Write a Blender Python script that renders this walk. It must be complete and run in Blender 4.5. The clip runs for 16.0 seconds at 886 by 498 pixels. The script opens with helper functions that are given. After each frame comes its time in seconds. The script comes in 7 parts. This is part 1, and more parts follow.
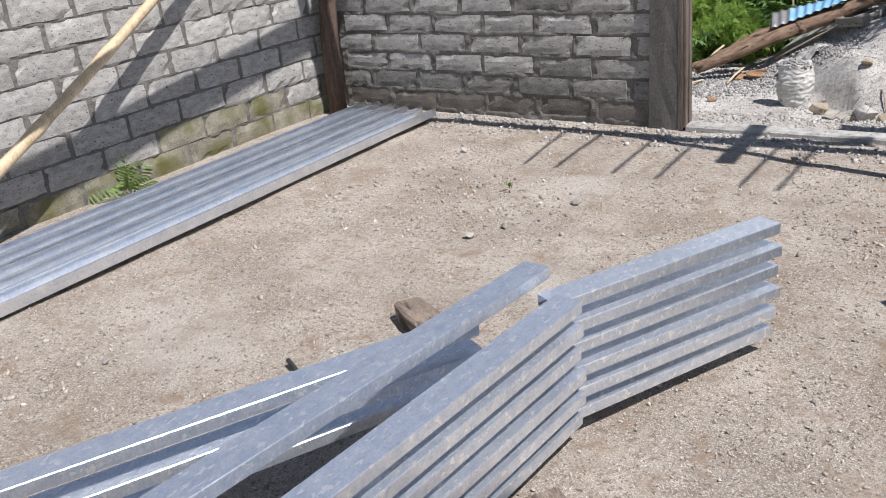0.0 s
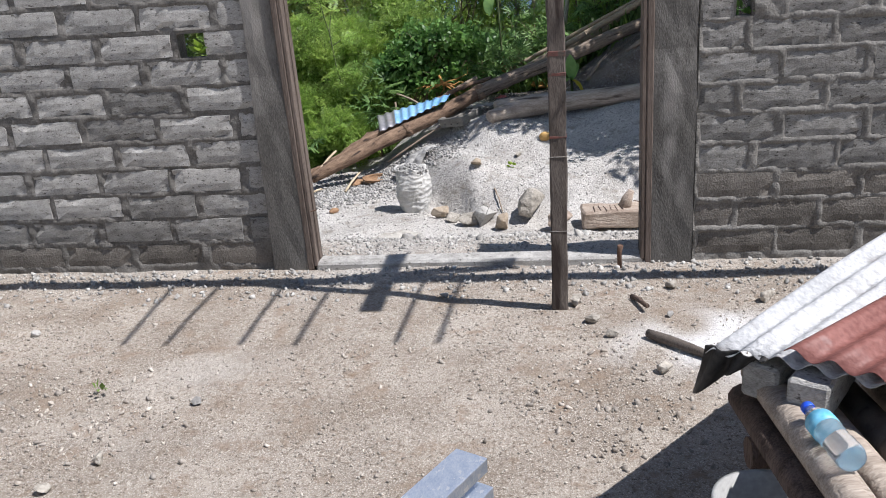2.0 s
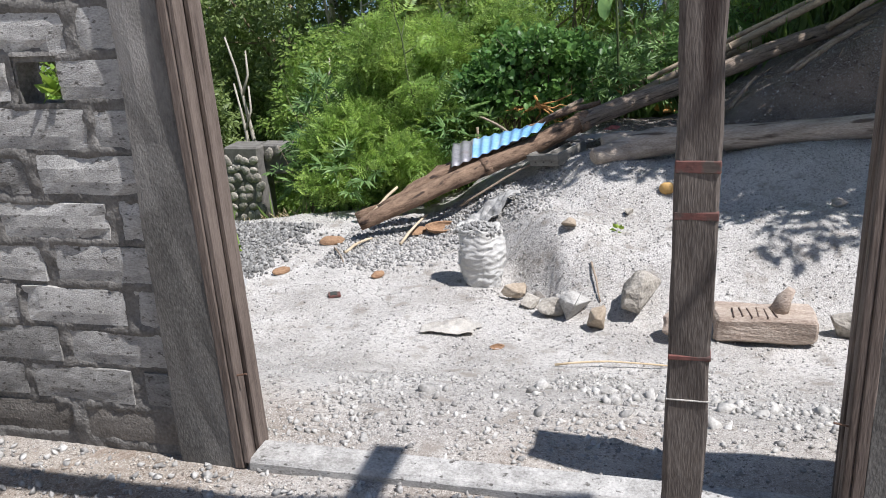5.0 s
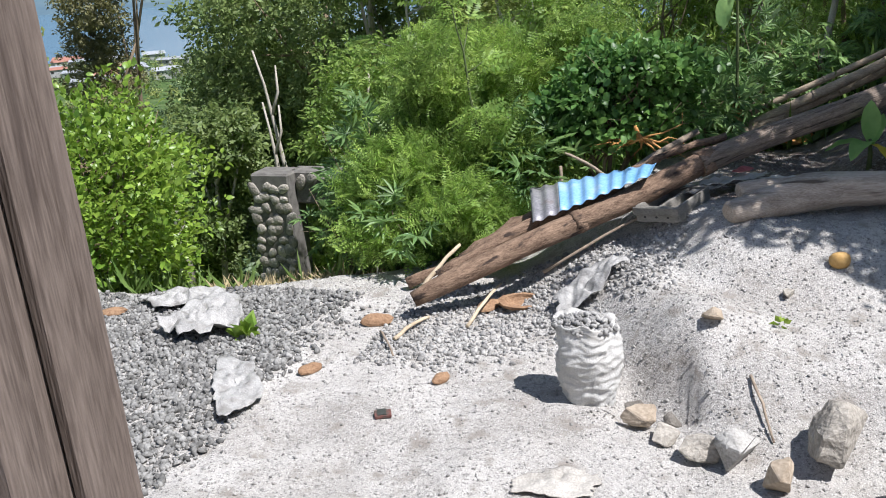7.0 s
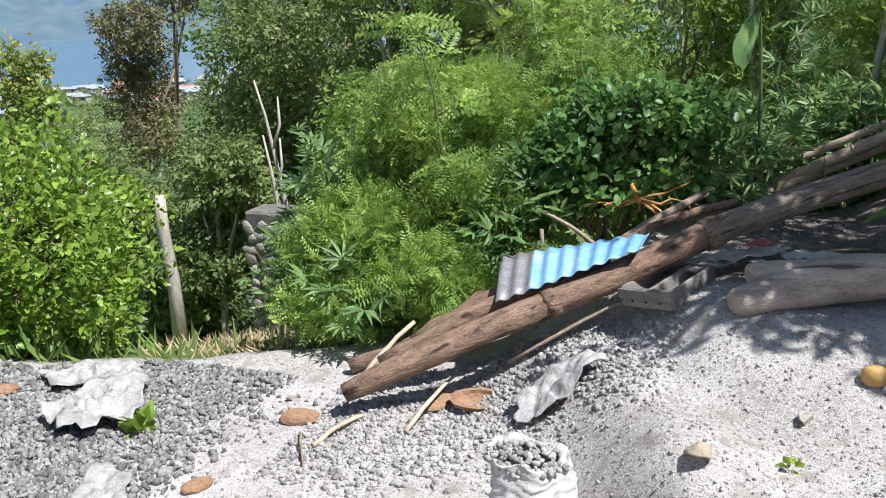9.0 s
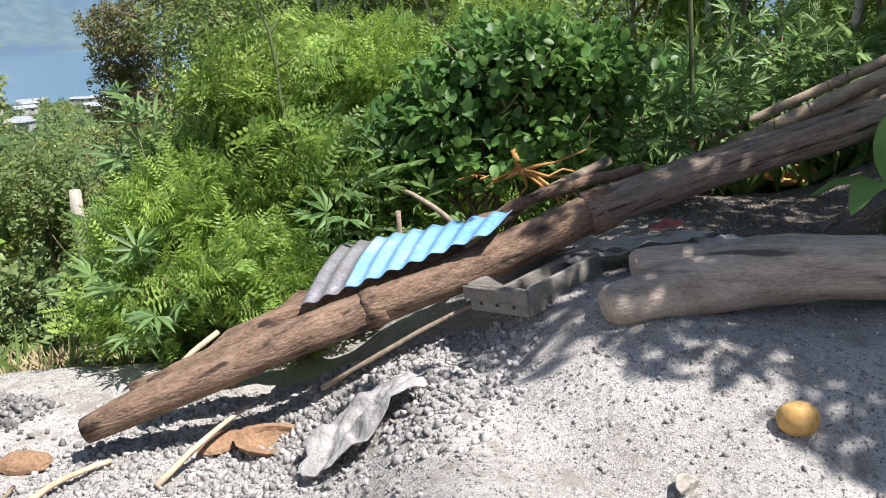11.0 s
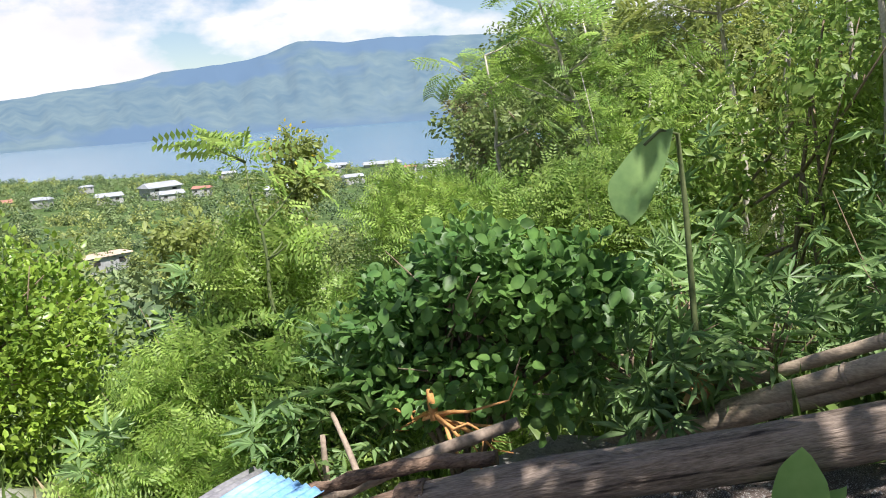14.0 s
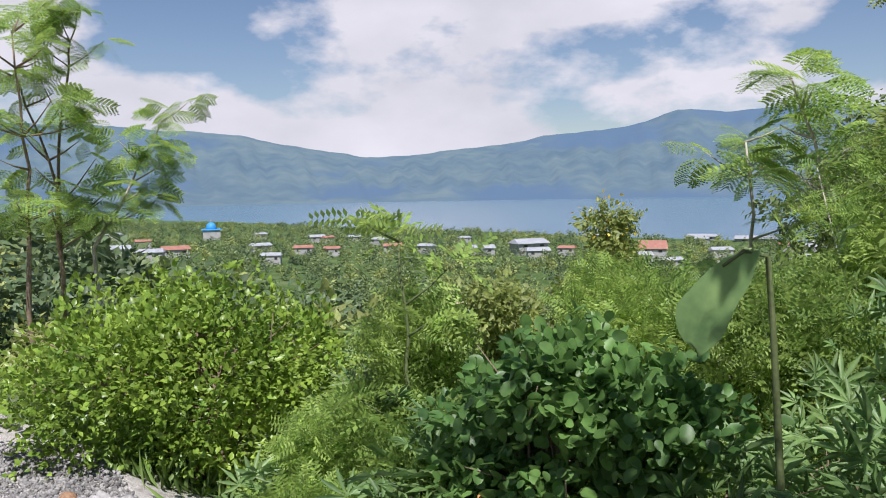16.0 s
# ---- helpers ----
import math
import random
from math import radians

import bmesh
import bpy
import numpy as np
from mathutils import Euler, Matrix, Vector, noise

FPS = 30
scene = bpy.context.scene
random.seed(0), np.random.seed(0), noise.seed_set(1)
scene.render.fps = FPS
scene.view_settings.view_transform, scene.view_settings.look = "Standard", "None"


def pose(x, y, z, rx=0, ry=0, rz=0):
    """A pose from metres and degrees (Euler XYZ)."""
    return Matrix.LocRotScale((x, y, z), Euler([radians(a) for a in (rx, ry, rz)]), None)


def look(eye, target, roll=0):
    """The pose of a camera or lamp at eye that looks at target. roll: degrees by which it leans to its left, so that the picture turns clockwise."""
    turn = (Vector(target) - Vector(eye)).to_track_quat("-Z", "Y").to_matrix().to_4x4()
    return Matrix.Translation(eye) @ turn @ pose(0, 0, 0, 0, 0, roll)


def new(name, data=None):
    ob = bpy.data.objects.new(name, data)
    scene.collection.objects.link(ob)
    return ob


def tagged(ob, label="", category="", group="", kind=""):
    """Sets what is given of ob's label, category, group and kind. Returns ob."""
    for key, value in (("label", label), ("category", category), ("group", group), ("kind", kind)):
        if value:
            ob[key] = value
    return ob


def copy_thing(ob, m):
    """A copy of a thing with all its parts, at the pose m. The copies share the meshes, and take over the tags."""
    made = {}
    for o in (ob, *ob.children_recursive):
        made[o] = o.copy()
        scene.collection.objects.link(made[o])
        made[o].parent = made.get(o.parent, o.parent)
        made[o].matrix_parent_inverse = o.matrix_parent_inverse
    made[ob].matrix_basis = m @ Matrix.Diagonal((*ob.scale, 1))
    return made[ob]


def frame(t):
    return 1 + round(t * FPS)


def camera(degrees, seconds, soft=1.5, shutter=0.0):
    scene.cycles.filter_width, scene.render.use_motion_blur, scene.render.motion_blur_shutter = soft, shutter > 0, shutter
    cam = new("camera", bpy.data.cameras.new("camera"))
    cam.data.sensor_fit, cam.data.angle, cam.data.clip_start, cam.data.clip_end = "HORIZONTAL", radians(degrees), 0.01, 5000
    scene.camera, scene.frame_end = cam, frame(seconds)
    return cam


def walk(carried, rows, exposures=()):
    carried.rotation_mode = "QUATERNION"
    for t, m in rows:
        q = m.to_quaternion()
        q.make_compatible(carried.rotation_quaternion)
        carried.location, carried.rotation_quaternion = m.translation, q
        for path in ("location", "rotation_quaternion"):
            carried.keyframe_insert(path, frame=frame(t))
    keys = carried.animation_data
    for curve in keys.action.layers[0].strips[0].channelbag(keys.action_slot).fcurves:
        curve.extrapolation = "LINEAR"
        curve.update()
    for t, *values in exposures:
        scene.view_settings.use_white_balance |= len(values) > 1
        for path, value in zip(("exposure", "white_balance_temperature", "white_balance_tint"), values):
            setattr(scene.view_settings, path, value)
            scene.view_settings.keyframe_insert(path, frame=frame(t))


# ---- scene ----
cam = camera(55.0, 16.0, soft=1.0)
PATH = [
    (0, (-0.019, 0.032, 1.529), (-2.610, 3.844, -0.409), -5.20),
    (0.5, (-0.170, 0.120, 1.525), (-2.334, 4.173, -0.448), -4.27),
    (1, (-0.231, 0.376, 1.497), (-2.032, 4.595, -0.492), -3.92),
    (1.5, (-0.289, 0.697, 1.516), (-1.656, 5.085, -0.453), -3.29),
    (2, (-0.372, 1.018, 1.549), (-0.998, 5.710, -0.061), -3.84),
    (2.5, (-0.335, 1.364, 1.510), (-0.842, 6.071, -0.098), -3.70),
    (3, (-0.275, 1.698, 1.508), (-0.945, 6.389, -0.087), -3.77),
    (3.5, (-0.275, 2.095, 1.518), (-0.941, 6.789, -0.071), -3.54),
    (4, (-0.297, 2.406, 1.500), (-1.035, 7.086, -0.098), -3.45),
    (4.5, (-0.278, 2.793, 1.510), (-1.428, 7.383, -0.104), -4.05),
    (5, (-0.371, 3.191, 1.497), (-1.652, 7.748, -0.115), -2.98),
    (7.5, (-1.149, 5.140, 1.394), (-2.661, 9.654, -0.137), -3.40),
    (8, (-1.088, 5.437, 1.386), (-2.617, 9.953, -0.118), -2.47),
    (10.5, (-0.565, 6.849, 1.063), (-2.585, 11.250, -0.182), -4.99),
    (11, (-0.474, 7.309, 0.885), (-2.302, 11.767, -0.452), -3.19),
    (11.5, (-0.356, 7.836, 0.928), (-2.134, 12.317, -0.397), -2.57),
    (12, (-0.204, 8.372, 1.069), (-1.862, 12.864, -0.369), -3.07),
    (12.5, (0.044, 8.587, 1.113), (-2.072, 13.007, 0.123), -4.76),
    (13, (0.284, 8.720, 1.224), (-2.252, 12.930, 0.306), -5.72),
    (13.5, (0.559, 8.767, 1.325), (-2.579, 12.553, 0.417), -3.66),
    (14, (0.814, 8.899, 1.371), (-2.828, 12.219, 0.522), -4.20),
    (14.5, (1.054, 9.160, 1.371), (-2.806, 12.236, 0.577), -3.19),
    (15, (1.379, 9.329, 1.424), (-2.860, 11.886, 0.724), -1.98),
    (15.5, (1.352, 9.633, 1.404), (-3.144, 11.783, 0.999), 2.83),
    (16, (1.329, 9.869, 1.443), (-3.401, 11.445, 1.065), -1.02),
]
walk(cam, [(t, look(eye, target, roll)) for t, eye, target, roll in PATH],
     exposures=((0.0, 0.25, 6400, 13), (2.0, 0.3, 6300, 13), (4.0, 0.37, 6250, 13), (8.2, 0.56, 6250, 13), (10.5, 0.68, 6450, 14), (11.5, 0.95, 6600, 12), (12.0, 1.5, 6600, 11), (12.5, 1.45, 6600, 13), (13.0, 1.22, 6650, 16), (14.0, 0.82, 6600, 15), (15.0, 0.56, 6450, 16), (16.0, 0.3, 6350, 19)))

# ---------------------------------------------------------------- light
world = bpy.data.worlds.new("sky")
scene.world = world
world.use_nodes = True
SUN_EL, SUN_AZ = 60.0, -15.0   # degrees; azimuth of the sun from +x towards +y


def link_nodes(tree, a, i, b, j):
    tree.links.new(a.outputs[i], b.inputs[j])


def build_world():
    t = world.node_tree
    t.nodes.clear()
    N = t.nodes.new
    sky = N("ShaderNodeTexSky")
    sky.sky_type, sky.sun_disc = "NISHITA", False
    sky.sun_elevation = radians(SUN_EL)
    sky.sun_rotation = radians(90 - SUN_AZ)
    sky.air_density, sky.dust_density, sky.ozone_density = 1.0, 0.1, 3.0
    co = N("ShaderNodeTexCoord")
    mp = N("ShaderNodeMapping")
    mp.inputs["Scale"].default_value = (1.7, 1.7, 3.4)
    mp.inputs["Location"].default_value = (0.35, 0.1, 0.12)
    no = N("ShaderNodeTexNoise")
    no.inputs["Scale"].default_value, no.inputs["Detail"].default_value, no.inputs["Roughness"].default_value = 1.35, 10.0, 0.55
    ramp = N("ShaderNodeValToRGB")
    ramp.color_ramp.elements[0].position, ramp.color_ramp.elements[1].position = 0.475, 0.53
    shade = N("ShaderNodeTexNoise")
    shade.inputs["Scale"].default_value, shade.inputs["Detail"].default_value = 3.4, 5.0
    cloud = N("ShaderNodeMix")
    cloud.data_type = "RGBA"
    cloud.inputs["A"].default_value, cloud.inputs["B"].default_value = (6.0, 6.3, 6.9, 1), (11.4, 11.6, 11.9, 1)
    mix = N("ShaderNodeMix")
    mix.data_type = "RGBA"
    bg = N("ShaderNodeBackground")
    bg.inputs["Strength"].default_value = 0.068
    out = N("ShaderNodeOutputWorld")
    link_nodes(t, co, "Generated", mp, "Vector")
    link_nodes(t, mp, "Vector", no, "Vector")
    link_nodes(t, mp, "Vector", shade, "Vector")
    sep = N("ShaderNodeSeparateXYZ")   # cloud banks crowd towards the horizon, the sky overhead is clearer
    thin = N("ShaderNodeMapRange")
    thin.inputs["From Min"].default_value, thin.inputs["From Max"].default_value = 0.22, 0.6
    thin.inputs["To Min"].default_value, thin.inputs["To Max"].default_value = 0.0, 0.085
    less = N("ShaderNodeMath")
    less.operation = "SUBTRACT"
    link_nodes(t, co, "Generated", sep, "Vector")
    link_nodes(t, sep, "Z", thin, "Value")
    t.links.new(no.outputs["Fac"], less.inputs[0])
    t.links.new(thin.outputs["Result"], less.inputs[1])
    t.links.new(less.outputs[0], ramp.inputs["Fac"])
    link_nodes(t, shade, "Fac", cloud, "Factor")
    link_nodes(t, ramp, "Color", mix, "Factor")
    t.links.new(sky.outputs["Color"], mix.inputs["A"])
    t.links.new(cloud.outputs["Result"], mix.inputs["B"])
    t.links.new(mix.outputs["Result"], bg.inputs["Color"])
    t.links.new(bg.outputs["Background"], out.inputs["Surface"])


build_world()
sun_data = bpy.data.lights.new("sun", "SUN")
sun_data.energy, sun_data.angle, sun_data.color = 5.0, radians(0.53), (1.0, 0.975, 0.94)
sun = new("sun", sun_data)
SUN_DIR = Vector((math.cos(radians(SUN_EL)) * math.cos(radians(SUN_AZ)), math.cos(radians(SUN_EL)) * math.sin(radians(SUN_AZ)), math.sin(radians(SUN_EL))))
sun.matrix_world = look(SUN_DIR * 50, (0, 0, 0))


# ---------------------------------------------------------------- materials
def surface(name, dark, light, scale=6.0, fine=60.0, rough=0.85, bump=0.3, bump_scale=40.0, metal=0.0, third=None, third_scale=1.2,
            third_cut=(0.55, 0.7), object_random=0.0, island_random=0.0, stretch=(1, 1, 1), local=False, spec=0.3, translucent=0.0, distance=0.01, grain=None):
    """A surface with a coarse and a fine mottle between two colours, stains of a third colour, and a fine relief."""
    m = bpy.data.materials.new(name)
    m.use_nodes = True
    t = m.node_tree
    N = t.nodes.new
    bsdf = t.nodes["Principled BSDF"]
    bsdf.inputs["Roughness"].default_value, bsdf.inputs["Metallic"].default_value = rough, metal
    bsdf.inputs["Specular IOR Level"].default_value = spec
    if local:
        co = N("ShaderNodeTexCoord").outputs["Object"]
    else:
        co = N("ShaderNodeNewGeometry").outputs["Position"]
    if grain:   # turn the pattern so that its x runs along the grain
        turn = N("ShaderNodeMapping")
        turn.inputs["Rotation"].default_value = Vector(grain).rotation_difference(Vector((1, 0, 0))).to_euler()
        t.links.new(co, turn.inputs["Vector"])
        co = turn.outputs["Vector"]
    mp = N("ShaderNodeMapping")
    mp.inputs["Scale"].default_value = stretch
    t.links.new(co, mp.inputs["Vector"])
    co = mp.outputs["Vector"]

    def noise_at(s, detail=5.0):
        n = N("ShaderNodeTexNoise")
        n.inputs["Scale"].default_value, n.inputs["Detail"].default_value = s, detail
        t.links.new(co, n.inputs["Vector"])
        return n.outputs["Fac"]

    a, b = noise_at(scale), noise_at(fine, 3.0)
    add = N("ShaderNodeMath")
    add.operation = "ADD"
    t.links.new(a, add.inputs[0])
    t.links.new(b, add.inputs[1])
    rng = N("ShaderNodeMapRange")
    rng.inputs["From Min"].default_value, rng.inputs["From Max"].default_value = 0.7, 1.3
    t.links.new(add.outputs[0], rng.inputs["Value"])
    mix = N("ShaderNodeMix")
    mix.data_type = "RGBA"
    mix.inputs["A"].default_value, mix.inputs["B"].default_value = (*dark, 1), (*light, 1)
    t.links.new(rng.outputs["Result"], mix.inputs["Factor"])
    col = mix.outputs["Result"]
    if third:
        rr = N("ShaderNodeMapRange")
        rr.inputs["From Min"].default_value, rr.inputs["From Max"].default_value = third_cut
        t.links.new(noise_at(third_scale, 6.0), rr.inputs["Value"])
        m3 = N("ShaderNodeMix")
        m3.data_type = "RGBA"
        m3.inputs["B"].default_value = (*third, 1)
        t.links.new(rr.outputs["Result"], m3.inputs["Factor"])
        t.links.new(col, m3.inputs["A"])
        col = m3.outputs["Result"]
    for amount, node, socket in ((object_random, "ShaderNodeObjectInfo", "Random"), (island_random, "ShaderNodeNewGeometry", "Random Per Island")):
        if amount:
            r = N("ShaderNodeMapRange")
            r.inputs["To Min"].default_value, r.inputs["To Max"].default_value = 1 - amount, 1 + amount
            t.links.new(N(node).outputs[socket], r.inputs["Value"])
            hs = N("ShaderNodeHueSaturation")
            t.links.new(r.outputs["Result"], hs.inputs["Value"])
            t.links.new(col, hs.inputs["Color"])
            col = hs.outputs["Color"]
    t.links.new(col, bsdf.inputs["Base Color"])
    if bump:
        bp = N("ShaderNodeBump")
        bp.inputs["Strength"].default_value, bp.inputs["Distance"].default_value = bump, distance
        t.links.new(noise_at(bump_scale, 6.0), bp.inputs["Height"])
        t.links.new(bp.outputs["Normal"], bsdf.inputs["Normal"])
    if translucent:
        tr = N("ShaderNodeBsdfTranslucent")
        warm = N("ShaderNodeHueSaturation")
        warm.inputs["Hue"].default_value, warm.inputs["Saturation"].default_value, warm.inputs["Value"].default_value = 0.487, 1.0, 1.5
        t.links.new(col, warm.inputs["Color"])
        t.links.new(warm.outputs["Color"], tr.inputs["Color"])
        ms = N("ShaderNodeMixShader")
        ms.inputs["Fac"].default_value = translucent
        t.links.new(bsdf.outputs["BSDF"], ms.inputs[1])
        t.links.new(tr.outputs["BSDF"], ms.inputs[2])
        t.links.new(ms.outputs["Shader"], t.nodes["Material Output"].inputs["Surface"])
    return m


M_BLOCK = surface("concrete_block", (0.155, 0.148, 0.136), (0.35, 0.34, 0.32), 16, 110, 0.95, 0.8, 170, stretch=(1, 1, 2.2), distance=0.005, object_random=0.18, third=(0.085, 0.08, 0.07), third_scale=42.0, third_cut=(0.60, 0.68))
M_BLOCK_L = surface("pale_block", (0.255, 0.246, 0.228), (0.53, 0.515, 0.487), 16, 110, 0.95, 0.8, 170, stretch=(1, 1, 2.2), distance=0.005, object_random=0.13, third=(0.12, 0.112, 0.10), third_scale=42.0, third_cut=(0.61, 0.69))
M_MOSSY = surface("mossy_block", (0.16, 0.15, 0.115), (0.36, 0.34, 0.27), 12, 90, 0.95, 0.8, 120, object_random=0.15, third=(0.14, 0.135, 0.05), third_scale=4.5, third_cut=(0.44, 0.66), distance=0.006)
# damp on the low courses; on the clods it paints the hollow's shade
M_DAMP_SHADE = surface("damp_block_and_shade", (0.10, 0.09, 0.078), (0.23, 0.21, 0.185), 9, 90, 0.92, 0.8, 120, object_random=0.15, distance=0.006)
M_MORTAR = surface("mortar", (0.105, 0.098, 0.088), (0.23, 0.218, 0.20), 9, 100, 0.96, 0.9, 110, distance=0.006)
M_MORTARPALE = surface("smeared_mortar", (0.135, 0.127, 0.114), (0.285, 0.272, 0.25), 9, 100, 0.96, 0.9, 110, distance=0.006)
M_COLUMN = surface("column_concrete", (0.085, 0.08, 0.072), (0.185, 0.175, 0.16), 3, 90, 0.93, 0.6, 120, third=(0.27, 0.255, 0.235), third_scale=2.4, third_cut=(0.56, 0.66), stretch=(1.6, 1.6, 0.7), distance=0.005)
M_PLANK = surface("grey_plank", (0.085, 0.064, 0.052), (0.215, 0.172, 0.145), 4, 46, 0.88, 0.5, 40, stretch=(7, 7, 0.5), third=(0.05, 0.036, 0.03), third_scale=3.0, third_cut=(0.58, 0.68), distance=0.005)
M_POST = surface("weathered_post", (0.07, 0.056, 0.047), (0.19, 0.162, 0.14), 2.2, 60, 0.9, 0.6, 60, stretch=(6, 6, 0.8), third=(0.045, 0.033, 0.028), third_scale=2.2, third_cut=(0.55, 0.66), distance=0.004)
M_DARKPOST = surface("dark_post", (0.06, 0.04, 0.032), (0.17, 0.12, 0.095), 5, 40, 0.9, 0.9, 24, stretch=(5, 5, 0.7))
M_ZINC = surface("galvanised_steel", (0.60, 0.67, 0.78), (0.88, 0.91, 0.95), 30, 150, 0.28, 0.25, 85, third=(1.0, 1.0, 1.0), third_scale=46, third_cut=(0.60, 0.64), metal=0.8, object_random=0.06, spec=0.5, distance=0.004, stretch=(1.7, 0.8, 1))
# lighter copy for the channels along the wall, sky reflection put into its colour
M_ZINCBRIGHT = surface("bright_galvanised_steel", (0.66, 0.72, 0.82), (0.92, 0.94, 0.97), 12, 90, 0.30, 0.1, 60, metal=0.9, object_random=0.14, spec=0.5, distance=0.004)
M_LOG = surface("log_wood", (0.10, 0.062, 0.042), (0.33, 0.225, 0.155), 12, 70, 0.9, 0.9, 34, third=(0.05, 0.035, 0.028), third_scale=6.5, third_cut=(0.62, 0.69), stretch=(0.9, 2.6, 2.6), distance=0.012, grain=(0.818, 0.479, 0.32))
M_LOGGREY = surface("weathered_log", (0.26, 0.21, 0.17), (0.56, 0.48, 0.40), 7, 60, 0.9, 0.6, 30, stretch=(0.4, 3.4, 3.4), third=(0.12, 0.094, 0.075), third_scale=5.0, third_cut=(0.62, 0.70), distance=0.012, grain=(0.99, 0.13, 0.05))
M_LOGUP = surface("dark_log", (0.12, 0.092, 0.068), (0.36, 0.29, 0.235), 10, 70, 0.92, 1.0, 30, stretch=(0.5, 4.0, 4.0), third=(0.04, 0.03, 0.024), third_scale=5, third_cut=(0.60, 0.67), distance=0.012, grain=(0.818, 0.479, 0.238))
M_BEARER = surface("rough_firewood", (0.10, 0.075, 0.06), (0.34, 0.275, 0.22), 5, 60, 0.92, 0.9, 40, stretch=(1.0, 4, 4), local=True, third=(0.06, 0.045, 0.036), third_scale=6, third_cut=(0.56, 0.64))
M_CHUNK = surface("split_wood", (0.24, 0.18, 0.14), (0.50, 0.42, 0.35), 6, 50, 0.9, 0.9, 30, stretch=(1.2, 3, 3))
M_CUT = surface("cut_wood", (0.42, 0.33, 0.22), (0.62, 0.52, 0.38), 8, 60, 0.85, 0.3, 40)
M_BAMBOO = surface("dry_bamboo", (0.44, 0.33, 0.20), (0.70, 0.56, 0.38), 6, 50, 0.5, 0.2, 30, stretch=(3, 3, 0.8))
M_OLDBAMBOO = surface("old_bamboo", (0.22, 0.17, 0.12), (0.48, 0.39, 0.28), 6, 50, 0.6, 0.3, 30, stretch=(1, 3, 3))
M_STICK = surface("stick", (0.20, 0.155, 0.115), (0.42, 0.34, 0.26), 8, 60, 0.9, 0.4, 40)
M_STONE = surface("river_stone", (0.13, 0.127, 0.12), (0.33, 0.325, 0.31), 10, 80, 0.85, 0.5, 50, island_random=0.4)
M_PEBBLE = surface("pale_pebble", (0.24, 0.23, 0.215), (0.46, 0.445, 0.42), 10, 90, 0.9, 0.4, 60, island_random=0.3)
M_PALECHIP = surface("pale_chip", (0.26, 0.225, 0.19), (0.55, 0.50, 0.44), 10, 90, 0.92, 0.4, 60, island_random=0.35)
M_RUBBLE = surface("rubble", (0.25, 0.24, 0.222), (0.53, 0.515, 0.485), 10, 90, 0.9, 0.4, 60, island_random=0.35)
M_GRAVEL = surface("grey_gravel", (0.21, 0.205, 0.197), (0.45, 0.44, 0.42), 10, 90, 0.88, 0.4, 60, island_random=0.35)
M_ROCK = surface("rough_rock", (0.22, 0.20, 0.17), (0.50, 0.46, 0.40), 8, 60, 0.92, 0.9, 30, object_random=0.2, distance=0.02)
M_TANROCK = surface("tan_rock", (0.27, 0.215, 0.155), (0.46, 0.385, 0.30), 8, 60, 0.92, 0.6, 30)
M_SACK = surface("white_woven_sack", (0.40, 0.39, 0.37), (0.64, 0.63, 0.60), 5, 160, 0.6, 0.35, 120, third=(0.40, 0.38, 0.35), third_scale=5, third_cut=(0.56, 0.75))
M_PALESACK = surface("pale_plastic_sack", (0.25, 0.245, 0.235), (0.50, 0.49, 0.47), 9, 140, 0.55, 0.7, 50, third=(0.24, 0.23, 0.215), third_scale=11, third_cut=(0.52, 0.68))
M_CLOTH = surface("white_rag", (0.30, 0.28, 0.25), (0.56, 0.53, 0.48), 5, 120, 0.9, 0.5, 60)
M_REDCLOTH = surface("faded_red_sack", (0.42, 0.10, 0.11), (0.62, 0.22, 0.22), 5, 90, 0.85, 0.4, 60)
M_BLUETIN = surface("blue_roof_sheet", (0.13, 0.33, 0.60), (0.30, 0.53, 0.78), 5, 60, 0.4, 0.15, 40, spec=0.5, third=(0.50, 0.62, 0.72), third_scale=4.0, third_cut=(0.58, 0.74))
M_GREYTIN = surface("bare_roof_sheet", (0.20, 0.195, 0.21), (0.40, 0.39, 0.41), 6, 60, 0.5, 0.2, 40, metal=0.35, third=(0.20, 0.12, 0.09), third_scale=5)
M_WHITETIN = surface("limed_roof_sheet", (0.36, 0.365, 0.37), (0.62, 0.62, 0.62), 6, 70, 0.85, 0.9, 45, third=(0.30, 0.285, 0.275), third_scale=13, third_cut=(0.56, 0.70), distance=0.012)
M_RUSTTIN = surface("rusty_roof_sheet", (0.16, 0.055, 0.045), (0.30, 0.13, 0.11), 5, 60, 0.55, 0.3, 40, third=(0.42, 0.34, 0.32), third_scale=7, third_cut=(0.6, 0.75))
M_BLACKTIN = surface("dark_sheet_underside", (0.02, 0.02, 0.02), (0.06, 0.055, 0.05), 5, 60, 0.6, 0.3, 40)
M_BOX = surface("grey_box_board", (0.15, 0.14, 0.122), (0.30, 0.285, 0.255), 5, 60, 0.92, 0.5, 60, stretch=(1, 1, 3), distance=0.004)
M_HUSK = surface("coconut_husk", (0.19, 0.105, 0.06), (0.37, 0.235, 0.14), 10, 80, 0.9, 0.6, 50)
M_COCONUT = surface("ripe_coconut", (0.46, 0.26, 0.08), (0.66, 0.43, 0.17), 6, 60, 0.7, 0.3, 30, third=(0.28, 0.17, 0.08), third_scale=14, third_cut=(0.54, 0.68))
M_ROOT = surface("orange_root", (0.42, 0.20, 0.06), (0.66, 0.36, 0.14), 12, 90, 0.9, 0.4, 40)
M_BARK = surface("pale_bark", (0.30, 0.27, 0.22), (0.58, 0.54, 0.47), 7, 50, 0.92, 0.7, 25, stretch=(3, 3, 1))
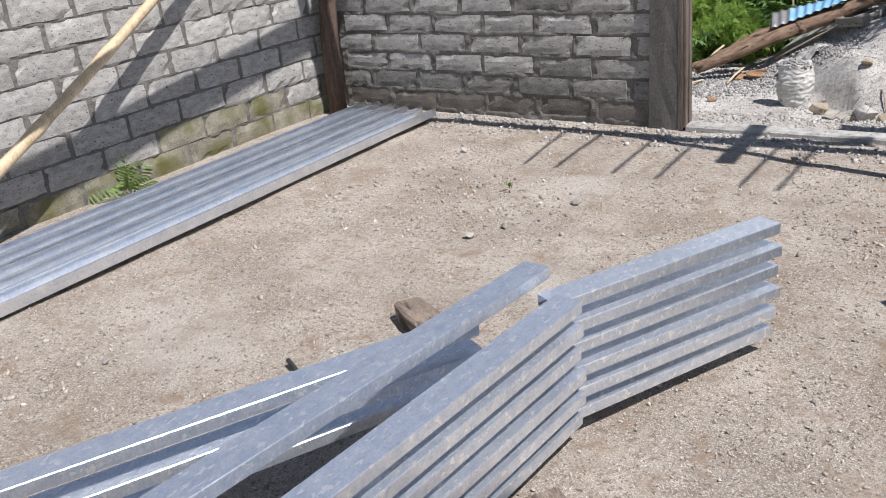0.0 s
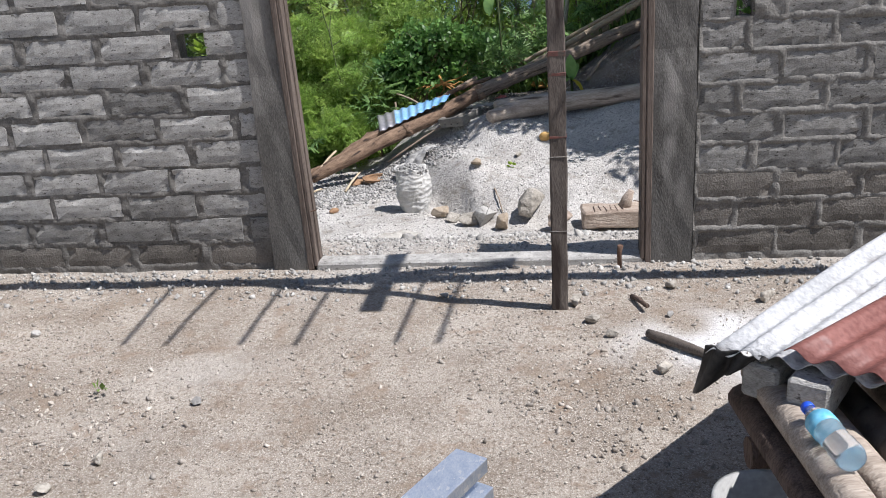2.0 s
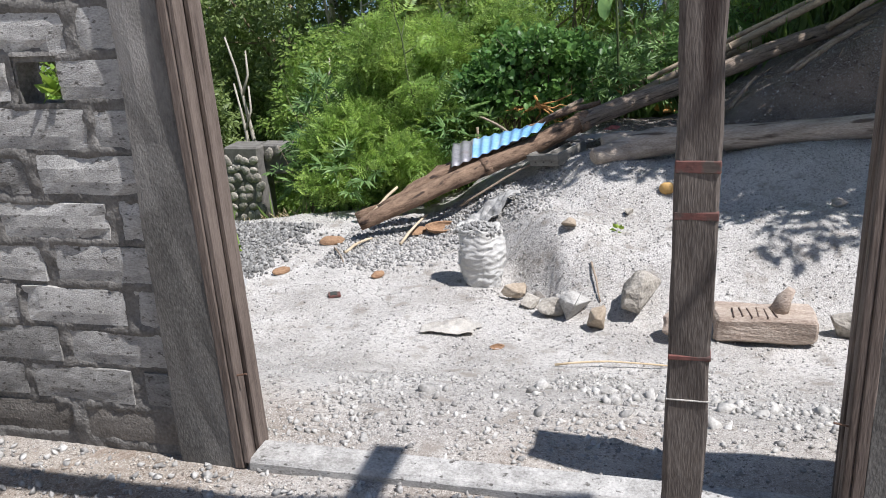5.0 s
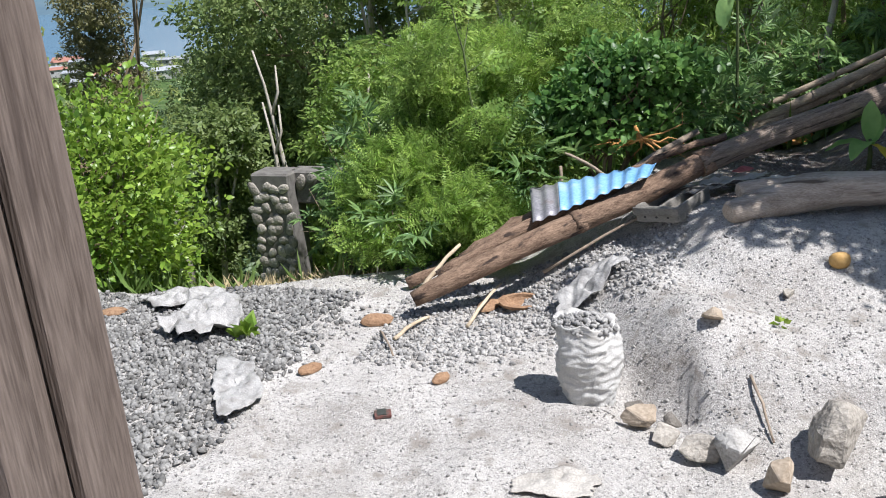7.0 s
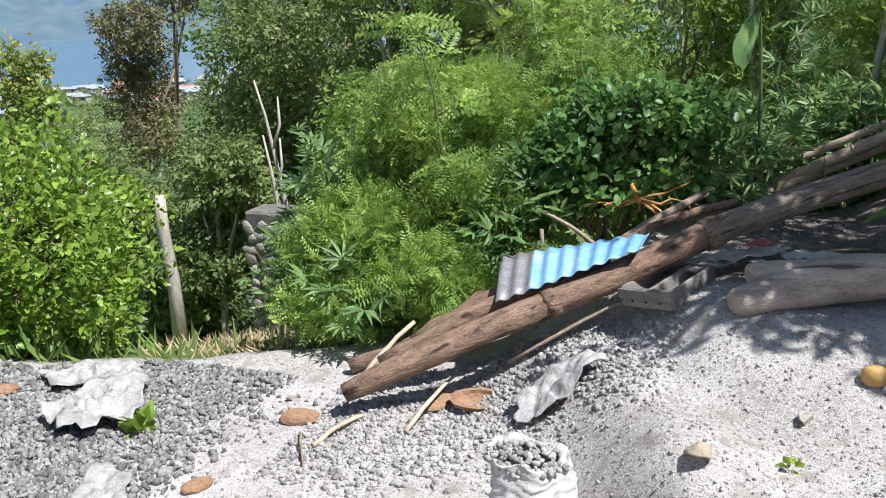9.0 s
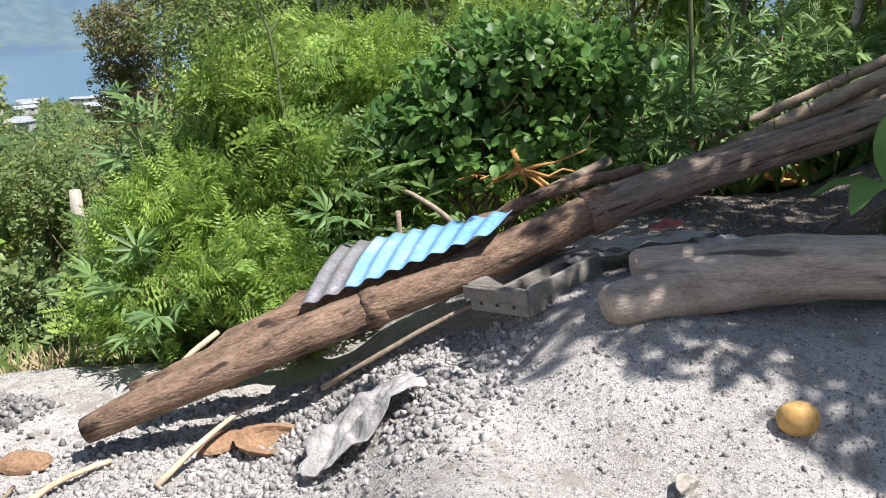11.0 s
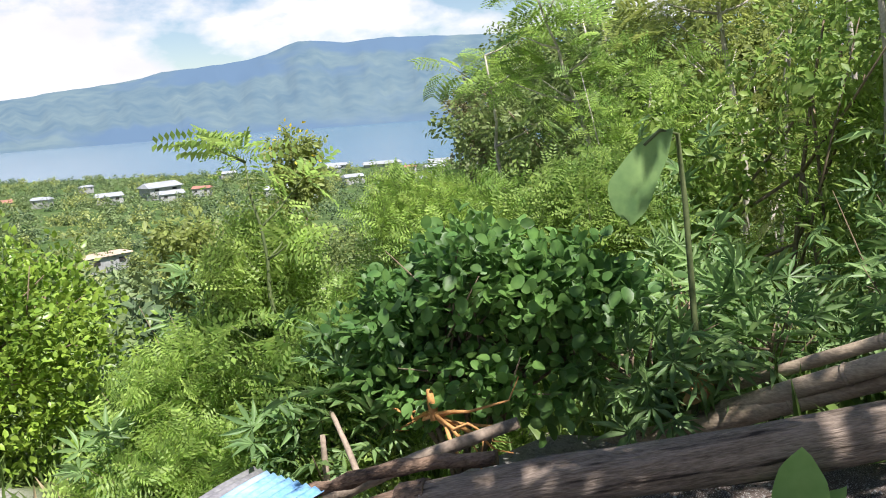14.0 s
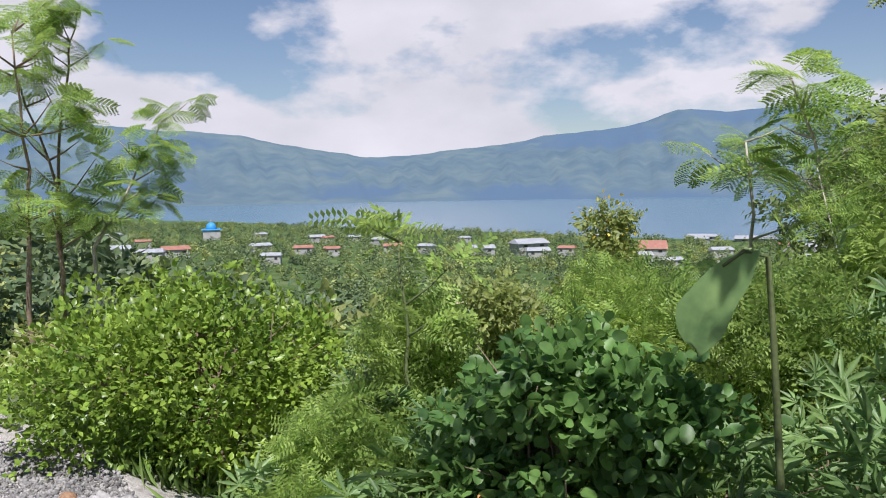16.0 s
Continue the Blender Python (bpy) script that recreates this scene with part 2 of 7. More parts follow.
M_STEM = surface("brown_stem", (0.13, 0.095, 0.06), (0.28, 0.22, 0.15), 9, 60, 0.9, 0.4, 40)
M_GREENSTEM = surface("green_stem", (0.07, 0.10, 0.035), (0.14, 0.17, 0.07), 9, 60, 0.7, 0.2, 40)
M_PLASTIC = surface("grey_plastic", (0.27, 0.27, 0.26), (0.42, 0.42, 0.41), 5, 60, 0.5, 0.15, 30, third=(0.50, 0.48, 0.45), third_scale=6)
M_HOSE = surface("dark_hose", (0.03, 0.035, 0.03), (0.07, 0.075, 0.065), 20, 90, 0.6, 0.2, 50)
M_REDPAINT = surface("red_paint", (0.085, 0.052, 0.045), (0.21, 0.085, 0.07), 14, 60, 0.85, 0.3, 40, third=(0.10, 0.08, 0.068), third_scale=30, third_cut=(0.5, 0.6))
M_IRON = surface("rusty_rod", (0.09, 0.05, 0.035), (0.20, 0.12, 0.08), 20, 90, 0.8, 0.3, 60)
M_BLUECAP = surface("blue_plastic", (0.02, 0.08, 0.62), (0.03, 0.14, 0.78), 20, 90, 0.4, 0.0, 60)
M_LABEL = surface("bottle_label", (0.08, 0.42, 0.66), (0.30, 0.66, 0.82), 20, 60, 0.45, 0.0, 60)


def leaf_mat(name, dark, light, translucent=0.44, rough=0.5):
    return surface(name, dark, light, 1.5, 14, rough, 0.0, 30, island_random=0.32, translucent=translucent, spec=0.4)


L_LIME = leaf_mat("lime_leaf", (0.085, 0.18, 0.024), (0.30, 0.43, 0.065), 0.32, 0.36)
L_FERN = leaf_mat("feathery_leaf", (0.13, 0.245, 0.055), (0.37, 0.51, 0.125), 0.46)
L_DARK = leaf_mat("dark_leaf", (0.055, 0.14, 0.038), (0.18, 0.33, 0.085), 0.40, 0.42)
L_CASSAVA = leaf_mat("cassava_leaf", (0.10, 0.195, 0.072), (0.26, 0.40, 0.145), 0.44, 0.42)
L_FOREST = leaf_mat("forest_leaf", (0.12, 0.22, 0.05), (0.34, 0.46, 0.12), 0.48)
L_OLIVE = leaf_mat("olive_leaf", (0.14, 0.19, 0.05), (0.33, 0.39, 0.11), 0.44)
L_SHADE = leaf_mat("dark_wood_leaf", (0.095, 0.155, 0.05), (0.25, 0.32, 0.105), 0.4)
L_BROWN = leaf_mat("half_dry_leaf", (0.105, 0.105, 0.045), (0.25, 0.24, 0.10), 0.3)
L_YELLOW = leaf_mat("yellow_flower", (0.45, 0.36, 0.03), (0.70, 0.55, 0.06), 0.3)
L_BANANA = leaf_mat("banana_leaf", (0.15, 0.32, 0.07), (0.27, 0.46, 0.13), 0.38)
L_DRY = leaf_mat("dry_leaf", (0.30, 0.17, 0.07), (0.52, 0.34, 0.16), 0.2, 0.8)
L_GRASS = leaf_mat("grass_blade", (0.09, 0.17, 0.035), (0.20, 0.29, 0.08), 0.3)
L_STRAW = leaf_mat("dry_grass", (0.34, 0.27, 0.15), (0.56, 0.46, 0.28), 0.2, 0.8)


# ---------------------------------------------------------------- geometry helpers
def mesh_object(name, verts, faces, mats, parent=None, label="", smooth=False, uneven=None):
    me = bpy.data.meshes.new(name)
    me.from_pydata([tuple(v) for v in verts], [], faces)
    for m in (mats if isinstance(mats, (list, tuple)) else [mats]):
        me.materials.append(m)
    if smooth:
        me.polygons.foreach_set("use_smooth", [True] * len(me.polygons))
    me.update()
    ob = new(name, me)
    if parent:
        ob.parent = parent
    if label:
        ob["label"] = label
    return ob


def part(name, bm, material, parent, label="", smooth=False):
    me = bpy.data.meshes.new(name)
    if smooth:
        for f in bm.faces:
            f.smooth = True
    bm.to_mesh(me)
    bm.free()
    me.materials.append(material)
    ob = new(name, me)
    if parent:
        ob.parent = parent
    if label:
        ob["label"] = label
    return ob


def empty(name, at, label, category, group="", kind=""):
    ob = new(name)
    ob.location = at
    return tagged(ob, label, category, group, kind)


def box_bm(sx, sy, sz, bevel=0.0, centre=(0, 0, 0), m=None):
    bm = bmesh.new()
    bmesh.ops.create_cube(bm, size=1.0)
    bmesh.ops.scale(bm, vec=(sx, sy, sz), verts=bm.verts)
    if bevel:
        bmesh.ops.bevel(bm, geom=bm.edges[:], offset=bevel, segments=1, affect="EDGES")
    bmesh.ops.translate(bm, vec=centre, verts=bm.verts)
    if m is not None:
        bmesh.ops.transform(bm, matrix=m, verts=bm.verts)
    return bm


def tube_arrays(points, radii, sides=8, wobble=0.0, seed=0, caps=True):
    """Rings round a line of points; returns verts and faces."""
    rs = random.Random(seed)
    pts = [Vector(p) for p in points]
    verts, faces = [], []
    side = None
    for i, p in enumerate(pts):
        d = (pts[min(i + 1, len(pts) - 1)] - pts[max(i - 1, 0)]).normalized()
        if side is None:
            side = d.orthogonal().normalized()
        side = (side - d * side.dot(d)).normalized()
        other = d.cross(side)
        for k in range(sides):
            a = 2 * math.pi * k / sides
            r = radii[i] * (1 + wobble * (rs.random() - 0.5) * 2)
            verts.append(p + (side * math.cos(a) + other * math.sin(a)) * r)
    for i in range(len(pts) - 1):
        for k in range(sides):
            a, b = i * sides + k, i * sides + (k + 1) % sides
            faces.append((a, b, b + sides, a + sides))
    if caps:
        faces.append(tuple(range(sides - 1, -1, -1)))
        faces.append(tuple(range((len(pts) - 1) * sides, len(pts) * sides)))
    return verts, faces


def tube(name, points, radii, mat, parent=None, label="", sides=8, wobble=0.0, seed=0):
    v, f = tube_arrays(points, radii, sides, wobble, seed)
    ob = mesh_object(name, v, f, mat, parent, label)
    n = len(ob.data.polygons)
    ob.data.polygons.foreach_set("use_smooth", [True] * (n - 2) + [False, False])
    return ob


def line_points(a, b, n, bow=0.0, seed=0, axis=(0, 0, 1)):
    """n points from a to b with an uneven bow."""
    rs = random.Random(seed)
    a, b = Vector(a), Vector(b)
    out = []
    for i in range(n):
        u = i / (n - 1)
        p = a.lerp(b, u) + Vector(axis) * bow * math.sin(math.pi * u)
        if 0 < i < n - 1 and bow:
            p += Vector((rs.uniform(-1, 1), rs.uniform(-1, 1), rs.uniform(-1, 1))) * abs(bow) * 0.15
        out.append(p)
    return out


def joined(tubes):
    verts, faces = [], []
    for v, f in tubes:
        o = len(verts)
        verts += list(v)
        faces += [tuple(i + o for i in q) for q in f]
    return verts, faces


def scatter_mesh(name, template, frames, mats, mat_index=None):
    """One mesh of many copies of a small template: frames is an array n x 3 x 4 (turn and scale, then place)."""
    tv, tf = np.array(template[0], float), template[1]
    n, k = len(frames), len(tv)
    v = np.einsum("nij,kj->nki", frames[:, :, :3], tv) + frames[:, None, :, 3]
    me = bpy.data.meshes.new(name)
    sizes = np.array([len(f) for f in tf])
    flat = np.concatenate([np.array(f) for f in tf])
    loops = (flat[None, :] + (np.arange(n) * k)[:, None]).ravel()
    counts = np.tile(sizes, n)
    me.vertices.add(n * k)
    me.vertices.foreach_set("co", v.ravel())
    me.loops.add(len(loops))
    me.loops.foreach_set("vertex_index", loops.astype(np.int32))
    me.polygons.add(len(counts))
    starts = np.concatenate([[0], np.cumsum(counts)[:-1]])
    me.polygons.foreach_set("loop_start", starts.astype(np.int32))
    me.polygons.foreach_set("loop_total", counts.astype(np.int32))
    for m in mats:
        me.materials.append(m)
    if mat_index is not None:
        me.polygons.foreach_set("material_index", np.repeat(mat_index, len(tf)).astype(np.int32))
    me.update(calc_edges=True)
    return me


def smooth(a, b, x):
    t = np.clip((x - a) / (b - a), 0, 1)
    return t * t * (3 - 2 * t)


# ---------------------------------------------------------------- ground
WALL_Y, LEFT_X = 5.32, -4.42
LAKE_Z = -57.0


def value_noise(x, y, seed=0):
    """A cheap smooth noise on arrays, about -1 to 1."""
    rs = np.random.RandomState(seed)
    out = 0
    for _ in range(6):
        a, p, k = rs.uniform(0, 6.28), rs.uniform(0, 6.28), rs.uniform(0.6, 1.6)
        out = out + np.sin((x * math.cos(a) + y * math.sin(a)) * k * 2.2 + p)
    return out / 3.0


def edge_distance(x, y):
    """How far a place lies beyond the rim of the terrace, downhill."""
    bend = 0.18 * np.sin(1.3 * x + 0.5)
    return (x + 4.4) * -0.45 + (y - 9.95) * 0.89 + bend


def ground_z(x, y):
    x, y = np.asarray(x, float), np.asarray(y, float)
    inside = -0.02 * smooth(4.5, 5.4, y)
    yard = inside - 0.66 * smooth(5.6, 7.6, y)
    front = 8.08 + 0.75 * smooth(-0.9, -1.9, x) + 0.1 * np.sin(3 * x)
    rise = 0.30 * smooth(0, 1.0, y - front) + 0.28 * smooth(1.2, 1.95, y - front) + 0.12 * smooth(-0.2, 0.7, x) * smooth(0, 0.9, y - front)
    heap = rise * smooth(-2.25, -1.35, x - 0.15 * (y - 9) + 0.6 * np.clip(y - 9.3, 0, 0.8))
    mound = 0.15 * np.exp(-(((x + 1.16) / 0.26) ** 2 + ((y - 8.96) / 0.24) ** 2))
    dug = 0.15 * smooth(-1.52, -1.40, x) * smooth(-1.08, -1.19, x + 0.3 * (y - 8.7)) * smooth(8.42, 8.58, y) * smooth(8.87, 8.76, y + 0.2 * (x + 1.3))
    z = yard + heap + mound - dug
    hill = smooth(10.25, 10.9, y) * np.maximum(0, x + 0.3) * 0.5
    z = z + hill * smooth(14, 2, np.abs(x) * 0.3)
    z = z + smooth(2.2, 6, x) * smooth(5.9, 8.5, y) * 1.2
    d = edge_distance(x, y)
    down = smooth(1.2, -2.0 - 0.5 * np.clip(d, 0, 40), x)
    near = np.where(d > 0, 0.40 * np.minimum(d, 14) + 0.25 * np.clip(d - 14, 0, 120) + 0.0325 * np.clip(d - 134, 0, 1600), 0)
    z = z - near * down - np.where(d > 0, 0.1 * np.minimum(d, 200), 0) * (1 - down)
    z = np.maximum(z, LAKE_Z - 2.5)
    rough = 0.012 * value_noise(x * 3, y * 3, 3) + 0.006 * value_noise(x * 9, y * 9, 4)
    rough = rough + 0.02 * value_noise(x * 1.3, y * 1.3, 5) * smooth(5.5, 7, y)
    rough = rough + 0.5 * value_noise(x * 0.15, y * 0.15, 6) * smooth(3, 20, d)
    rough = rough * (0.4 + 0.6 * smooth(5.2, 5.9, y))
    return z + rough


def gz(x, y):
    return float(ground_z(np.array([x]), np.array([y]))[0])


def build_ground():
    def axis(lo, hi, step, far_lo, far_hi, grow=1.16):
        mid = list(np.arange(lo, hi + step / 2, step))
        a, s = [lo], step
        while a[-1] > far_lo:
            s *= grow
            a.append(a[-1] - s)
        b, s = [mid[-1]], step
        while b[-1] < far_hi:
            s *= grow
            b.append(b[-1] + s)
        return np.array(a[:0:-1] + mid + b[1:])

    xs = axis(-6.5, 2.6, 0.045, -4600, 2500)
    ys = axis(0.4, 11.8, 0.05, -2500, 4600)
    X, Y = np.meshgrid(xs, ys)
    Z = ground_z(X, Y)
    nx, ny = len(xs), len(ys)
    me = bpy.data.meshes.new("ground")
    me.vertices.add(nx * ny)
    me.vertices.foreach_set("co", np.stack([X, Y, Z], -1).ravel())
    i = np.arange(ny - 1)[:, None] * nx + np.arange(nx - 1)[None, :]
    quads = np.stack([i, i + 1, i + nx + 1, i + nx], -1).reshape(-1, 4)
    me.loops.add(quads.size)
    me.loops.foreach_set("vertex_index", quads.ravel().astype(np.int32))
    me.polygons.add(len(quads))
    me.polygons.foreach_set("loop_start", (np.arange(len(quads)) * 4).astype(np.int32))
    me.polygons.foreach_set("loop_total", np.full(len(quads), 4, np.int32))
    me.update(calc_edges=True)
    me.polygons.foreach_set("use_smooth", [True] * len(quads))
    d = edge_distance(X, Y)
    zones = {
        "sandy": smooth(4.9, 6.2, Y + 0.25 * value_noise(X * 2, Y * 2, 8)),
        "soil": smooth(10.05, 10.5, Y + 0.12 * value_noise(X * 4, Y * 4, 9)) * smooth(-1.6, -0.9, X + 0.1 * value_noise(X * 4, Y * 4, 10)),
        "lime": np.exp(-(((X - 0.35) / 0.42) ** 2 + ((Y - 4.25) / 0.34) ** 2)) * (0.75 + 0.5 * value_noise(X * 7, Y * 7, 12)),
        "green": smooth(0.0, 0.9, d + 0.25 * value_noise(X * 3, Y * 3, 11)),
    }
    for key, w in zones.items():
        me.attributes.new(key, "FLOAT", "POINT").data.foreach_set("value", w.ravel().astype(np.float32))
    m = bpy.data.materials.new("ground")
    m.use_nodes = True
    t = m.node_tree
    N = t.nodes.new
    bsdf = t.nodes["Principled BSDF"]
    bsdf.inputs["Roughness"].default_value, bsdf.inputs["Specular IOR Level"].default_value = 0.95, 0.15
    pos = N("ShaderNodeNewGeometry").outputs["Position"]

    def noise_at(s, detail=6.0, rough=0.6):
        n = N("ShaderNodeTexNoise")
        n.inputs["Scale"].default_value, n.inputs["Detail"].default_value, n.inputs["Roughness"].default_value = s, detail, rough
        t.links.new(pos, n.inputs["Vector"])
        return n.outputs["Fac"]

    def mixed(fac, a, b, lo=0.0, hi=1.0):
        r = N("ShaderNodeMapRange")
        r.inputs["From Min"].default_value, r.inputs["From Max"].default_value = lo, hi
        t.links.new(fac, r.inputs["Value"])
        x = N("ShaderNodeMix")
        x.data_type = "RGBA"
        t.links.new(r.outputs["Result"], x.inputs["Factor"])
        for key, c in (("A", a), ("B", b)):
            if isinstance(c, tuple):
                x.inputs[key].default_value = (*c, 1)
            else:
                t.links.new(c, x.inputs[key])
        return x.outputs["Result"]

    fine, coarse, grit = noise_at(170, 4, 0.7), noise_at(2.2), noise_at(42, 6, 0.7)
    vor = N("ShaderNodeTexVoronoi")
    vor.inputs["Scale"].default_value = 75
    t.links.new(pos, vor.inputs["Vector"])
    dirt = mixed(fine, mixed(coarse, (0.28, 0.232, 0.186), (0.46, 0.405, 0.345), 0.35, 0.65), (0.72, 0.67, 0.60), 0.50, 0.66)
    dirt = mixed(grit, dirt, (0.22, 0.175, 0.135), 0.52, 0.66)
    dirt = mixed(noise_at(95, 3, 0.6), dirt, (0.15, 0.125, 0.10), 0.60, 0.66)
    dirt = mixed(noise_at(6.5, 6, 0.7), dirt, (0.30, 0.225, 0.165), 0.54, 0.70)
    dirt = mixed(noise_at(1.7, 8, 0.7), dirt, (0.27, 0.205, 0.15), 0.54, 0.72)
    dirt = mixed(noise_at(0.9, 5), dirt, (0.58, 0.54, 0.49), 0.56, 0.80)
    sand = mixed(fine, mixed(coarse, (0.39, 0.365, 0.335), (0.585, 0.56, 0.525), 0.35, 0.65), (0.78, 0.76, 0.73), 0.5, 0.66)
    sand = mixed(grit, sand, (0.22, 0.21, 0.195), 0.52, 0.68)
    sand = mixed(noise_at(95, 3, 0.6), sand, (0.17, 0.163, 0.155), 0.59, 0.66)
    sand = mixed(noise_at(7, 6), sand, (0.34, 0.31, 0.275), 0.54, 0.68)
    soil = mixed(fine, mixed(coarse, (0.095, 0.074, 0.062), (0.225, 0.182, 0.152), 0.35, 0.65), (0.55, 0.53, 0.50), 0.55, 0.62)
    soil = mixed(grit, soil, (0.05, 0.04, 0.033), 0.54, 0.66)
    green = mixed(noise_at(1.2), mixed(grit, (0.05, 0.09, 0.02), (0.15, 0.21, 0.05), 0.35, 0.65), (0.27, 0.22, 0.12), 0.55, 0.75)
    forest = mixed(noise_at(0.06, 8), mixed(noise_at(0.5, 6), (0.03, 0.065, 0.018), (0.10, 0.16, 0.045), 0.35, 0.65), (0.15, 0.19, 0.075), 0.5, 0.75)

    def zone(key):
        a = N("ShaderNodeAttribute")
        a.attribute_name = key
        return a.outputs["Fac"]

    col = mixed(zone("sandy"), dirt, sand)
    col = mixed(zone("lime"), col, mixed(grit, (0.80, 0.79, 0.78), (0.5, 0.48, 0.46), 0.5, 0.75), 0.15, 0.75)
    col = mixed(zone("soil"), col, soil)
    col = mixed(zone("green"), col, green)
    dist = N("ShaderNodeVectorMath")
    dist.operation = "LENGTH"
    t.links.new(pos, dist.inputs[0])
    col = mixed(dist.outputs["Value"], col, forest, 30, 80)
    t.links.new(col, bsdf.inputs["Base Color"])
    h = N("ShaderNodeMath")
    h.operation = "MULTIPLY_ADD"
    h.inputs[1].default_value = -0.05
    t.links.new(vor.outputs["Distance"], h.inputs[0])
    t.links.new(grit, h.inputs[2])
    h2 = N("ShaderNodeMath")
    h2.operation = "MULTIPLY_ADD"
    h2.inputs[1].default_value = 0.35
    t.links.new(fine, h2.inputs[0])
    t.links.new(h.outputs[0], h2.inputs[2])
    bp = N("ShaderNodeBump")
    bp.inputs["Strength"].default_value, bp.inputs["Distance"].default_value = 1.0, 0.016
    t.links.new(h2.outputs[0], bp.inputs["Height"])
    t.links.new(bp.outputs["Normal"], bsdf.inputs["Normal"])
    me.materials.append(m)
    tagged(new("ground", me), "pale gravelly dirt terrace falling to green hillside", "ground", kind="structure")


build_ground()

# the lake, the far shore's mountains
m_water = surface("lake_water", (0.075, 0.155, 0.225), (0.11, 0.20, 0.27), 0.004, 0.05, 0.22, 0.25, 0.6, stretch=(1, 1, 1), distance=0.3, spec=0.5)
mesh_lake = mesh_object("water", [(-4200, -2500, LAKE_Z), (1500, -2500, LAKE_Z), (1500, 4200, LAKE_Z), (-4200, 4200, LAKE_Z)], [(0, 1, 2, 3)], m_water)
tagged(mesh_lake, "calm blue lake below green mountains", "lake", kind="structure")


def build_mountains():
    """A range on the far shore: a fan of slopes seen from the terrace."""
    az = np.radians(np.linspace(-30, 150, 440))          # from +y towards -x
    knots = [(20, 4.0), (35, 4.1), (45, 4.2), (48.2, 4.3), (50, 4.5), (53.3, 4.27), (56.2, 4.55), (58.2, 3.85), (61.1, 3.32), (64.8, 3.1), (67.8, 2.55), (71.2, 2.21), (74.6, 1.96), (76.9, 1.88), (79.9, 2.45), (82, 2.84), (84.6, 3.33), (88.1, 3.7), (95, 4.1), (120, 4.6), (150, 4.2)]
    crest = np.interp(np.degrees(az), [k[0] for k in knots], [k[1] for k in knots])
    rs = np.random.RandomState(5)
    for k in (0.9, 2.1, 4.3, 9.0):
        crest = crest + 0.045 / k ** 0.8 * np.sin(np.degrees(az) * k * 0.9 + rs.uniform(0, 6))
    rows, verts = 26, []
    r0 = 3000.0
    for j in range(rows):
        u = j / (rows - 1)
        dist = r0 + 1500 * u
        top = 4500 * np.tan(np.radians(crest)) + 1.4
        base = LAKE_Z - 1
        prof = u ** 1.15
        gull = 12 * np.sin(np.degrees(az) * 1.7 + 3.0 * u + 1.2 * np.sin(np.degrees(az) * 0.43)) * math.sin(math.pi * u)
        gull = gull + 9 * np.sin(np.degrees(az) * 4.1 - 5 * u) * math.sin(math.pi * u) + 6 * np.sin(np.degrees(az) * 9.3 + 9 * u) * math.sin(math.pi * u)
        z = base + (top - base) * prof + gull
        for a, zz in zip(az, z):
            verts.append((1.3 - math.sin(a) * dist, 9.8 + math.cos(a) * dist, zz))
    n = len(az)
    faces = [(j * n + i, j * n + i + 1, (j + 1) * n + i + 1, (j + 1) * n + i) for j in range(rows - 1) for i in range(n - 1)]
    # distance haze is put into the blue-tinted colours and a faint blue glow
    m = surface("mountain_haze_tint", (0.045, 0.078, 0.088), (0.095, 0.13, 0.115), 0.0035, 0.012, 1.0, 0.0, 1, third=(0.05, 0.085, 0.12), third_scale=0.0011, third_cut=(0.52, 0.6), spec=0.0)
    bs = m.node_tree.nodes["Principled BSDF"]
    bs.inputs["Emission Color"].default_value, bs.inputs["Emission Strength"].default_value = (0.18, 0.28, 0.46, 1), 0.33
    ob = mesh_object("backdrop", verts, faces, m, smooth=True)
    tagged(ob, "blue-green mountain range across the lake, haze put into its colour", "mountain", kind="structure")


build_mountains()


# ---------------------------------------------------------------- walls of concrete blocks
def block_meshes(tag, mat, length=0.37, height=0.116, depth=0.10, n=8):
    """A few chipped, uneven blocks that the walls share. Each lies along x, its face at y = 0 towards -y."""
    out = []
    for k in range(n):
        rs = random.Random(100 + k)
        off = Vector((k * 7.3, 0, 0))
        nx, nz = 6, 3
        verts, faces = [], []
        for j in range(nz + 1):
            for i in range(nx + 1):
                x, z = (i / nx - 0.5) * length, (j / nz - 0.5) * height
                rim = i in (0, nx) or j in (0, nz)
                p = Vector((x, 0, z))
                q = noise.noise(p * 22 + off)
                if rim:
                    x += 0.006 * noise.noise(p * 30 + off + Vector((0, 5, 0)))
                    z += 0.006 * noise.noise(p * 30 + off + Vector((0, 9, 0)))
                chip = rs.uniform(0.006, 0.016) if rim and rs.random() < 0.12 else 0.0
                verts.append((x, 0.002 * q + (0.005 + 0.004 * q if rim else 0.0) + chip, z))
        w = nx + 1
        faces += [(j * w + i, j * w + i + 1, (j + 1) * w + i + 1, (j + 1) * w + i) for j in range(nz) for i in range(nx)]
        o = len(verts)
        verts += [(-length / 2, depth, -height / 2), (length / 2, depth, -height / 2), (length / 2, depth, height / 2), (-length / 2, depth, height / 2)]
        low, top = list(range(nx, -1, -1)), list(range(nz * w, nz * w + w))
        faces += [tuple(low) + (o, o + 1), tuple(top) + (o + 2, o + 3)]
        faces += [tuple(j * w for j in range(nz + 1)) + (o + 3, o), tuple(j * w + nx for j in range(nz, -1, -1)) + (o + 1, o + 2)]
        me = bpy.data.meshes.new("block_" + tag)
        me.from_pydata(verts, [], faces)
        me.update()
        me.materials.append(mat)
        out.append(me)
    return out


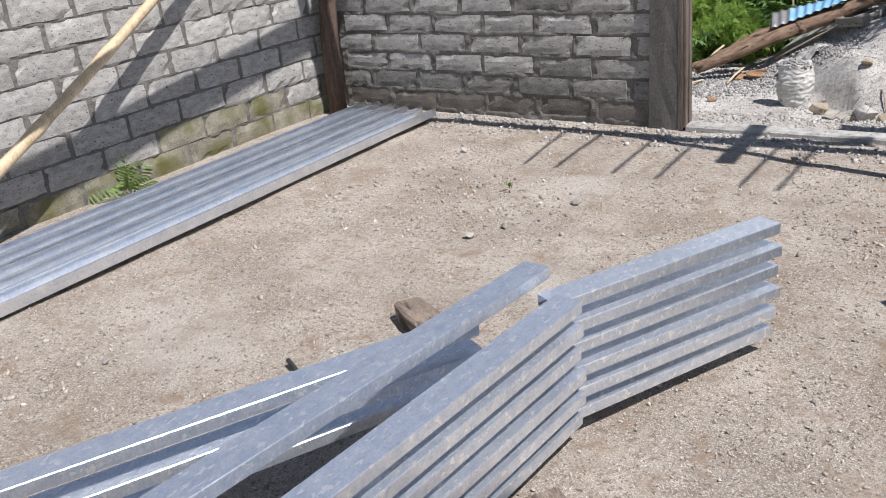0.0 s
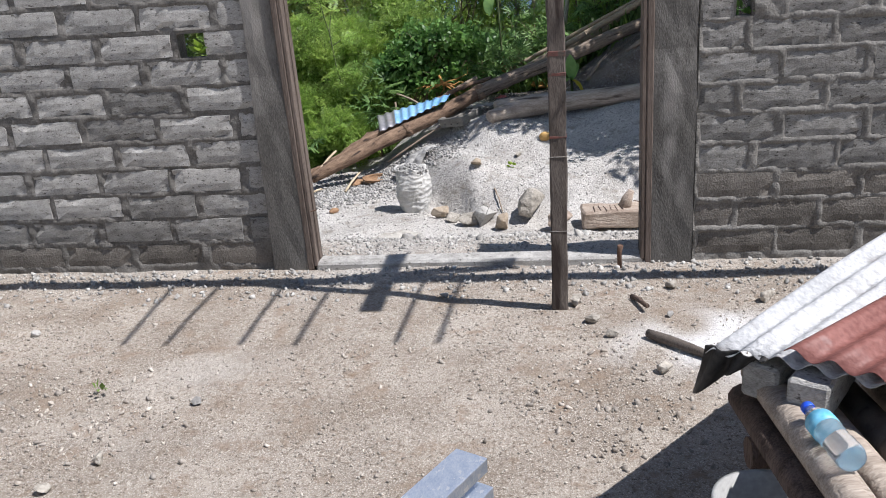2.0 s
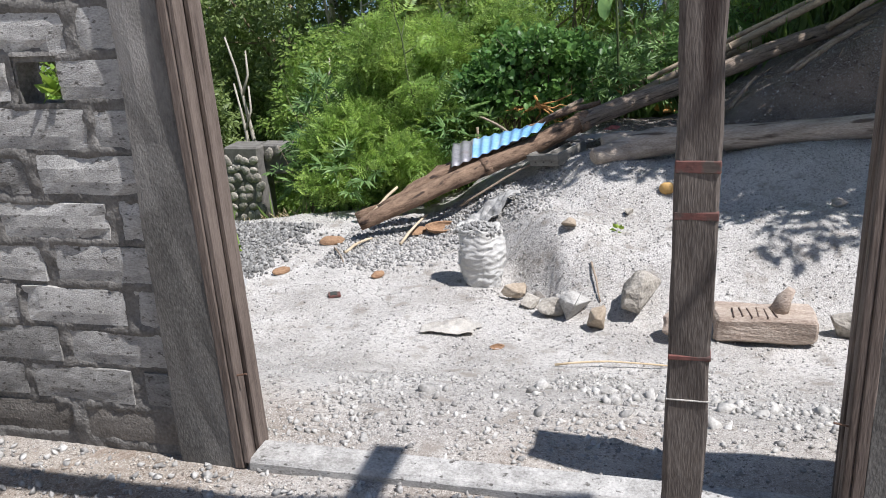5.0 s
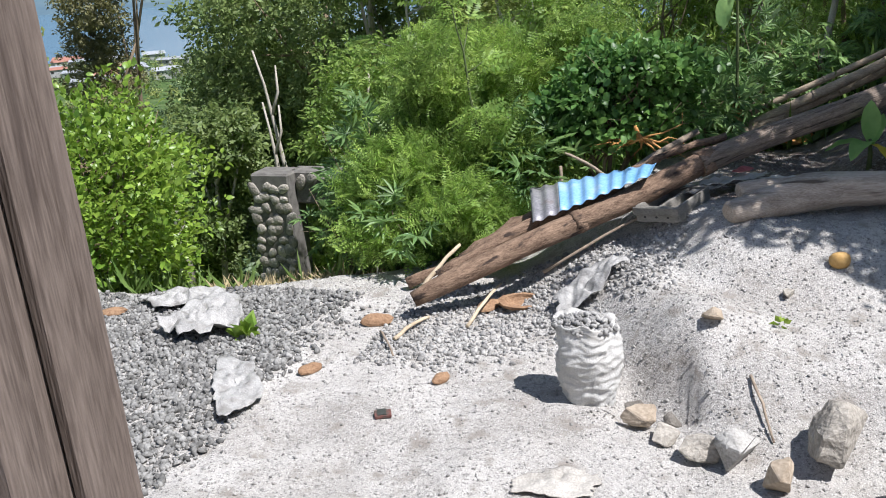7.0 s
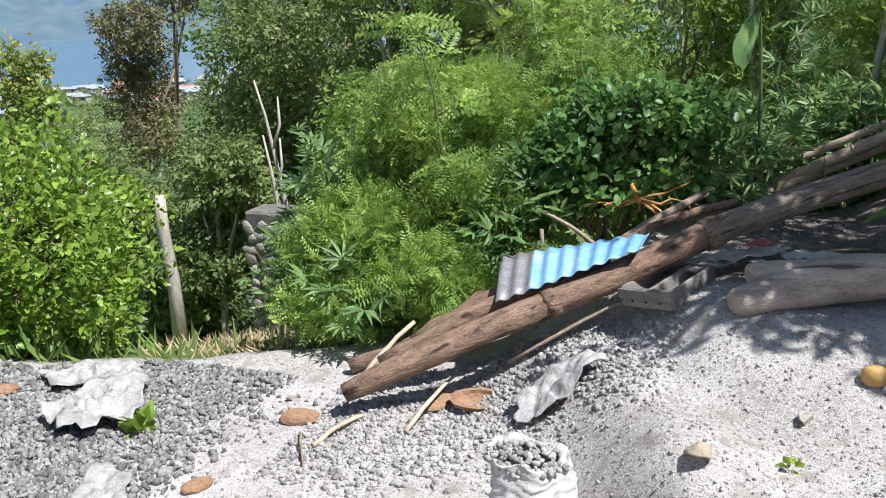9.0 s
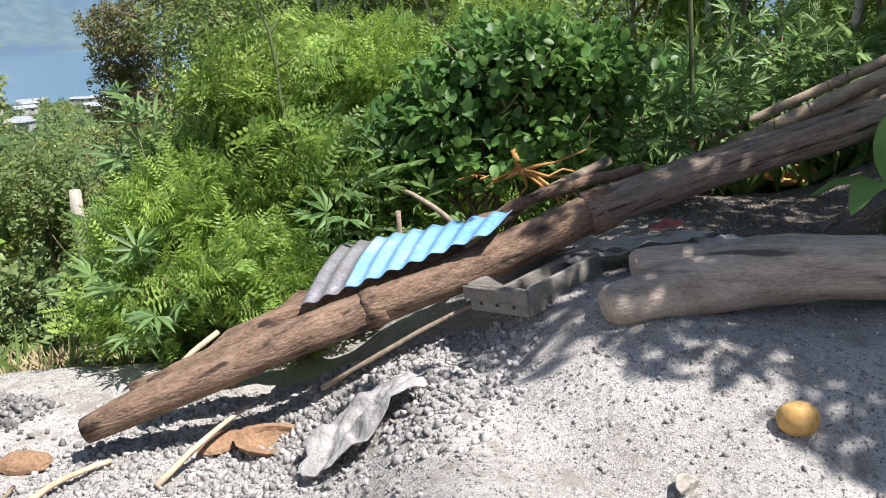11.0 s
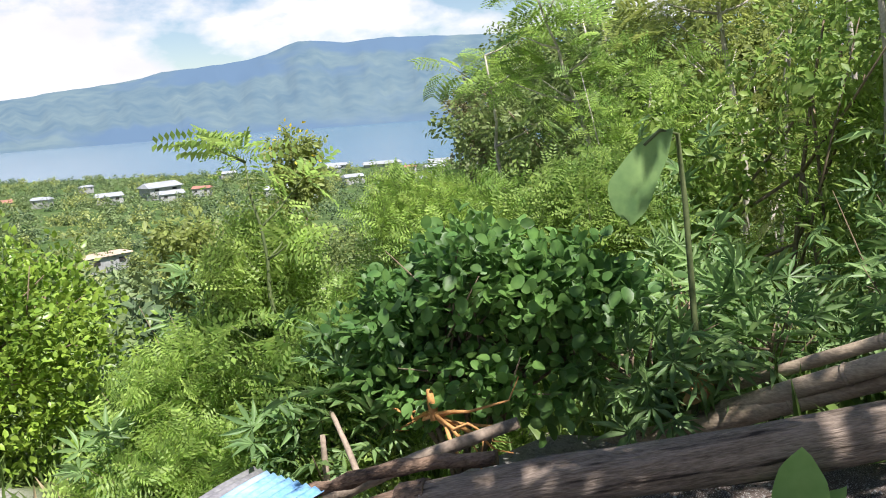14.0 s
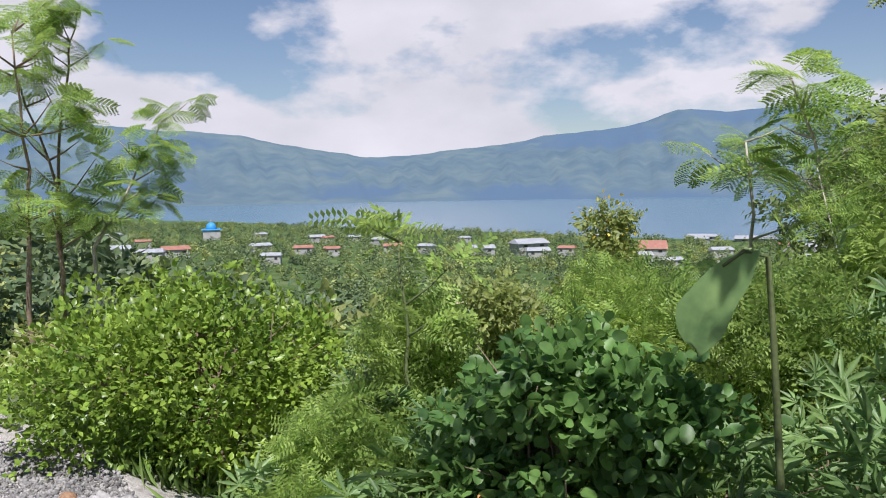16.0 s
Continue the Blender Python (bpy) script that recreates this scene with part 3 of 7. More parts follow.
BLOCKS = {"grey": block_meshes("grey", M_BLOCK), "pale": block_meshes("pale", M_BLOCK_L), "mossy": block_meshes("mossy", M_MOSSY), "damp": block_meshes("damp", M_DAMP_SHADE)}


def lay_blocks(wall, start, along, face, length, courses, pitch, z0, seed, kind_of, full=0.382, gap=0.040, half=0.135, high=1.0, gaps=(), bias=0.0, mortar=M_MORTAR):
    """Blocks of one wall in running bond, each a piece under the wall, and the mortar squeezed out round them.
    start is the end at which the bond begins; even courses begin with a whole block, odd ones with a cut piece."""
    rs = random.Random(seed)
    along = Vector(along)
    turn = Matrix((along, -Vector(face), Vector((0, 0, 1)))).transposed().to_4x4()
    if turn.determinant() < 0:
        turn = Matrix((-along, -Vector(face), Vector((0, 0, 1)))).transposed().to_4x4()
    rects = []
    for c in range(courses):
        z = z0 + c * pitch
        u, first = rs.uniform(0.0, 0.015), True
        while u < length - 0.03:
            ln = full * rs.uniform(0.975, 1.02)
            if first and c % 2:
                ln = half * rs.uniform(0.8, 1.15)
            first = False
            a, b = u, min(u + ln, length)
            u = b + gap * rs.uniform(0.65, 1.3)
            if b - a < 0.05:
                continue
            for cc, lo, hi in gaps:
                if cc == c and a < hi and b > lo:
                    a, b = (a, lo) if lo - a > b - hi else (hi, b)
            if b - a < 0.04:
                continue
            h = 0.116 * high * rs.uniform(0.95, 1.05)
            zz = z + rs.uniform(-0.004, 0.004)
            rects.append((a, b, zz - h / 2, zz + h / 2))
            mid = Vector(start) + along * ((a + b) / 2)
            ob = new("block", rs.choice(BLOCKS[kind_of(c, rs)]))
            ob.matrix_world = Matrix.Translation((mid.x, mid.y, zz)) @ turn @ pose(0, rs.uniform(-0.003, 0.004), 0, 0, rs.uniform(-0.9, 0.9), rs.uniform(-0.8, 0.8)) @ Matrix.Diagonal(((b - a) / 0.37, 1.0, h / 0.116, 1))
            ob.parent = wall
            ob.matrix_parent_inverse = wall.matrix_world.inverted()
    # the mortar: a rough skin that fills the joints and laps over the blocks' edges here and there
    step, top = 0.0125, z0 + (courses - 0.5) * pitch
    us, zs = np.arange(0, length, step), np.arange(-0.05, top, step)
    U, Z = np.meshgrid(us, zs)
    D = np.full(U.shape, -1.0)
    for a, b, lo, hi in rects:
        D = np.maximum(D, np.minimum(np.minimum(U - a, b - U), np.minimum(Z - lo, hi - Z)))
    n = 0.55 * value_noise(U * 9, Z * 14, seed) + 0.45 * value_noise(U * 26, Z * 34, seed + 1) + 0.3 * value_noise(U * 60, Z * 70, seed + 2)
    s = smooth(0.024, 0.0, D)
    out = s * (-0.005 + bias + 0.0095 * n) - 0.03 * (1 - s)
    f = Vector(face)
    P = np.array(start)[None, None, :] * np.array((1, 1, 0)) + U[..., None] * np.array(along) + out[..., None] * np.array(f)
    P[..., 2] = Z
    nx = len(us)
    quads = [(j * nx + i, j * nx + i + 1, (j + 1) * nx + i + 1, (j + 1) * nx + i) for j in range(len(zs) - 1) for i in range(nx - 1)
             if not any(lo - 0.01 < us[i] < hi + 0.005 and abs(zs[j] - z0 - cc * pitch) < 0.068 for cc, lo, hi in gaps)]
    ob = mesh_object("mortar", P.reshape(-1, 3), quads, mortar, wall, "rough grey mortar squeezed from the joints", True)
    ob["kind"] = "stuff"


def backing(name, boxes, label):
    """The mortar body of a wall from upright slabs, with its joints raked back behind the blocks' faces."""
    bm = bmesh.new()
    for (x0, x1), (y0, y1), (z0, z1) in boxes:
        b = box_bm(x1 - x0, y1 - y0, z1 - z0, 0, ((x0 + x1) / 2, (y0 + y1) / 2, (z0 + z1) / 2))
        me = bpy.data.meshes.new("slab")
        b.to_mesh(me)
        b.free()
        bm.from_mesh(me)
        bpy.data.meshes.remove(me)
    ob = part(name, bm, M_MORTAR, None)
    return tagged(ob, label, "wall", kind="structure")


WALL_H, RIGHT_H = 1.75, 1.45
FY0, FY1 = WALL_Y + 0.014, WALL_Y + 0.115
wall_l = backing("wall_north_left", [((LEFT_X - 0.1, -1.87), (FY0, FY1), (-0.25, 1.145)), ((LEFT_X - 0.1, -2.255), (FY0, FY1), (1.145, 1.27)), ((-2.105, -1.87), (FY0, FY1), (1.145, 1.27)), ((LEFT_X - 0.1, -1.87), (FY0, FY1), (1.27, WALL_H))],
                 "bare concrete-block wall with thick mortar joints")
wall_r = backing("wall_north_right", [((0.34, 4.2), (FY0, FY1), (-0.25, 1.205)), ((0.34, 0.525), (FY0, FY1), (1.205, 1.33)), ((0.602, 4.2), (FY0, FY1), (1.205, 1.33)), ((0.34, 4.2), (FY0, FY1), (1.33, RIGHT_H))],
                 "rough concrete-block wall with smeared mortar")
wall_w = backing("wall_west", [((LEFT_X - 0.115, LEFT_X - 0.014), (-3.2, WALL_Y + 0.014), (-0.25, WALL_H))], "sunlit pale concrete-block wall, mossy at its foot")

# ---------------------------------------------------------------- concrete columns and door frame
def column(name, x0, x1, top, seed, label):
    rs = random.Random(seed)
    bm = box_bm(x1 - x0, 0.17, top + 0.2, 0, ((x0 + x1) / 2, WALL_Y + 0.055, (top + 0.2) / 2 - 0.2))
    bmesh.ops.subdivide_edges(bm, edges=[e for e in bm.edges if abs(e.verts[0].co.z - e.verts[1].co.z) > 1], cuts=16)
    bmesh.ops.subdivide_edges(bm, edges=[e for e in bm.edges if abs(e.verts[0].co.x - e.verts[1].co.x) > 0.1], cuts=3)
    for v in bm.verts:
        lip = 0.012 if v.co.z > 0.98 and v.co.y < WALL_Y else 0.0
        inner = 1.0 if (v.co.x - (x0 + x1) / 2) * (1 if x0 < -1 else -1) > 0.05 else 0.0
        v.co.x += rs.uniform(-0.003, 0.003) - (0.022 * v.co.z * inner if x0 < -1 else 0.0)
        v.co.y += rs.uniform(-0.003, 0.003) + lip
    return tagged(part(name, bm, M_COLUMN, None), label, "column", kind="structure")


column("column_left", -1.885, -1.69, 1.9, 4, "rough-cast grey concrete door column")
column("column_right", 0.145, 0.352, 1.6, 5, "rough-cast grey concrete door column, patched")


def door_frame(name, x, side, high):
    """Old formwork boards up the side of an opening: a wide plank, a thin batten and a nail."""
    root = empty(name, (x, WALL_Y + 0.03, -0.02), "old brown formwork planks nailed up the door opening's side", "door frame", kind="structure")
    plank = part("plank", box_bm(0.032, 0.185, high + 0.1, 0.004, (side * -0.016, 0.03, (high + 0.1) / 2)), M_PLANK, root)
    part("batten", box_bm(0.022, 0.05, high + 0.06, 0.004, (side * 0.012, -0.035, (high + 0.06) / 2 + 0.02)), M_PLANK, root)
    part("batten", box_bm(0.020, 0.045, high + 0.04, 0.004, (side * 0.011, 0.045, (high + 0.04) / 2 + 0.02)), M_PLANK, root)
    v, f = tube_arrays([(side * 0.02, -0.05, 0.33), (side * 0.06, -0.055, 0.34)], [0.003, 0.003], 6)
    mesh_object("nail", v, f, M_IRON, plank, "bent grey nail")
    return root


door_frame("door_1", -1.66, 1, 1.8).rotation_euler = (0, radians(-1.4), 0)
door_frame("door_2", 0.115, -1, 1.5)
sill = box_bm(1.76, 0.13, 0.16, 0.012, (-0.77, WALL_Y + 0.035, -0.062))
tagged(part("door_sill", sill, M_BLOCK_L, None), "worn low concrete sill in the doorway", "sill", kind="structure")


# the post, the beam above and what lies on it
def door_post():
    root = empty("wooden_post", (-0.336, 4.655, 0), "rough sawn wooden post with red paint marks, standing on the dirt", "post")
    bm = box_bm(0.072, 0.058, 2.8, 0.006, (0, 0, 1.39))
    bmesh.ops.subdivide_edges(bm, edges=[e for e in bm.edges if abs(e.verts[0].co.z - e.verts[1].co.z) > 1], cuts=24)
    rs = random.Random(9)
    for v in bm.verts:
        v.co.x += rs.uniform(-0.003, 0.003) + 0.008 * math.sin(v.co.z * 1.7)
        v.co.y += rs.uniform(-0.003, 0.003)
    shaft = part("shaft", bm, M_POST, root)
    for z, h in ((1.15, 0.022), (1.065, 0.016), (0.80, 0.010)):
        part("paint_mark", box_bm(0.0745, 0.0605, h, 0.002, (0.008 * math.sin(z * 1.7), 0, z)), M_REDPAINT, shaft, "faded red paint band")
    for z in (0.38, 0.715):
        part("chalk_line", box_bm(0.0745, 0.0605, 0.0016, 0, (0.008 * math.sin(z * 1.7), 0, z)), M_CLOTH, shaft, "pale pencil line")


door_post()
beam = tagged(part("roof_beam", box_bm(7.5, 0.10, 0.11, 0.006, (0.2, 4.67, 2.855)), M_POST, None), "long wooden beam carried on the post", "beam")
tagged(part("cross_plank", box_bm(0.10, 0.85, 0.035, 0.004, (0.41, 4.63, 2.93)), M_POST, None), "short plank laid across the beam", "plank")
tagged(part("tie_board", box_bm(1.1, 0.09, 0.03, 0.004, (0, 0, 0), pose(0.55, 4.74, 2.962, 0, 0, 9)), M_POST, None), "loose board lying along the beam", "board")


def beam_rods():
    first = None
    for i, (x, lean) in enumerate(((-0.70, 0.1), (-0.47, 0.03), (-0.12, 0.02), (0.14, 0.0), (0.60, -0.04), (0.79, -0.05))):
        m = pose(x, 4.28, 2.92, 0, 0, math.degrees(lean))
        if first is None:
            v, f = tube_arrays([(0, -0.42, 0), (0, 0, 0.004), (0, 0.45, 0)], [0.011] * 3, 7)
            first = tagged(mesh_object("iron_rod", v, f, M_IRON), "thin rusty iron rod lying across the beam", "rod", "rods on the beam")
            first.matrix_world = m
        else:
            copy_thing(first, m)


beam_rods()
tagged(part("rafter", box_bm(0.11, 4.4, 0.10, 0.006, (0, 0, 0), pose(-3.21, 2.9, 2.51, 9.6, 0, 0)), M_POST, None), "sloping wooden rafter above the block wall", "rafter")
corner = tube("corner_post", [(-4.30, 5.06, -0.05), (-4.315, 5.07, 0.5), (-4.28, 5.09, 1.1), (-4.31, 5.10, 1.8), (-4.29, 5.1, 2.6)], [0.075, 0.068, 0.066, 0.06, 0.058], M_DARKPOST, None, sides=10, wobble=0.12, seed=3)
tagged(corner, "dark weathered tree-trunk post in the room's corner", "post")


def bamboo_pole():
    a, b = Vector((-4.10, 1.40, 0.0)), Vector((-4.36, 4.75, 1.80))
    pts, rad = [], []
    for i in range(37):
        u = i / 36
        pts.append(a.lerp(b, u) + Vector((0, 0, -0.05 * math.sin(math.pi * u))))
        rad.append(0.034 - 0.008 * u + (0.005 if i % 6 == 0 else 0))
    tagged(tube("bamboo_pole", pts, rad, M_BAMBOO, None, sides=10), "dry yellow bamboo pole leaning on the block wall", "bamboo pole")


# ---------------------------------------------------------------- steel channels
def steel_channel(a, b, z, label="galvanised steel channel with an embossed top", roll=0.0, group="steel channels", width=0.085, flange=0.036, mat=None, lip=0.012, t=0.0025):
    """An open C channel from a to b: a web on top, two flanges and their turned-in lips."""
    a, b = Vector((*a, z)), Vector((*b, z)) if len(b) == 2 else Vector(b)
    d = b - a
    L, mat = d.length, mat or M_ZINC
    root = new("steel_channel")
    part("web", box_bm(width, L, t, 0.0007, (0, L / 2, -t / 2)), mat, root)
    for s in (-1, 1):
        part("flange", box_bm(t, L - 0.001, flange - t, 0.0006, (s * (width / 2 - t / 2 - 0.0002), L / 2, -t - (flange - t) / 2)), mat, root)
        part("lip", box_bm(lip, L - 0.002, t, 0.0006, (s * (width / 2 - t - lip / 2), L / 2, -flange + t / 2 + 0.0003)), mat, root)
    y = d.normalized()
    x = y.cross(Vector((0, 0, 1))).normalized()
    root.matrix_world = Matrix.Translation(a) @ Matrix((x, y, x.cross(y))).transposed().to_4x4() @ pose(0, 0, 0, 0, roll, 0)
    return tagged(root, label, "steel channel", group)


KNEE = Vector((-0.945, 1.965))
END_A = Vector((-0.556, 2.712))
END_B = Vector((-1.52, -0.35))
END_D = Vector((-2.29, -0.2))
rc = random.Random(21)
for i in range(6):
    z = 0.466 - i * 0.0735
    o = Vector((rc.uniform(-0.012, 0.012), rc.uniform(-0.012, 0.012)))
    steel_channel(KNEE + o * 0.5 + Vector((-0.03, -0.04)), END_A + o, z, "galvanised steel channel lying in a stack")
for i in range(6):
    z = 0.468 - i * 0.0735
    o = Vector((rc.uniform(-0.01, 0.01), rc.uniform(-0.012, 0.012)))
    steel_channel(KNEE + Vector((0.02, -0.005)) + o * 0.6, END_B + Vector((0.33, -0.1)) + o, z, "galvanised steel channel lying in a stack")
steel_channel((-1.06, 2.04), END_B + Vector((0.12, 0.05)), 0.512, "galvanised steel channel laid loose on the stack")
for i in range(3):
    z = 0.40 - i * 0.085
    o = Vector((rc.uniform(-0.012, 0.012), rc.uniform(-0.012, 0.012)))
    steel_channel(Vector((-1.18, 1.86)) + o, END_D + o + Vector((0.0, -0.02 * i)), z, "galvanised steel channel with its open side showing")
for i, x in enumerate((-4.03, -3.88, -3.73, -3.59, -3.46)):
    ob = steel_channel((x + 0.03 * (2 - i) * 0.3, -2.2), (x, 5.15 - 0.02 * i), 0.03 + 0.004 * (i % 2), "galvanised steel channel lying on the dirt beside the wall", 180, "channels along the wall", 0.128, 0.055, M_ZINCBRIGHT)


# ---------------------------------------------------------------- logs outside
LOG_D = Vector((0.818, 0.479, 0.32)).normalized()
LOG_P = Vector((-1.062, 10.506, 0.15))


def log_tube(name, points, radii, mat, parent, label="", seed=0, sides=26, lumps=0.06, cracks=0.07):
    """A trunk with swellings, knots and long drying cracks cut into it."""
    pts = [Vector(p) for p in points]
    fine, rad = [], []
    for i in range(len(pts) - 1):
        k = max(2, int((pts[i + 1] - pts[i]).length / 0.05))
        for j in range(k):
            fine.append(pts[i].lerp(pts[i + 1], j / k))
            rad.append(radii[i] + (radii[i + 1] - radii[i]) * j / k)
    fine.append(pts[-1])
    rad.append(radii[-1])
    v, f = tube_arrays(fine, rad, sides)
    out, run = [], 0.0
    for i, c in enumerate(fine):
        run += (fine[i] - fine[i - 1]).length if i else 0.0
        for k in range(sides):
            p = v[i * sides + k]
            a = 2 * math.pi * k / sides
            g = Vector((math.cos(a), math.sin(a), 0))
            swell = lumps * noise.noise(g * 0.9 + Vector((seed, 0, run * 2.6))) + 0.5 * lumps * noise.noise(g * 2.2 + Vector((seed, 3, run * 7)))
            cut = max(0.0, 1 - abs(noise.noise(g * 2.4 + Vector((seed + 20, 0, run * 0.9)))) * 9) * cracks
            out.append(c + (p - c) * (1 + swell - cut))
    ob = mesh_object(name, out, f, mat, parent, label)
    n = len(ob.data.polygons)
    ob.data.polygons.foreach_set("use_smooth", [True] * (n - 2) + [False, False])
    return ob


def log_main():
    root = empty("felled_log", LOG_P + LOG_D * -2.17, "long barkless brown log sloping up the bank", "log")
    pts = [LOG_D * s + Vector((0, 0, 0.012 * math.sin(s * 3))) for s in np.linspace(0, 2.16, 16)]
    trunk = log_tube("trunk", pts, [0.050, 0.064] + [0.070 + 0.0004 * i for i in range(14)], M_LOG, root, "", 2, 26, 0.09, 0.09)
    s = 1.17
    pts = [LOG_D * (s + d) for d in (-0.035, 0, 0.035)]
    tube("patch", pts, [0.074, 0.078, 0.074], M_LOG, trunk, "knotty scar round the log", 12, 0.05, 5)


log_main()


def log_upper():
    root = empty("upper_log", LOG_P + LOG_D * -0.12, "dark cracked weathered log lying up the slope", "log")
    up = Vector((0.818, 0.479, 0.238)).normalized()
    pts = [up * s + Vector((0.0, 0.0, 0.01 * math.sin(4 * s))) for s in np.linspace(0, 4.6, 22)]
    trunk = log_tube("trunk", pts, [0.084] + [0.077 - 0.0006 * i for i in range(21)], M_LOGUP, root, "", 7, 28, 0.12, 0.12)
    tube("butt_ring", [up * 0.0, up * 0.05, up * 0.09], [0.084, 0.09, 0.086], M_LOG, trunk, "notched brown butt of the log", 12, 0.1, 6)


log_upper()


def log_forked():
    root = empty("forked_log", (-0.95, 9.9, -0.13), "thick grey forked log lying on the gravel heap", "log")
    log_tube("trunk", [(-0.03, -0.02, 0.08), (-0.015, -0.01, 0.083), (0.03, 0.018, 0.088), (0.1, 0.06, 0.095), (0.25, 0.15, 0.12), (0.42, 0.235, 0.145), (0.6, 0.29, 0.155), (0.9, 0.33, 0.165), (1.3, 0.36, 0.19), (1.8, 0.38, 0.22), (2.5, 0.42, 0.30), (3.3, 0.5, 0.42)],
         [0.05, 0.068, 0.078, 0.085, 0.1, 0.116, 0.108, 0.1, 0.098, 0.1, 0.1, 0.1], M_LOGGREY, root, "", 3, 30, 0.08, 0.05)
    log_tube("fork", [(0.025, 0.152, 0.17), (0.035, 0.156, 0.171), (0.08, 0.167, 0.172), (0.18, 0.19, 0.17), (0.32, 0.225, 0.155), (0.46, 0.26, 0.15)], [0.035, 0.05, 0.06, 0.072, 0.09, 0.09], M_LOGGREY, root, "", 6, 24, 0.08, 0.04)


log_forked()
for i, (a, b, r) in enumerate((((-1.05, 11.84, -0.02), (1.75, 11.75, 1.42), 0.040), ((-1.0, 11.95, 0.09), (1.9, 11.9, 1.50), 0.026), ((-1.9, 11.62, -0.42), (0.4, 12.0, 0.62), 0.05))):
    pts, rad = [], []
    for k in range(25):
        pts.append(Vector(a).lerp(Vector(b), k / 24))
        rad.append(r * (1 - 0.2 * k / 24))
    culm = empty("bamboo_culm", a, "old split bamboo culm lying up the bank", "bamboo", "bamboo culms on the bank")
    pts = [p - Vector(a) for p in pts]
    stalk = tube("culm", pts, rad, M_OLDBAMBOO, culm, sides=12, wobble=0.03)
    for k in range(2, 24, 4):
        d = (pts[k + 1] - pts[k]) * 0.08
        tube("node_ring", [pts[k] - d, pts[k], pts[k] + d], [rad[k] * 1.02, rad[k] * 1.14, rad[k] * 1.02], M_OLDBAMBOO, stalk, sides=12)


# ---------------------------------------------------------------- loose things outdoors
def chip_template(seed, n=9):
    """A small angular chip: the hull of a few points."""
    rs = random.Random(seed)
    bm = bmesh.new()
    for _ in range(n):
        p = Vector((rs.gauss(0, 1), rs.gauss(0, 1), rs.gauss(0, 1))).normalized() * rs.uniform(0.8, 1.1)
        bm.verts.new(p)
    hull = bmesh.ops.convex_hull(bm, input=bm.verts[:])
    bmesh.ops.delete(bm, geom=[v for v in hull["geom_interior"] if isinstance(v, bmesh.types.BMVert)], context="VERTS")
    bm.verts.index_update()
    v = [tuple(q.co) for q in bm.verts]
    f = [tuple(q.index for q in p.verts) for p in bm.faces]
    bm.free()
    return v, f


def rock_mesh(name, seed, mat, flat):
    """A broken rock: an angular hull with worn edges and a rough skin."""
    rs = random.Random(seed)
    bm = bmesh.new()
    for _ in range(15):
        p = Vector((rs.gauss(0, 1), rs.gauss(0, 1), rs.gauss(0, 1))).normalized() * rs.uniform(0.85, 1.12)
        bm.verts.new((p.x * 1.08, p.y * 0.9, p.z * flat))
    hull = bmesh.ops.convex_hull(bm, input=bm.verts[:])
    bmesh.ops.delete(bm, geom=[v for v in hull["geom_interior"] if isinstance(v, bmesh.types.BMVert)], context="VERTS")
    bmesh.ops.bevel(bm, geom=bm.edges[:], offset=0.05, segments=1, affect="EDGES")
    bmesh.ops.subdivide_edges(bm, edges=bm.edges[:], cuts=2, use_grid_fill=True)
    bmesh.ops.triangulate(bm, faces=bm.faces[:])
    off = Vector((rs.uniform(0, 50), rs.uniform(0, 50), 0))
    for v in bm.verts:
        v.co *= 1 + 0.07 * noise.noise(v.co * 3 + off) + 0.035 * noise.noise(v.co * 9 + off)
    me = bpy.data.meshes.new(name)
    bm.to_mesh(me)
    bm.free()
    me.materials.append(mat)
    return me


def stone_mesh(name, seed, mat, flat=0.75, rough=0.22, sub=2, sharp=False):
    rs = random.Random(seed)
    bm = bmesh.new()
    bmesh.ops.create_icosphere(bm, subdivisions=sub, radius=1.0)
    off = Vector((rs.uniform(0, 50), rs.uniform(0, 50), rs.uniform(0, 50)))
    sx, sy = rs.uniform(0.85, 1.2), rs.uniform(0.75, 1.0)
    for v in bm.verts:
        k = 1 + rough * noise.noise(v.co * 1.3 + off) * 1.6 + rough * 0.5 * noise.noise(v.co * 3.7 + off)
        v.co = Vector((v.co.x * sx, v.co.y * sy, v.co.z * flat)) * k
    me = bpy.data.meshes.new(name)
    if not sharp:
        for f in bm.faces:
            f.smooth = True
    bm.to_mesh(me)
    bm.free()
    me.materials.append(mat)
    return me


def stone(x, y, r, seed, mat, label, flat=0.75, rough=0.22, turn=0, sink=0.25, name="stone", category="stone", group="", sub=2, sharp=False):
    ob = new(name, rock_mesh(name, seed, mat, flat) if name in ("rock", "stone", "wood_wedge", "clod") else stone_mesh(name, seed, mat, flat, rough, sub, sharp))
    ob.matrix_world = pose(x, y, gz(x, y) + r * flat * (1 - sink), 0, 0, turn) @ Matrix.Diagonal((r, r, r, 1))
    return tagged(ob, label, category, group)


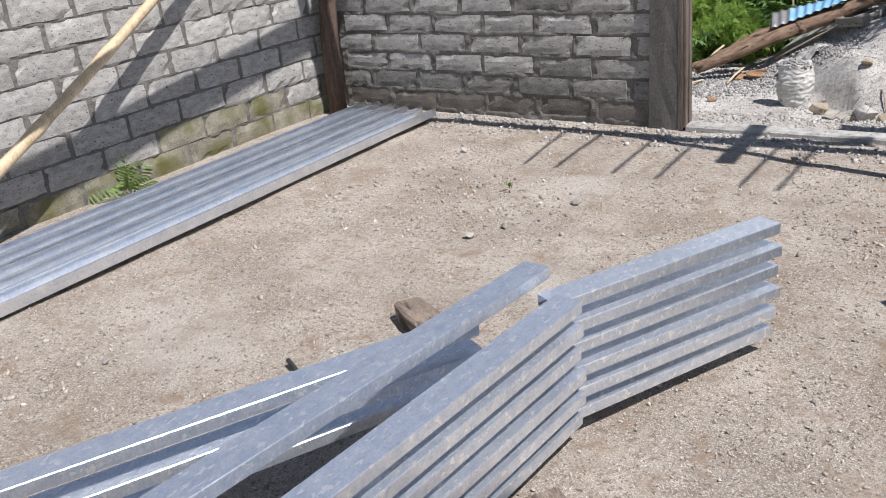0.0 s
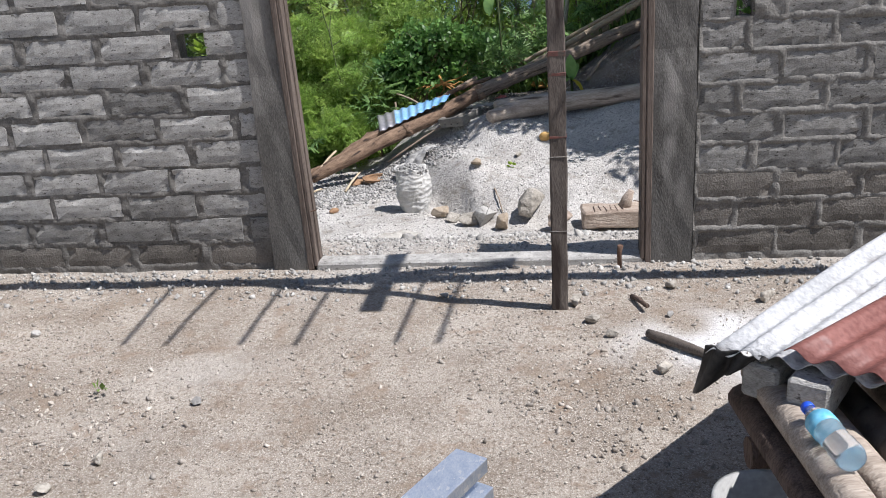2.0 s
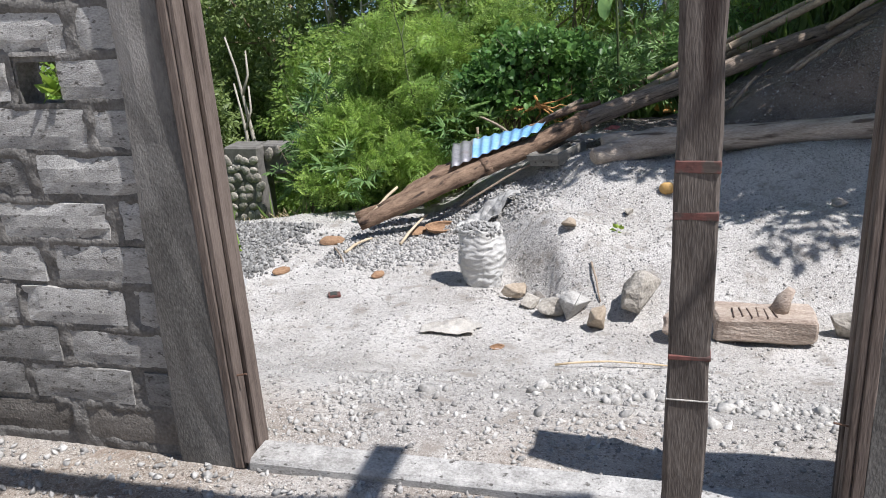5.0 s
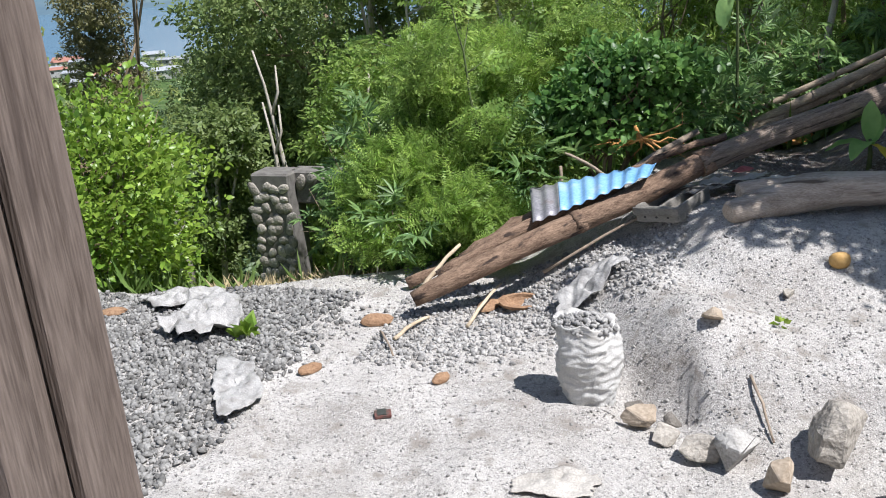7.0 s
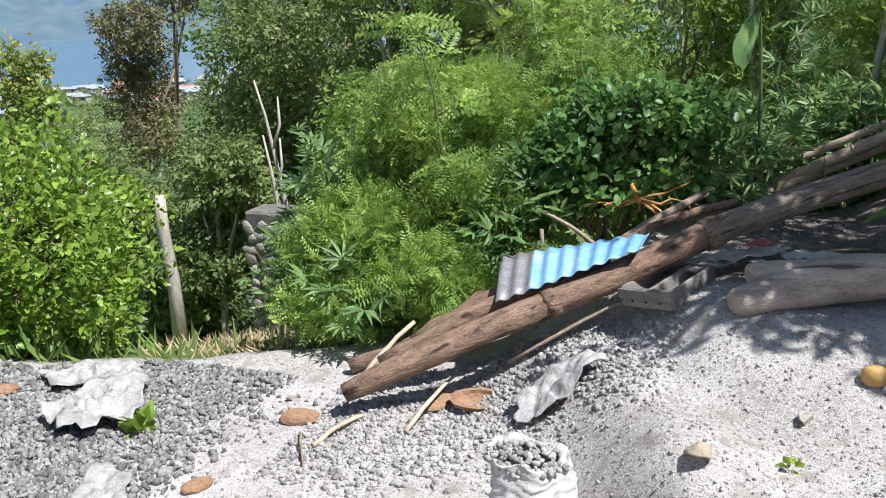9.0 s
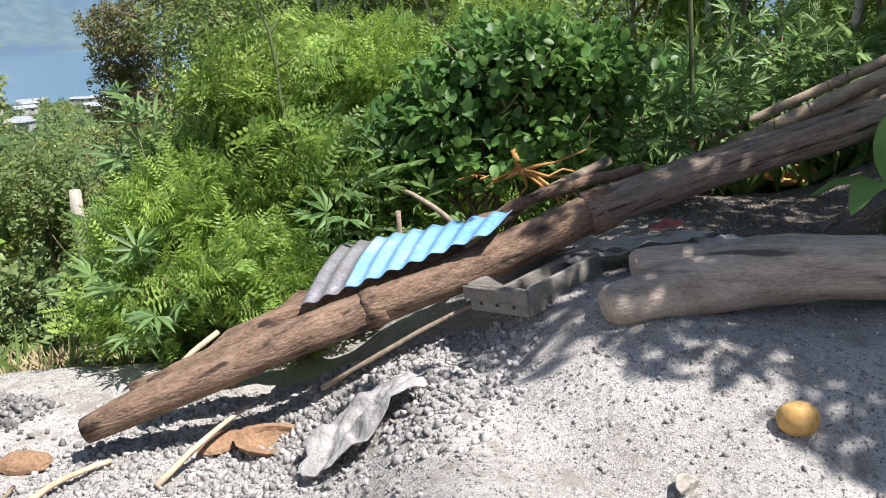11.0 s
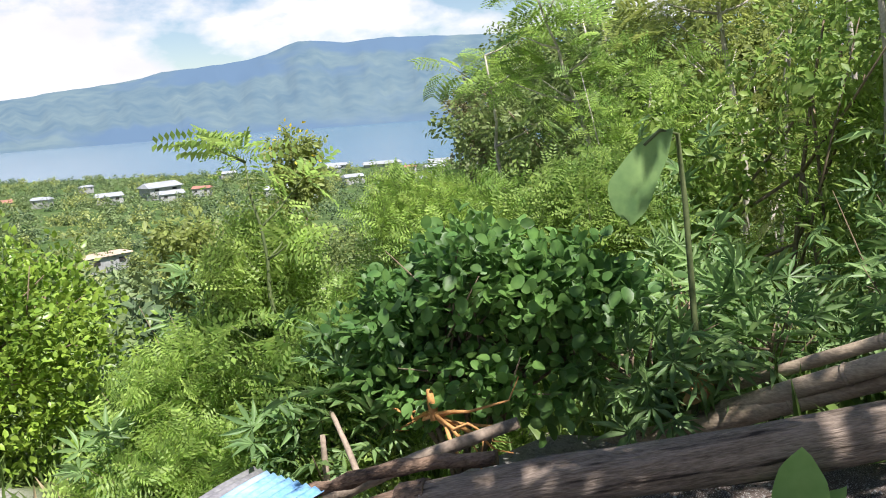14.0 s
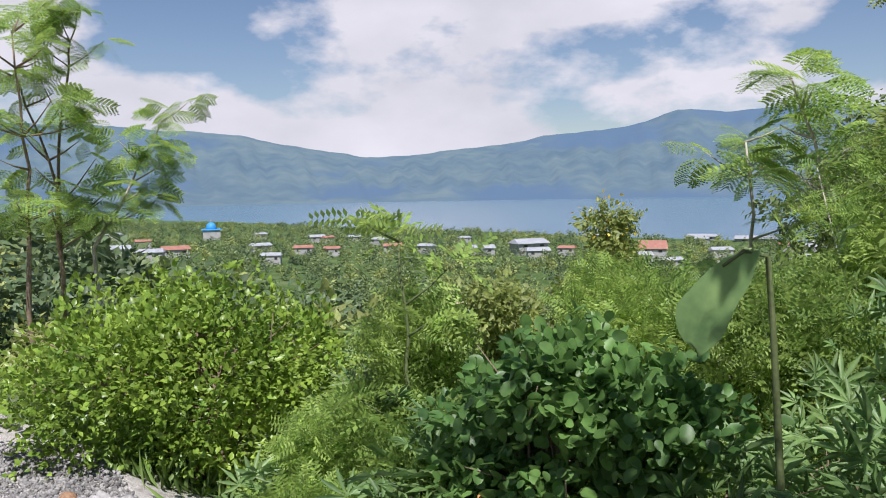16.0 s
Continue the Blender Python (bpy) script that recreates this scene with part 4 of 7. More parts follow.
rk = random.Random(31)
for x, y, r, mat, lab, fl in ((-1.36, 8.44, 0.085, M_TANROCK, "rounded tan rock at the heap's foot", 0.8), (-1.24, 8.33, 0.08, M_ROCK, "rounded grey rock at the heap's foot", 0.65),
                              (-1.08, 8.20, 0.09, M_ROCK, "dark grey wedge-shaped rock", 0.9), (-0.93, 8.17, 0.115, M_RUBBLE, "pale broken rock at the heap's foot", 0.8),
                              (-0.78, 8.00, 0.09, M_TANROCK, "tan angular rock in front of the heap", 0.95), (-0.51, 8.24, 0.185, M_ROCK, "large rough pale rock at the heap's foot", 0.8),
                              (0.66, 8.14, 0.12, M_ROCK, "large grey rock beside the stump", 0.8), (-1.05, 8.88, 0.06, M_TANROCK, "tan stone half sunk in the gravel heap", 0.7),
                              (-0.66, 9.35, 0.045, M_ROCK, "small grey stone on the gravel heap", 0.7), (0.75, 9.3, 0.055, M_ROCK, "grey stone on the shaded heap", 0.7)):
    stone(x, y, r, rk.randint(0, 999), mat, lab, fl, 0.26, rk.uniform(0, 360), 0.2, "rock", "rock", "rocks at the heap's foot", 3)


def lumps_dark_hole():
    """Clods whose dark colour stands in for the shade in the hollow beside the sack."""
    for i, (x, y, r) in enumerate(((-1.40, 8.72, 0.07), (-1.22, 8.60, 0.06))):
        stone(x, y, r, 77 + i, M_DAMP_SHADE, "clod of sand darkened for the hollow's shade beside the sack", 0.8, 0.4, 40 * i, 0.35, "clod", "clod", "clods beside the sack", 3, True)


lumps_dark_hole()


def gravel_sack():
    x, y = -1.62, 8.66
    root = empty("gravel_sack", (x, y, gz(x, y) - 0.01), "full white woven sack of gravel, open at the top", "sack")
    rs = random.Random(4)
    rows, sides = 60, 84
    verts, faces = [], []
    for i in range(rows):
        u = i / (rows - 1)
        r = 0.138 + 0.022 * math.sin(math.pi * min(1, u * 1.05)) - 0.02 * (1 - u) ** 3
        for k in range(sides):
            a = 2 * math.pi * k / sides
            c, s = math.cos(a), math.sin(a)
            ridge = (1 - abs(noise.noise(Vector((c * 1.6, s * 1.6, u * 13 + 0.8 * noise.noise(Vector((c * 2, s * 2, u * 3)))))))) ** 5
            fold = (1 - abs(noise.noise(Vector((c * 2.6 + 7, s * 2.6, u * 5 - c * 2))))) ** 6
            crease = 0.010 * ridge + 0.009 * fold - 0.010 + 0.030 * noise.noise(Vector((c * 1.1 + 3, s * 1.1, u * 2.2)))
            rr = r + crease
            lean = Vector((-0.03 * u, 0.02 * u, 0))
            top = 0.010 * math.sin(3 * a) * u ** 4
            verts.append((lean.x + rr * 1.08 * c, lean.y + rr * 0.9 * s, 0.42 * u + top + 0.03 * u ** 3 * noise.noise(Vector((c * 1.7, s * 1.7, 5)))))
    for i in range(rows - 1):
        for k in range(sides):
            a, b = i * sides + k, i * sides + (k + 1) % sides
            faces.append((a, b, b + sides, a + sides))
    n0 = len(verts)
    for k in range(sides):   # the rim folded inwards
        v = Vector(verts[(rows - 1) * sides + k])
        verts.append(((v.x + 0.03) * 0.86 - 0.03, (v.y - 0.02) * 0.86 + 0.02, v.z - 0.03))
    for k in range(sides):
        a, b = (rows - 1) * sides + k, (rows - 1) * sides + (k + 1) % sides
        faces.append((a, b, n0 + (k + 1) % sides, n0 + k))
    mesh_object("bag", verts, faces, M_SACK, root, "", True)
    st = []
    for i in range(240):
        a, q = rs.uniform(0, 6.28), math.sqrt(rs.random()) * 0.155
        s = rs.uniform(0.010, 0.021)
        m = pose(-0.03 + q * math.cos(a), 0.02 + q * 0.85 * math.sin(a), 0.385 + 0.06 * (1 - q / 0.16) + rs.uniform(0, 0.015), rs.uniform(0, 360), rs.uniform(0, 360), 0) @ Matrix.Diagonal((s, s * 0.8, s * 0.65, 1))
        st.append(np.array(m)[:3])
    me = scatter_mesh("gravel", ICO, np.array(st), [M_GRAVEL])
    ob = new("gravel", me)
    ob.parent = root
    ob["label"], ob["kind"] = "grey pebbles filling the sack", "stuff"


def icosphere_template(seed=0):
    bm = bmesh.new()
    bmesh.ops.create_icosphere(bm, subdivisions=1, radius=1.0)
    rs = random.Random(seed)
    for v in bm.verts:
        v.co *= rs.uniform(0.82, 1.14)
    v = [tuple(q.co) for q in bm.verts]
    f = [tuple(q.index for q in p.verts) for p in bm.faces]
    bm.free()
    return v, f


ICO = icosphere_template(3)
gravel_sack()


def rag(name, x, y, sx, sy, turn, seed, mat, label, lift=0.02, fold=0.03, category="rag"):
    """A crumpled sheet of cloth lying on the ground, with a ragged outline."""
    rings, sides = 14, 56
    verts, faces = [], []
    for j in range(rings + 1):
        for k in range(sides):
            a = 2 * math.pi * k / sides
            edge = 0.80 + 0.38 * noise.noise(Vector((math.cos(a) * 1.3, math.sin(a) * 1.3, seed))) + 0.16 * noise.noise(Vector((math.cos(a) * 4, math.sin(a) * 4, seed + 3)))
            r = max(0.02, j / rings) * edge
            p = pose(0, 0, 0, 0, 0, turn) @ Vector((r * math.cos(a) * sx, r * math.sin(a) * sy, 0))
            X, Y = x + p.x, y + p.y
            z = lift + fold * (noise.noise(Vector((X * 9, Y * 9, seed))) + 0.7 * noise.noise(Vector((X * 24, Y * 24, seed + 4)))) * (1.1 - 0.6 * j / rings)
            verts.append((X, Y, gz(X, Y) + max(z, 0.004)))
    for j in range(rings):
        for k in range(sides):
            q, w = j * sides + k, j * sides + (k + 1) % sides
            faces.append((q, w, w + sides, q + sides))
    ob = mesh_object(name, verts, faces, mat, None, "", True)
    so = ob.modifiers.new("thick", "SOLIDIFY")
    so.thickness = 0.003
    return tagged(ob, label, category)


rag("rag", -1.66, 7.86, 0.26, 0.13, 20, 3, M_CLOTH, "white crumpled rag lying on the path")
rag("rag", -3.50, 8.40, 0.17, 0.44, 32, 8, M_PALESACK, "white torn cloth spread over pebbles", 0.045, 0.04)
rag("plastic_sack", -4.16, 9.15, 0.34, 0.36, 10, 5, M_PALESACK, "crumpled white plastic sack on the pebble heap", 0.09, 0.10, category="sack")
rag("plastic_sack", -4.50, 9.52, 0.42, 0.18, 20, 6, M_PALESACK, "flattened white plastic sack at the terrace rim", 0.05, 0.06, category="sack")
rag("plastic_sack", -1.76, 9.62, 0.26, 0.15, 25, 12, M_PALESACK, "grey-white plastic sack on the heap's edge", 0.07, 0.08, category="sack")
rag("rag", -0.98, 10.58, 0.34, 0.10, 28, 15, M_SACK, "dirty white torn sack under the log", 0.08, 0.045)
rag("rag", -0.72, 10.52, 0.22, 0.06, 12, 27, M_CLOTH, "grey strip of torn sack beside the log", 0.05, 0.05)
rag("rag", -1.12, 10.42, 0.20, 0.05, 35, 28, M_CLOTH, "pale strip of torn sack under the log", 0.06, 0.05)
rag("rag", -0.88, 10.60, 0.11, 0.045, 40, 19, M_REDCLOTH, "faded red scrap of sack under the log", 0.13, 0.03)
rag("rag", -0.62, 10.72, 0.20, 0.09, 10, 16, M_SACK, "torn white sack strips on dark soil", 0.05, 0.045)


def blue_sheet():
    """Corrugated roofing sheet laid against the log: blue, with one bare grey end."""
    root = empty("roof_sheet", (-2.165, 9.96, -0.17), "blue corrugated roofing sheet leaning on the log", "roofing sheet")
    ll, lr, ur, ul = Vector((0, 0, 0)), Vector((0.715, 0.21, 0.275)), Vector((0.745, 0.37, 0.32)), Vector((-0.14, 0.60, 0.07))
    nrm = (lr - ll).cross(ul - ll).normalized()

    def strip(name, u0, u1, mat, label=""):
        verts, faces = [], []
        n = int(96 * (u1 - u0)) + 2
        for i in range(n):
            u = u0 + (u1 - u0) * i / (n - 1)
            for j in range(7):
                v = j / 6
                p = ll.lerp(lr, u).lerp(ul.lerp(ur, u), v) + nrm * 0.008 * math.sin(u * 2 * math.pi * 9) + Vector((0, 0, 0.025 * math.sin(math.pi * v) * (1 - u)))
                verts.append(p)
        for i in range(n - 1):
            for j in range(6):
                q = i * 7 + j
                faces.append((q, q + 7, q + 8, q + 1))
        ob = mesh_object(name, verts, faces, mat, root, label, True)
        so = ob.modifiers.new("thick", "SOLIDIFY")
        so.thickness = 0.002

    strip("bare_end", 0.0, 0.24, M_GREYTIN, "bare grey end of the sheet")
    strip("sheet", 0.24, 1.0, M_BLUETIN)


blue_sheet()


def block_mould():
    """An open box of grey boards with a divider: a mould for casting blocks."""
    root = empty("wooden_box", (-1.512, 10.108, -0.180), "open grey board box with a divider, on the gravel heap", "box")
    x, y = Vector((0.257, -0.123, 0.034)).normalized(), Vector((0.235, 0.335, 0.045)).normalized()
    z = x.cross(y).normalized()
    root.rotation_mode = "QUATERNION"
    y = z.cross(x)
    root.rotation_quaternion = Matrix((x, y, z)).transposed().to_quaternion()
    L, W, Hh, th = 0.285, 0.41, 0.10, 0.02
    for name, sx, sy, sz, c in (("board", L, th, Hh, (L / 2, 0, Hh / 2)), ("board", L, th, Hh, (L / 2, W, Hh / 2)), ("board", th, W, Hh, (0, W / 2, Hh / 2)), ("board", th, W, Hh, (L, W / 2, Hh / 2)),
                                ("divider", th, W - 0.03, Hh * 0.9, (L * 0.55, W / 2, Hh / 2)), ("floor_board", L, W, 0.01, (L / 2, W / 2, 0.006)), ("batten", L + 0.03, 0.014, 0.05, (L / 2, -0.016, 0.072))):
        part(name, box_bm(sx, sy, sz, 0.003 if sz > 0.02 else 0, c), M_BOX, root)
    # near-black discs on the front board paint the shade inside bored openings
    for i in range(3):
        v, f = tube_arrays([(0.06 + i * 0.08, -0.004, 0.032), (0.06 + i * 0.08, -0.0125, 0.032)], [0.008, 0.008], 8)
        mesh_object("hole", v, f, M_BLACKTIN, root, "dark disc for the shade in a bore")


block_mould()


def carved_stump():
    x, y = -0.08, 7.93
    root = empty("carved_log", (x, y, gz(x, y)), "short split log with saw cuts and a broken branch stub", "log")
    root.rotation_euler = (0, 0, radians(2))
    bm = box_bm(0.56, 0.26, 0.15, 0.02, (0.26, 0.08, 0.085))
    bmesh.ops.subdivide_edges(bm, edges=bm.edges[:], cuts=3, use_grid_fill=True)
    rs = random.Random(2)
    for v in bm.verts:
        v.co += Vector((0.02 * noise.noise(v.co * 9), 0.02 * noise.noise(v.co * 9 + Vector((5, 0, 0))), 0.02 * noise.noise(v.co * 7 + Vector((0, 5, 0)))))
    body = part("body", bm, M_CHUNK, root)
    # solid dark strips on the top face paint the shade in the saw cuts
    for i in range(6):
        part("saw_cut", box_bm(0.006, 0.13, 0.02, 0, (0, 0, 0), pose(0.08 + i * 0.045, 0.03 + 0.012 * (i % 2), 0.158, 0, 8, 4 * (i % 3))), M_DARKPOST, body, "thin dark strip for a saw cut's shade")
    tube("branch_stub", [(0.33, 0.10, 0.13), (0.36, 0.11, 0.22), (0.40, 0.10, 0.29)], [0.06, 0.045, 0.025], M_CHUNK, root, "", 9, 0.15, 4)
    ob = stone(-0.27, 7.95, 0.145, 400, M_CHUNK, "slanting split wood wedge beside the carved log", 0.6, 0.3, 30, 0.1, "wood_wedge", "wood", "", 2, True)


carved_stump()


def husk(x, y, r, turn, seed, label, tilt=20, mat=M_HUSK, lift=0.0):
    """A piece of coconut husk: a thick curved shell."""
    rs = random.Random(seed)
    bm = bmesh.new()
    bmesh.ops.create_uvsphere(bm, u_segments=14, v_segments=8, radius=1)
    bmesh.ops.delete(bm, geom=[v for v in bm.verts if v.co.z > 0.15], context="VERTS")
    for v in bm.verts:
        v.co *= 1 + 0.15 * noise.noise(v.co * 2 + Vector((seed, 0, 0)))
    me = bpy.data.meshes.new("coconut_husk")
    bm.to_mesh(me)
    bm.free()
    me.materials.append(mat)
    ob = new("coconut_husk", me)
    ob.matrix_world = pose(x, y, gz(x, y) + r * 0.35 + lift, tilt, 0, turn) @ Matrix.Diagonal((r * 1.5, r * 0.8, r * 0.55, 1))
    so = ob.modifiers.new("thick", "SOLIDIFY")
    so.thickness = 0.25
    return tagged(ob, label, "husk", "coconut husks")


husk(-3.05, 9.36, 0.07, 20, 1, "orange-brown coconut husk on the path", 200)
husk(-3.19, 8.68, 0.05, 50, 2, "orange-brown coconut husk on the path", 200)
husk(-2.43, 8.71, 0.045, 70, 3, "broken coconut husk on the pebbles", 200)
husk(-2.19, 9.72, 0.105, 10, 4, "long brown coconut husk under the log", 15)
husk(-2.42, 9.72, 0.07, 70, 5, "brown coconut husk under the log", 190)
husk(-0.42, 12.2, 0.10, 10, 6, "orange coconut husk lying between the bamboo", 30, M_ROOT, 0.05)
husk(-4.9, 9.2, 0.06, 30, 7, "brown husk on the pebble heap", 190)
husk(-1.32, 7.63, 0.03, 30, 8, "small brown husk chip on the path", 20)
nut = stone(-0.40, 9.55, 0.062, 12, M_COCONUT, "ripe orange-yellow coconut lying on the heap", 0.8, 0.06, 0, 0.35, "coconut", "coconut", "", 3)


def cigarette_pack():
    x, y = -2.60, 8.28
    root = empty("crushed_packet", (x, y, gz(x, y)), "crushed dark red and white paper packet", "packet")
    root.rotation_euler = (radians(6), 0, radians(25))
    part("body", box_bm(0.085, 0.055, 0.022, 0.004, (0, 0, 0.013)), M_REDPAINT, root)
    part("panel", box_bm(0.045, 0.05, 0.004, 0, (-0.005, 0, 0.0265)), M_HOSE, root, "dark printed panel")


cigarette_pack()


def sticks(specs):
    for i, (a, b, r, lab, mat) in enumerate(specs):
        pts = line_points(a, b, 7, 0.02, i)
        tagged(tube("stick", pts, [r * (1 - 0.35 * k / 6) for k in range(7)], mat, None, "", 7, 0.15, i), lab, "stick")


def on(x, y, h=0.012):
    return (x, y, gz(x, y) + h)


sticks([
    (on(-2.47, 9.39, 0.02), on(-2.36, 9.84, 0.12), 0.013, "pale straight stick leaning under the log", M_CUT),
    (on(-2.92, 9.86, 0.03), (-2.72, 10.16, -0.40), 0.018, "pale stripped branch beside the log", M_CUT),
    (on(-2.86, 9.15), on(-2.74, 9.47, 0.02), 0.014, "pale flat stick on pebbles", M_CUT),
    (on(-2.10, 9.95, 0.05), (-1.35, 10.22, -0.1), 0.012, "dusty stick along the log's foot", M_STICK),
    (on(-0.87, 8.64), on(-0.78, 8.29), 0.008, "thin twig on the gravel heap", M_STICK),
    (on(-0.95, 7.38), on(-0.35, 7.50), 0.007, "thin dry stalk on the path", M_BAMBOO),
    (on(-2.98, 9.24), on(-2.78, 8.92), 0.008, "dark twig on the path", M_STICK),
    ((-1.75, 10.55, -0.08), (-1.18, 11.02, 0.22), 0.032, "thick broken branch end beside the log", M_STICK),
    ((-2.11, 10.80, -0.40), (-2.12, 10.80, 0.01), 0.018, "grey stake in the bushes", M_STICK),
    ((-1.76, 10.72, -0.06), (-2.11, 10.85, 0.10), 0.015, "grey leaning stick in the bushes", M_STICK),
    (on(0.1, 11.0), on(0.32, 11.18, 0.1), 0.018, "pale broken stick beside the seedling", M_CHUNK),
    (on(0.6, 10.9), on(1.2, 11.2, 0.05), 0.02, "dry stick on dark soil", M_STICK),
    (on(0.55, 11.1), on(1.15, 11.28, 0.05), 0.02, "dry split stick on dark soil", M_CHUNK),
    (on(-0.75, 10.75), on(-0.3, 11.0, 0.02), 0.008, "thin twig on dark soil", M_STICK),
    ((0.35, 12.3, 0.55), (1.8, 12.2, 1.5), 0.03, "grey bare pole in the shade", M_OLDBAMBOO),
    ((0.9, 11.5, 0.75), (2.4, 11.2, 1.75), 0.03, "grey bare branch up the bank", M_STICK),
])


def rotten_log(name, a, b, r, label, seed):
    pts = line_points(a, b, 12, 0.03, seed)
    rs = random.Random(seed)
    tagged(tube(name, pts, [r * rs.uniform(0.75, 1.2) for _ in pts], M_LOG, None, "", 10, 0.22, seed), label, "log")


rotten_log("rotten_log", (-2.75, 9.75, -0.5), (-1.65, 10.38, 0.0), 0.06, "rotten brown log behind the main log", 3)
rotten_log("rotten_log", (-2.70, 10.12, -0.5), (-2.05, 10.40, -0.2), 0.065, "crumbling dark log at the rim", 4)
rotten_log("rotten_log", (-3.05, 9.95, -0.63), (-2.35, 10.35, -0.45), 0.035, "grey broken branch at the rim", 6)
rotten_log("bark_slab", (-1.62, 10.36, 0.06), (-1.0, 10.72, 0.24), 0.026, "curled grey bark slab along the log", 8)


def root_ball():
    root = empty("root_clump", (-1.56, 10.96, 0.1), "upturned orange root clump", "root")
    rs = random.Random(12)
    for i in range(12):
        a = rs.uniform(0, 6.28)
        d = Vector((math.cos(a), math.sin(a) * 0.8, rs.uniform(-1.0, 0.35))).normalized()
        ln = rs.uniform(0.20, 0.40)
        pts = [Vector((0, 0, 0.08)) + d * ln * k / 5 + Vector((rs.uniform(-1, 1), rs.uniform(-1, 1), rs.uniform(-1, 0.4))) * 0.013 * k for k in range(6)]
        tube("root", pts, [rs.uniform(0.007, 0.012) * (1 - 0.15 * k) for k in range(6)], M_ROOT, root, "", 6, 0.2, i)
    tube("stub", [(0, 0, 0.06), (-0.03, 0.01, 0.12), (-0.05, 0.02, 0.17)], [0.02, 0.016, 0.012], M_ROOT, root, "", 8, 0.15, 3)


root_ball()


# ---------------------------------------------------------------- pebbles
def pebbles(name, label, n, area, size, mat, seed, weight=None, flat=0.6, lift=0.25, category="pebbles", chips=False):
    rs = np.random.RandomState(seed)
    (x0, x1), (y0, y1) = area
    x, y = rs.uniform(x0, x1, n * 3), rs.uniform(y0, y1, n * 3)
    if weight is not None:
        ok = rs.rand(n * 3) < weight(x, y)
        x, y = x[ok], y[ok]
    x, y = x[:n], y[:n]
    n = len(x)
    s = size[0] + (size[1] - size[0]) * rs.rand(n) ** 2.5
    a = rs.uniform(0, 6.28, n)
    ca, sa = np.cos(a), np.sin(a)
    el = rs.uniform(0.65, 1.0, n)
    fr = np.zeros((n, 3, 4))
    fr[:, 0, 0], fr[:, 0, 1], fr[:, 1, 0], fr[:, 1, 1] = s * ca, -s * el * sa, s * sa, s * el * ca
    fr[:, 2, 2] = s * flat * rs.uniform(0.7, 1.2, n)
    fr[:, 2, 0] = s * rs.uniform(-0.25, 0.25, n)
    if chips:   # turned every way
        q = rs.normal(size=(n, 3, 3))
        q = np.linalg.qr(q)[0]
        fr[:, :, :3] = q * (s[:, None] * np.stack([np.ones(n), el, rs.uniform(0.5, 0.9, n)], 1))[:, None, :]
    fr[:, 0, 3], fr[:, 1, 3], fr[:, 2, 3] = x, y, ground_z(x, y) + s * lift
    return tagged(new(name, scatter_mesh(name, chip_template(seed, chips) if chips else icosphere_template(seed), fr, [mat])), label, category, kind="stuff")


def off_wall(x, y):
    return np.where((np.abs(y - WALL_Y - 0.05) < 0.13) & ((x < -1.6) | (x > 0.1)), 0.0, 1.0)


pebbles("gravel", "loose pale gravel scattered over the dirt", 30000, ((-4.35, 2.2), (0.6, 5.25)), (0.002, 0.011), M_PALECHIP, 1, lambda x, y: 0.25 + 0.5 * (value_noise(x * 2, y * 2, 21) > 0.1), chips=9)
pebbles("stone_chips", "pale stone chips in clusters on the dirt floor", 3200, ((-4.2, 2.0), (0.6, 5.0)), (0.006, 0.020), M_PALECHIP, 12, lambda x, y: 0.04 + 0.8 * smooth(0.35, 0.8, value_noise(x * 1.4, y * 1.4, 33)), chips=9)
pebbles("stone_chips", "stone chips along the wall's foot", 2600, ((-4.3, 3.0), (4.6, 5.3)), (0.004, 0.022), M_RUBBLE, 2, lambda x, y: smooth(4.7, 5.2, y), chips=9)
pebbles("gravel", "fine grey gravel on the sandy yard", 15000, ((-4.6, 1.5), (5.5, 10.2)), (0.003, 0.014), M_PEBBLE, 3, lambda x, y: off_wall(x, y) * (edge_distance(x, y) < 0.1), chips=9)
pebbles("rubble", "broken pale rubble outside the sill", 2600, ((-1.7, 1.2), (5.45, 7.4)), (0.004, 0.022), M_RUBBLE, 4, lambda x, y: off_wall(x, y) * (0.15 + 0.85 * smooth(-0.1, 0.7, value_noise(x * 2.1, y * 2.1, 22))), lift=0.1, chips=9)
pebbles("rubble", "lumps of broken mortar half sunk outside the sill", 230, ((-1.6, 1.2), (5.5, 6.5)), (0.016, 0.055), M_RUBBLE, 41, lambda x, y: off_wall(x, y) * (0.2 + 0.8 * smooth(0.0, 0.6, value_noise(x * 1.7, y * 1.7, 52) + 0.3 * x)), lift=0.0, chips=11)
pebbles("pebble_heap", "heap of grey river pebbles", 21000, ((-6.4, -3.0), (7.0, 9.85)), (0.011, 0.031), M_STONE, 5, lambda x, y: smooth(0.3, -0.25, x + 3.45 + 0.25 * (9.2 - y) * 0.2 + 0.12 * value_noise(x * 3, y * 3, 23)) * (edge_distance(x, y) < 0.0), 0.62, 0.35, chips=13)
pebbles("pebble_heap", "grey pebbles spilled under the log", 5200, ((-3.0, -1.2), (8.8, 10.2)), (0.005, 0.024), M_GRAVEL, 6, lambda x, y: smooth(0.85, 0.2, np.abs((x + 2.2) * 0.5 - (y - 9.55) * 0.9 + 0.1)) * (edge_distance(x, y) < -0.05), 0.65, 0.3, chips=12)
pebbles("soil_crumbs", "pale crumbs and chips on dark soil", 4500, ((-1.3, 2.4), (10.3, 11.9)), (0.002, 0.012), M_PEBBLE, 7, lambda x, y: 0.3 + 0.5 * (value_noise(x * 4, y * 4, 24) > 0), chips=9)
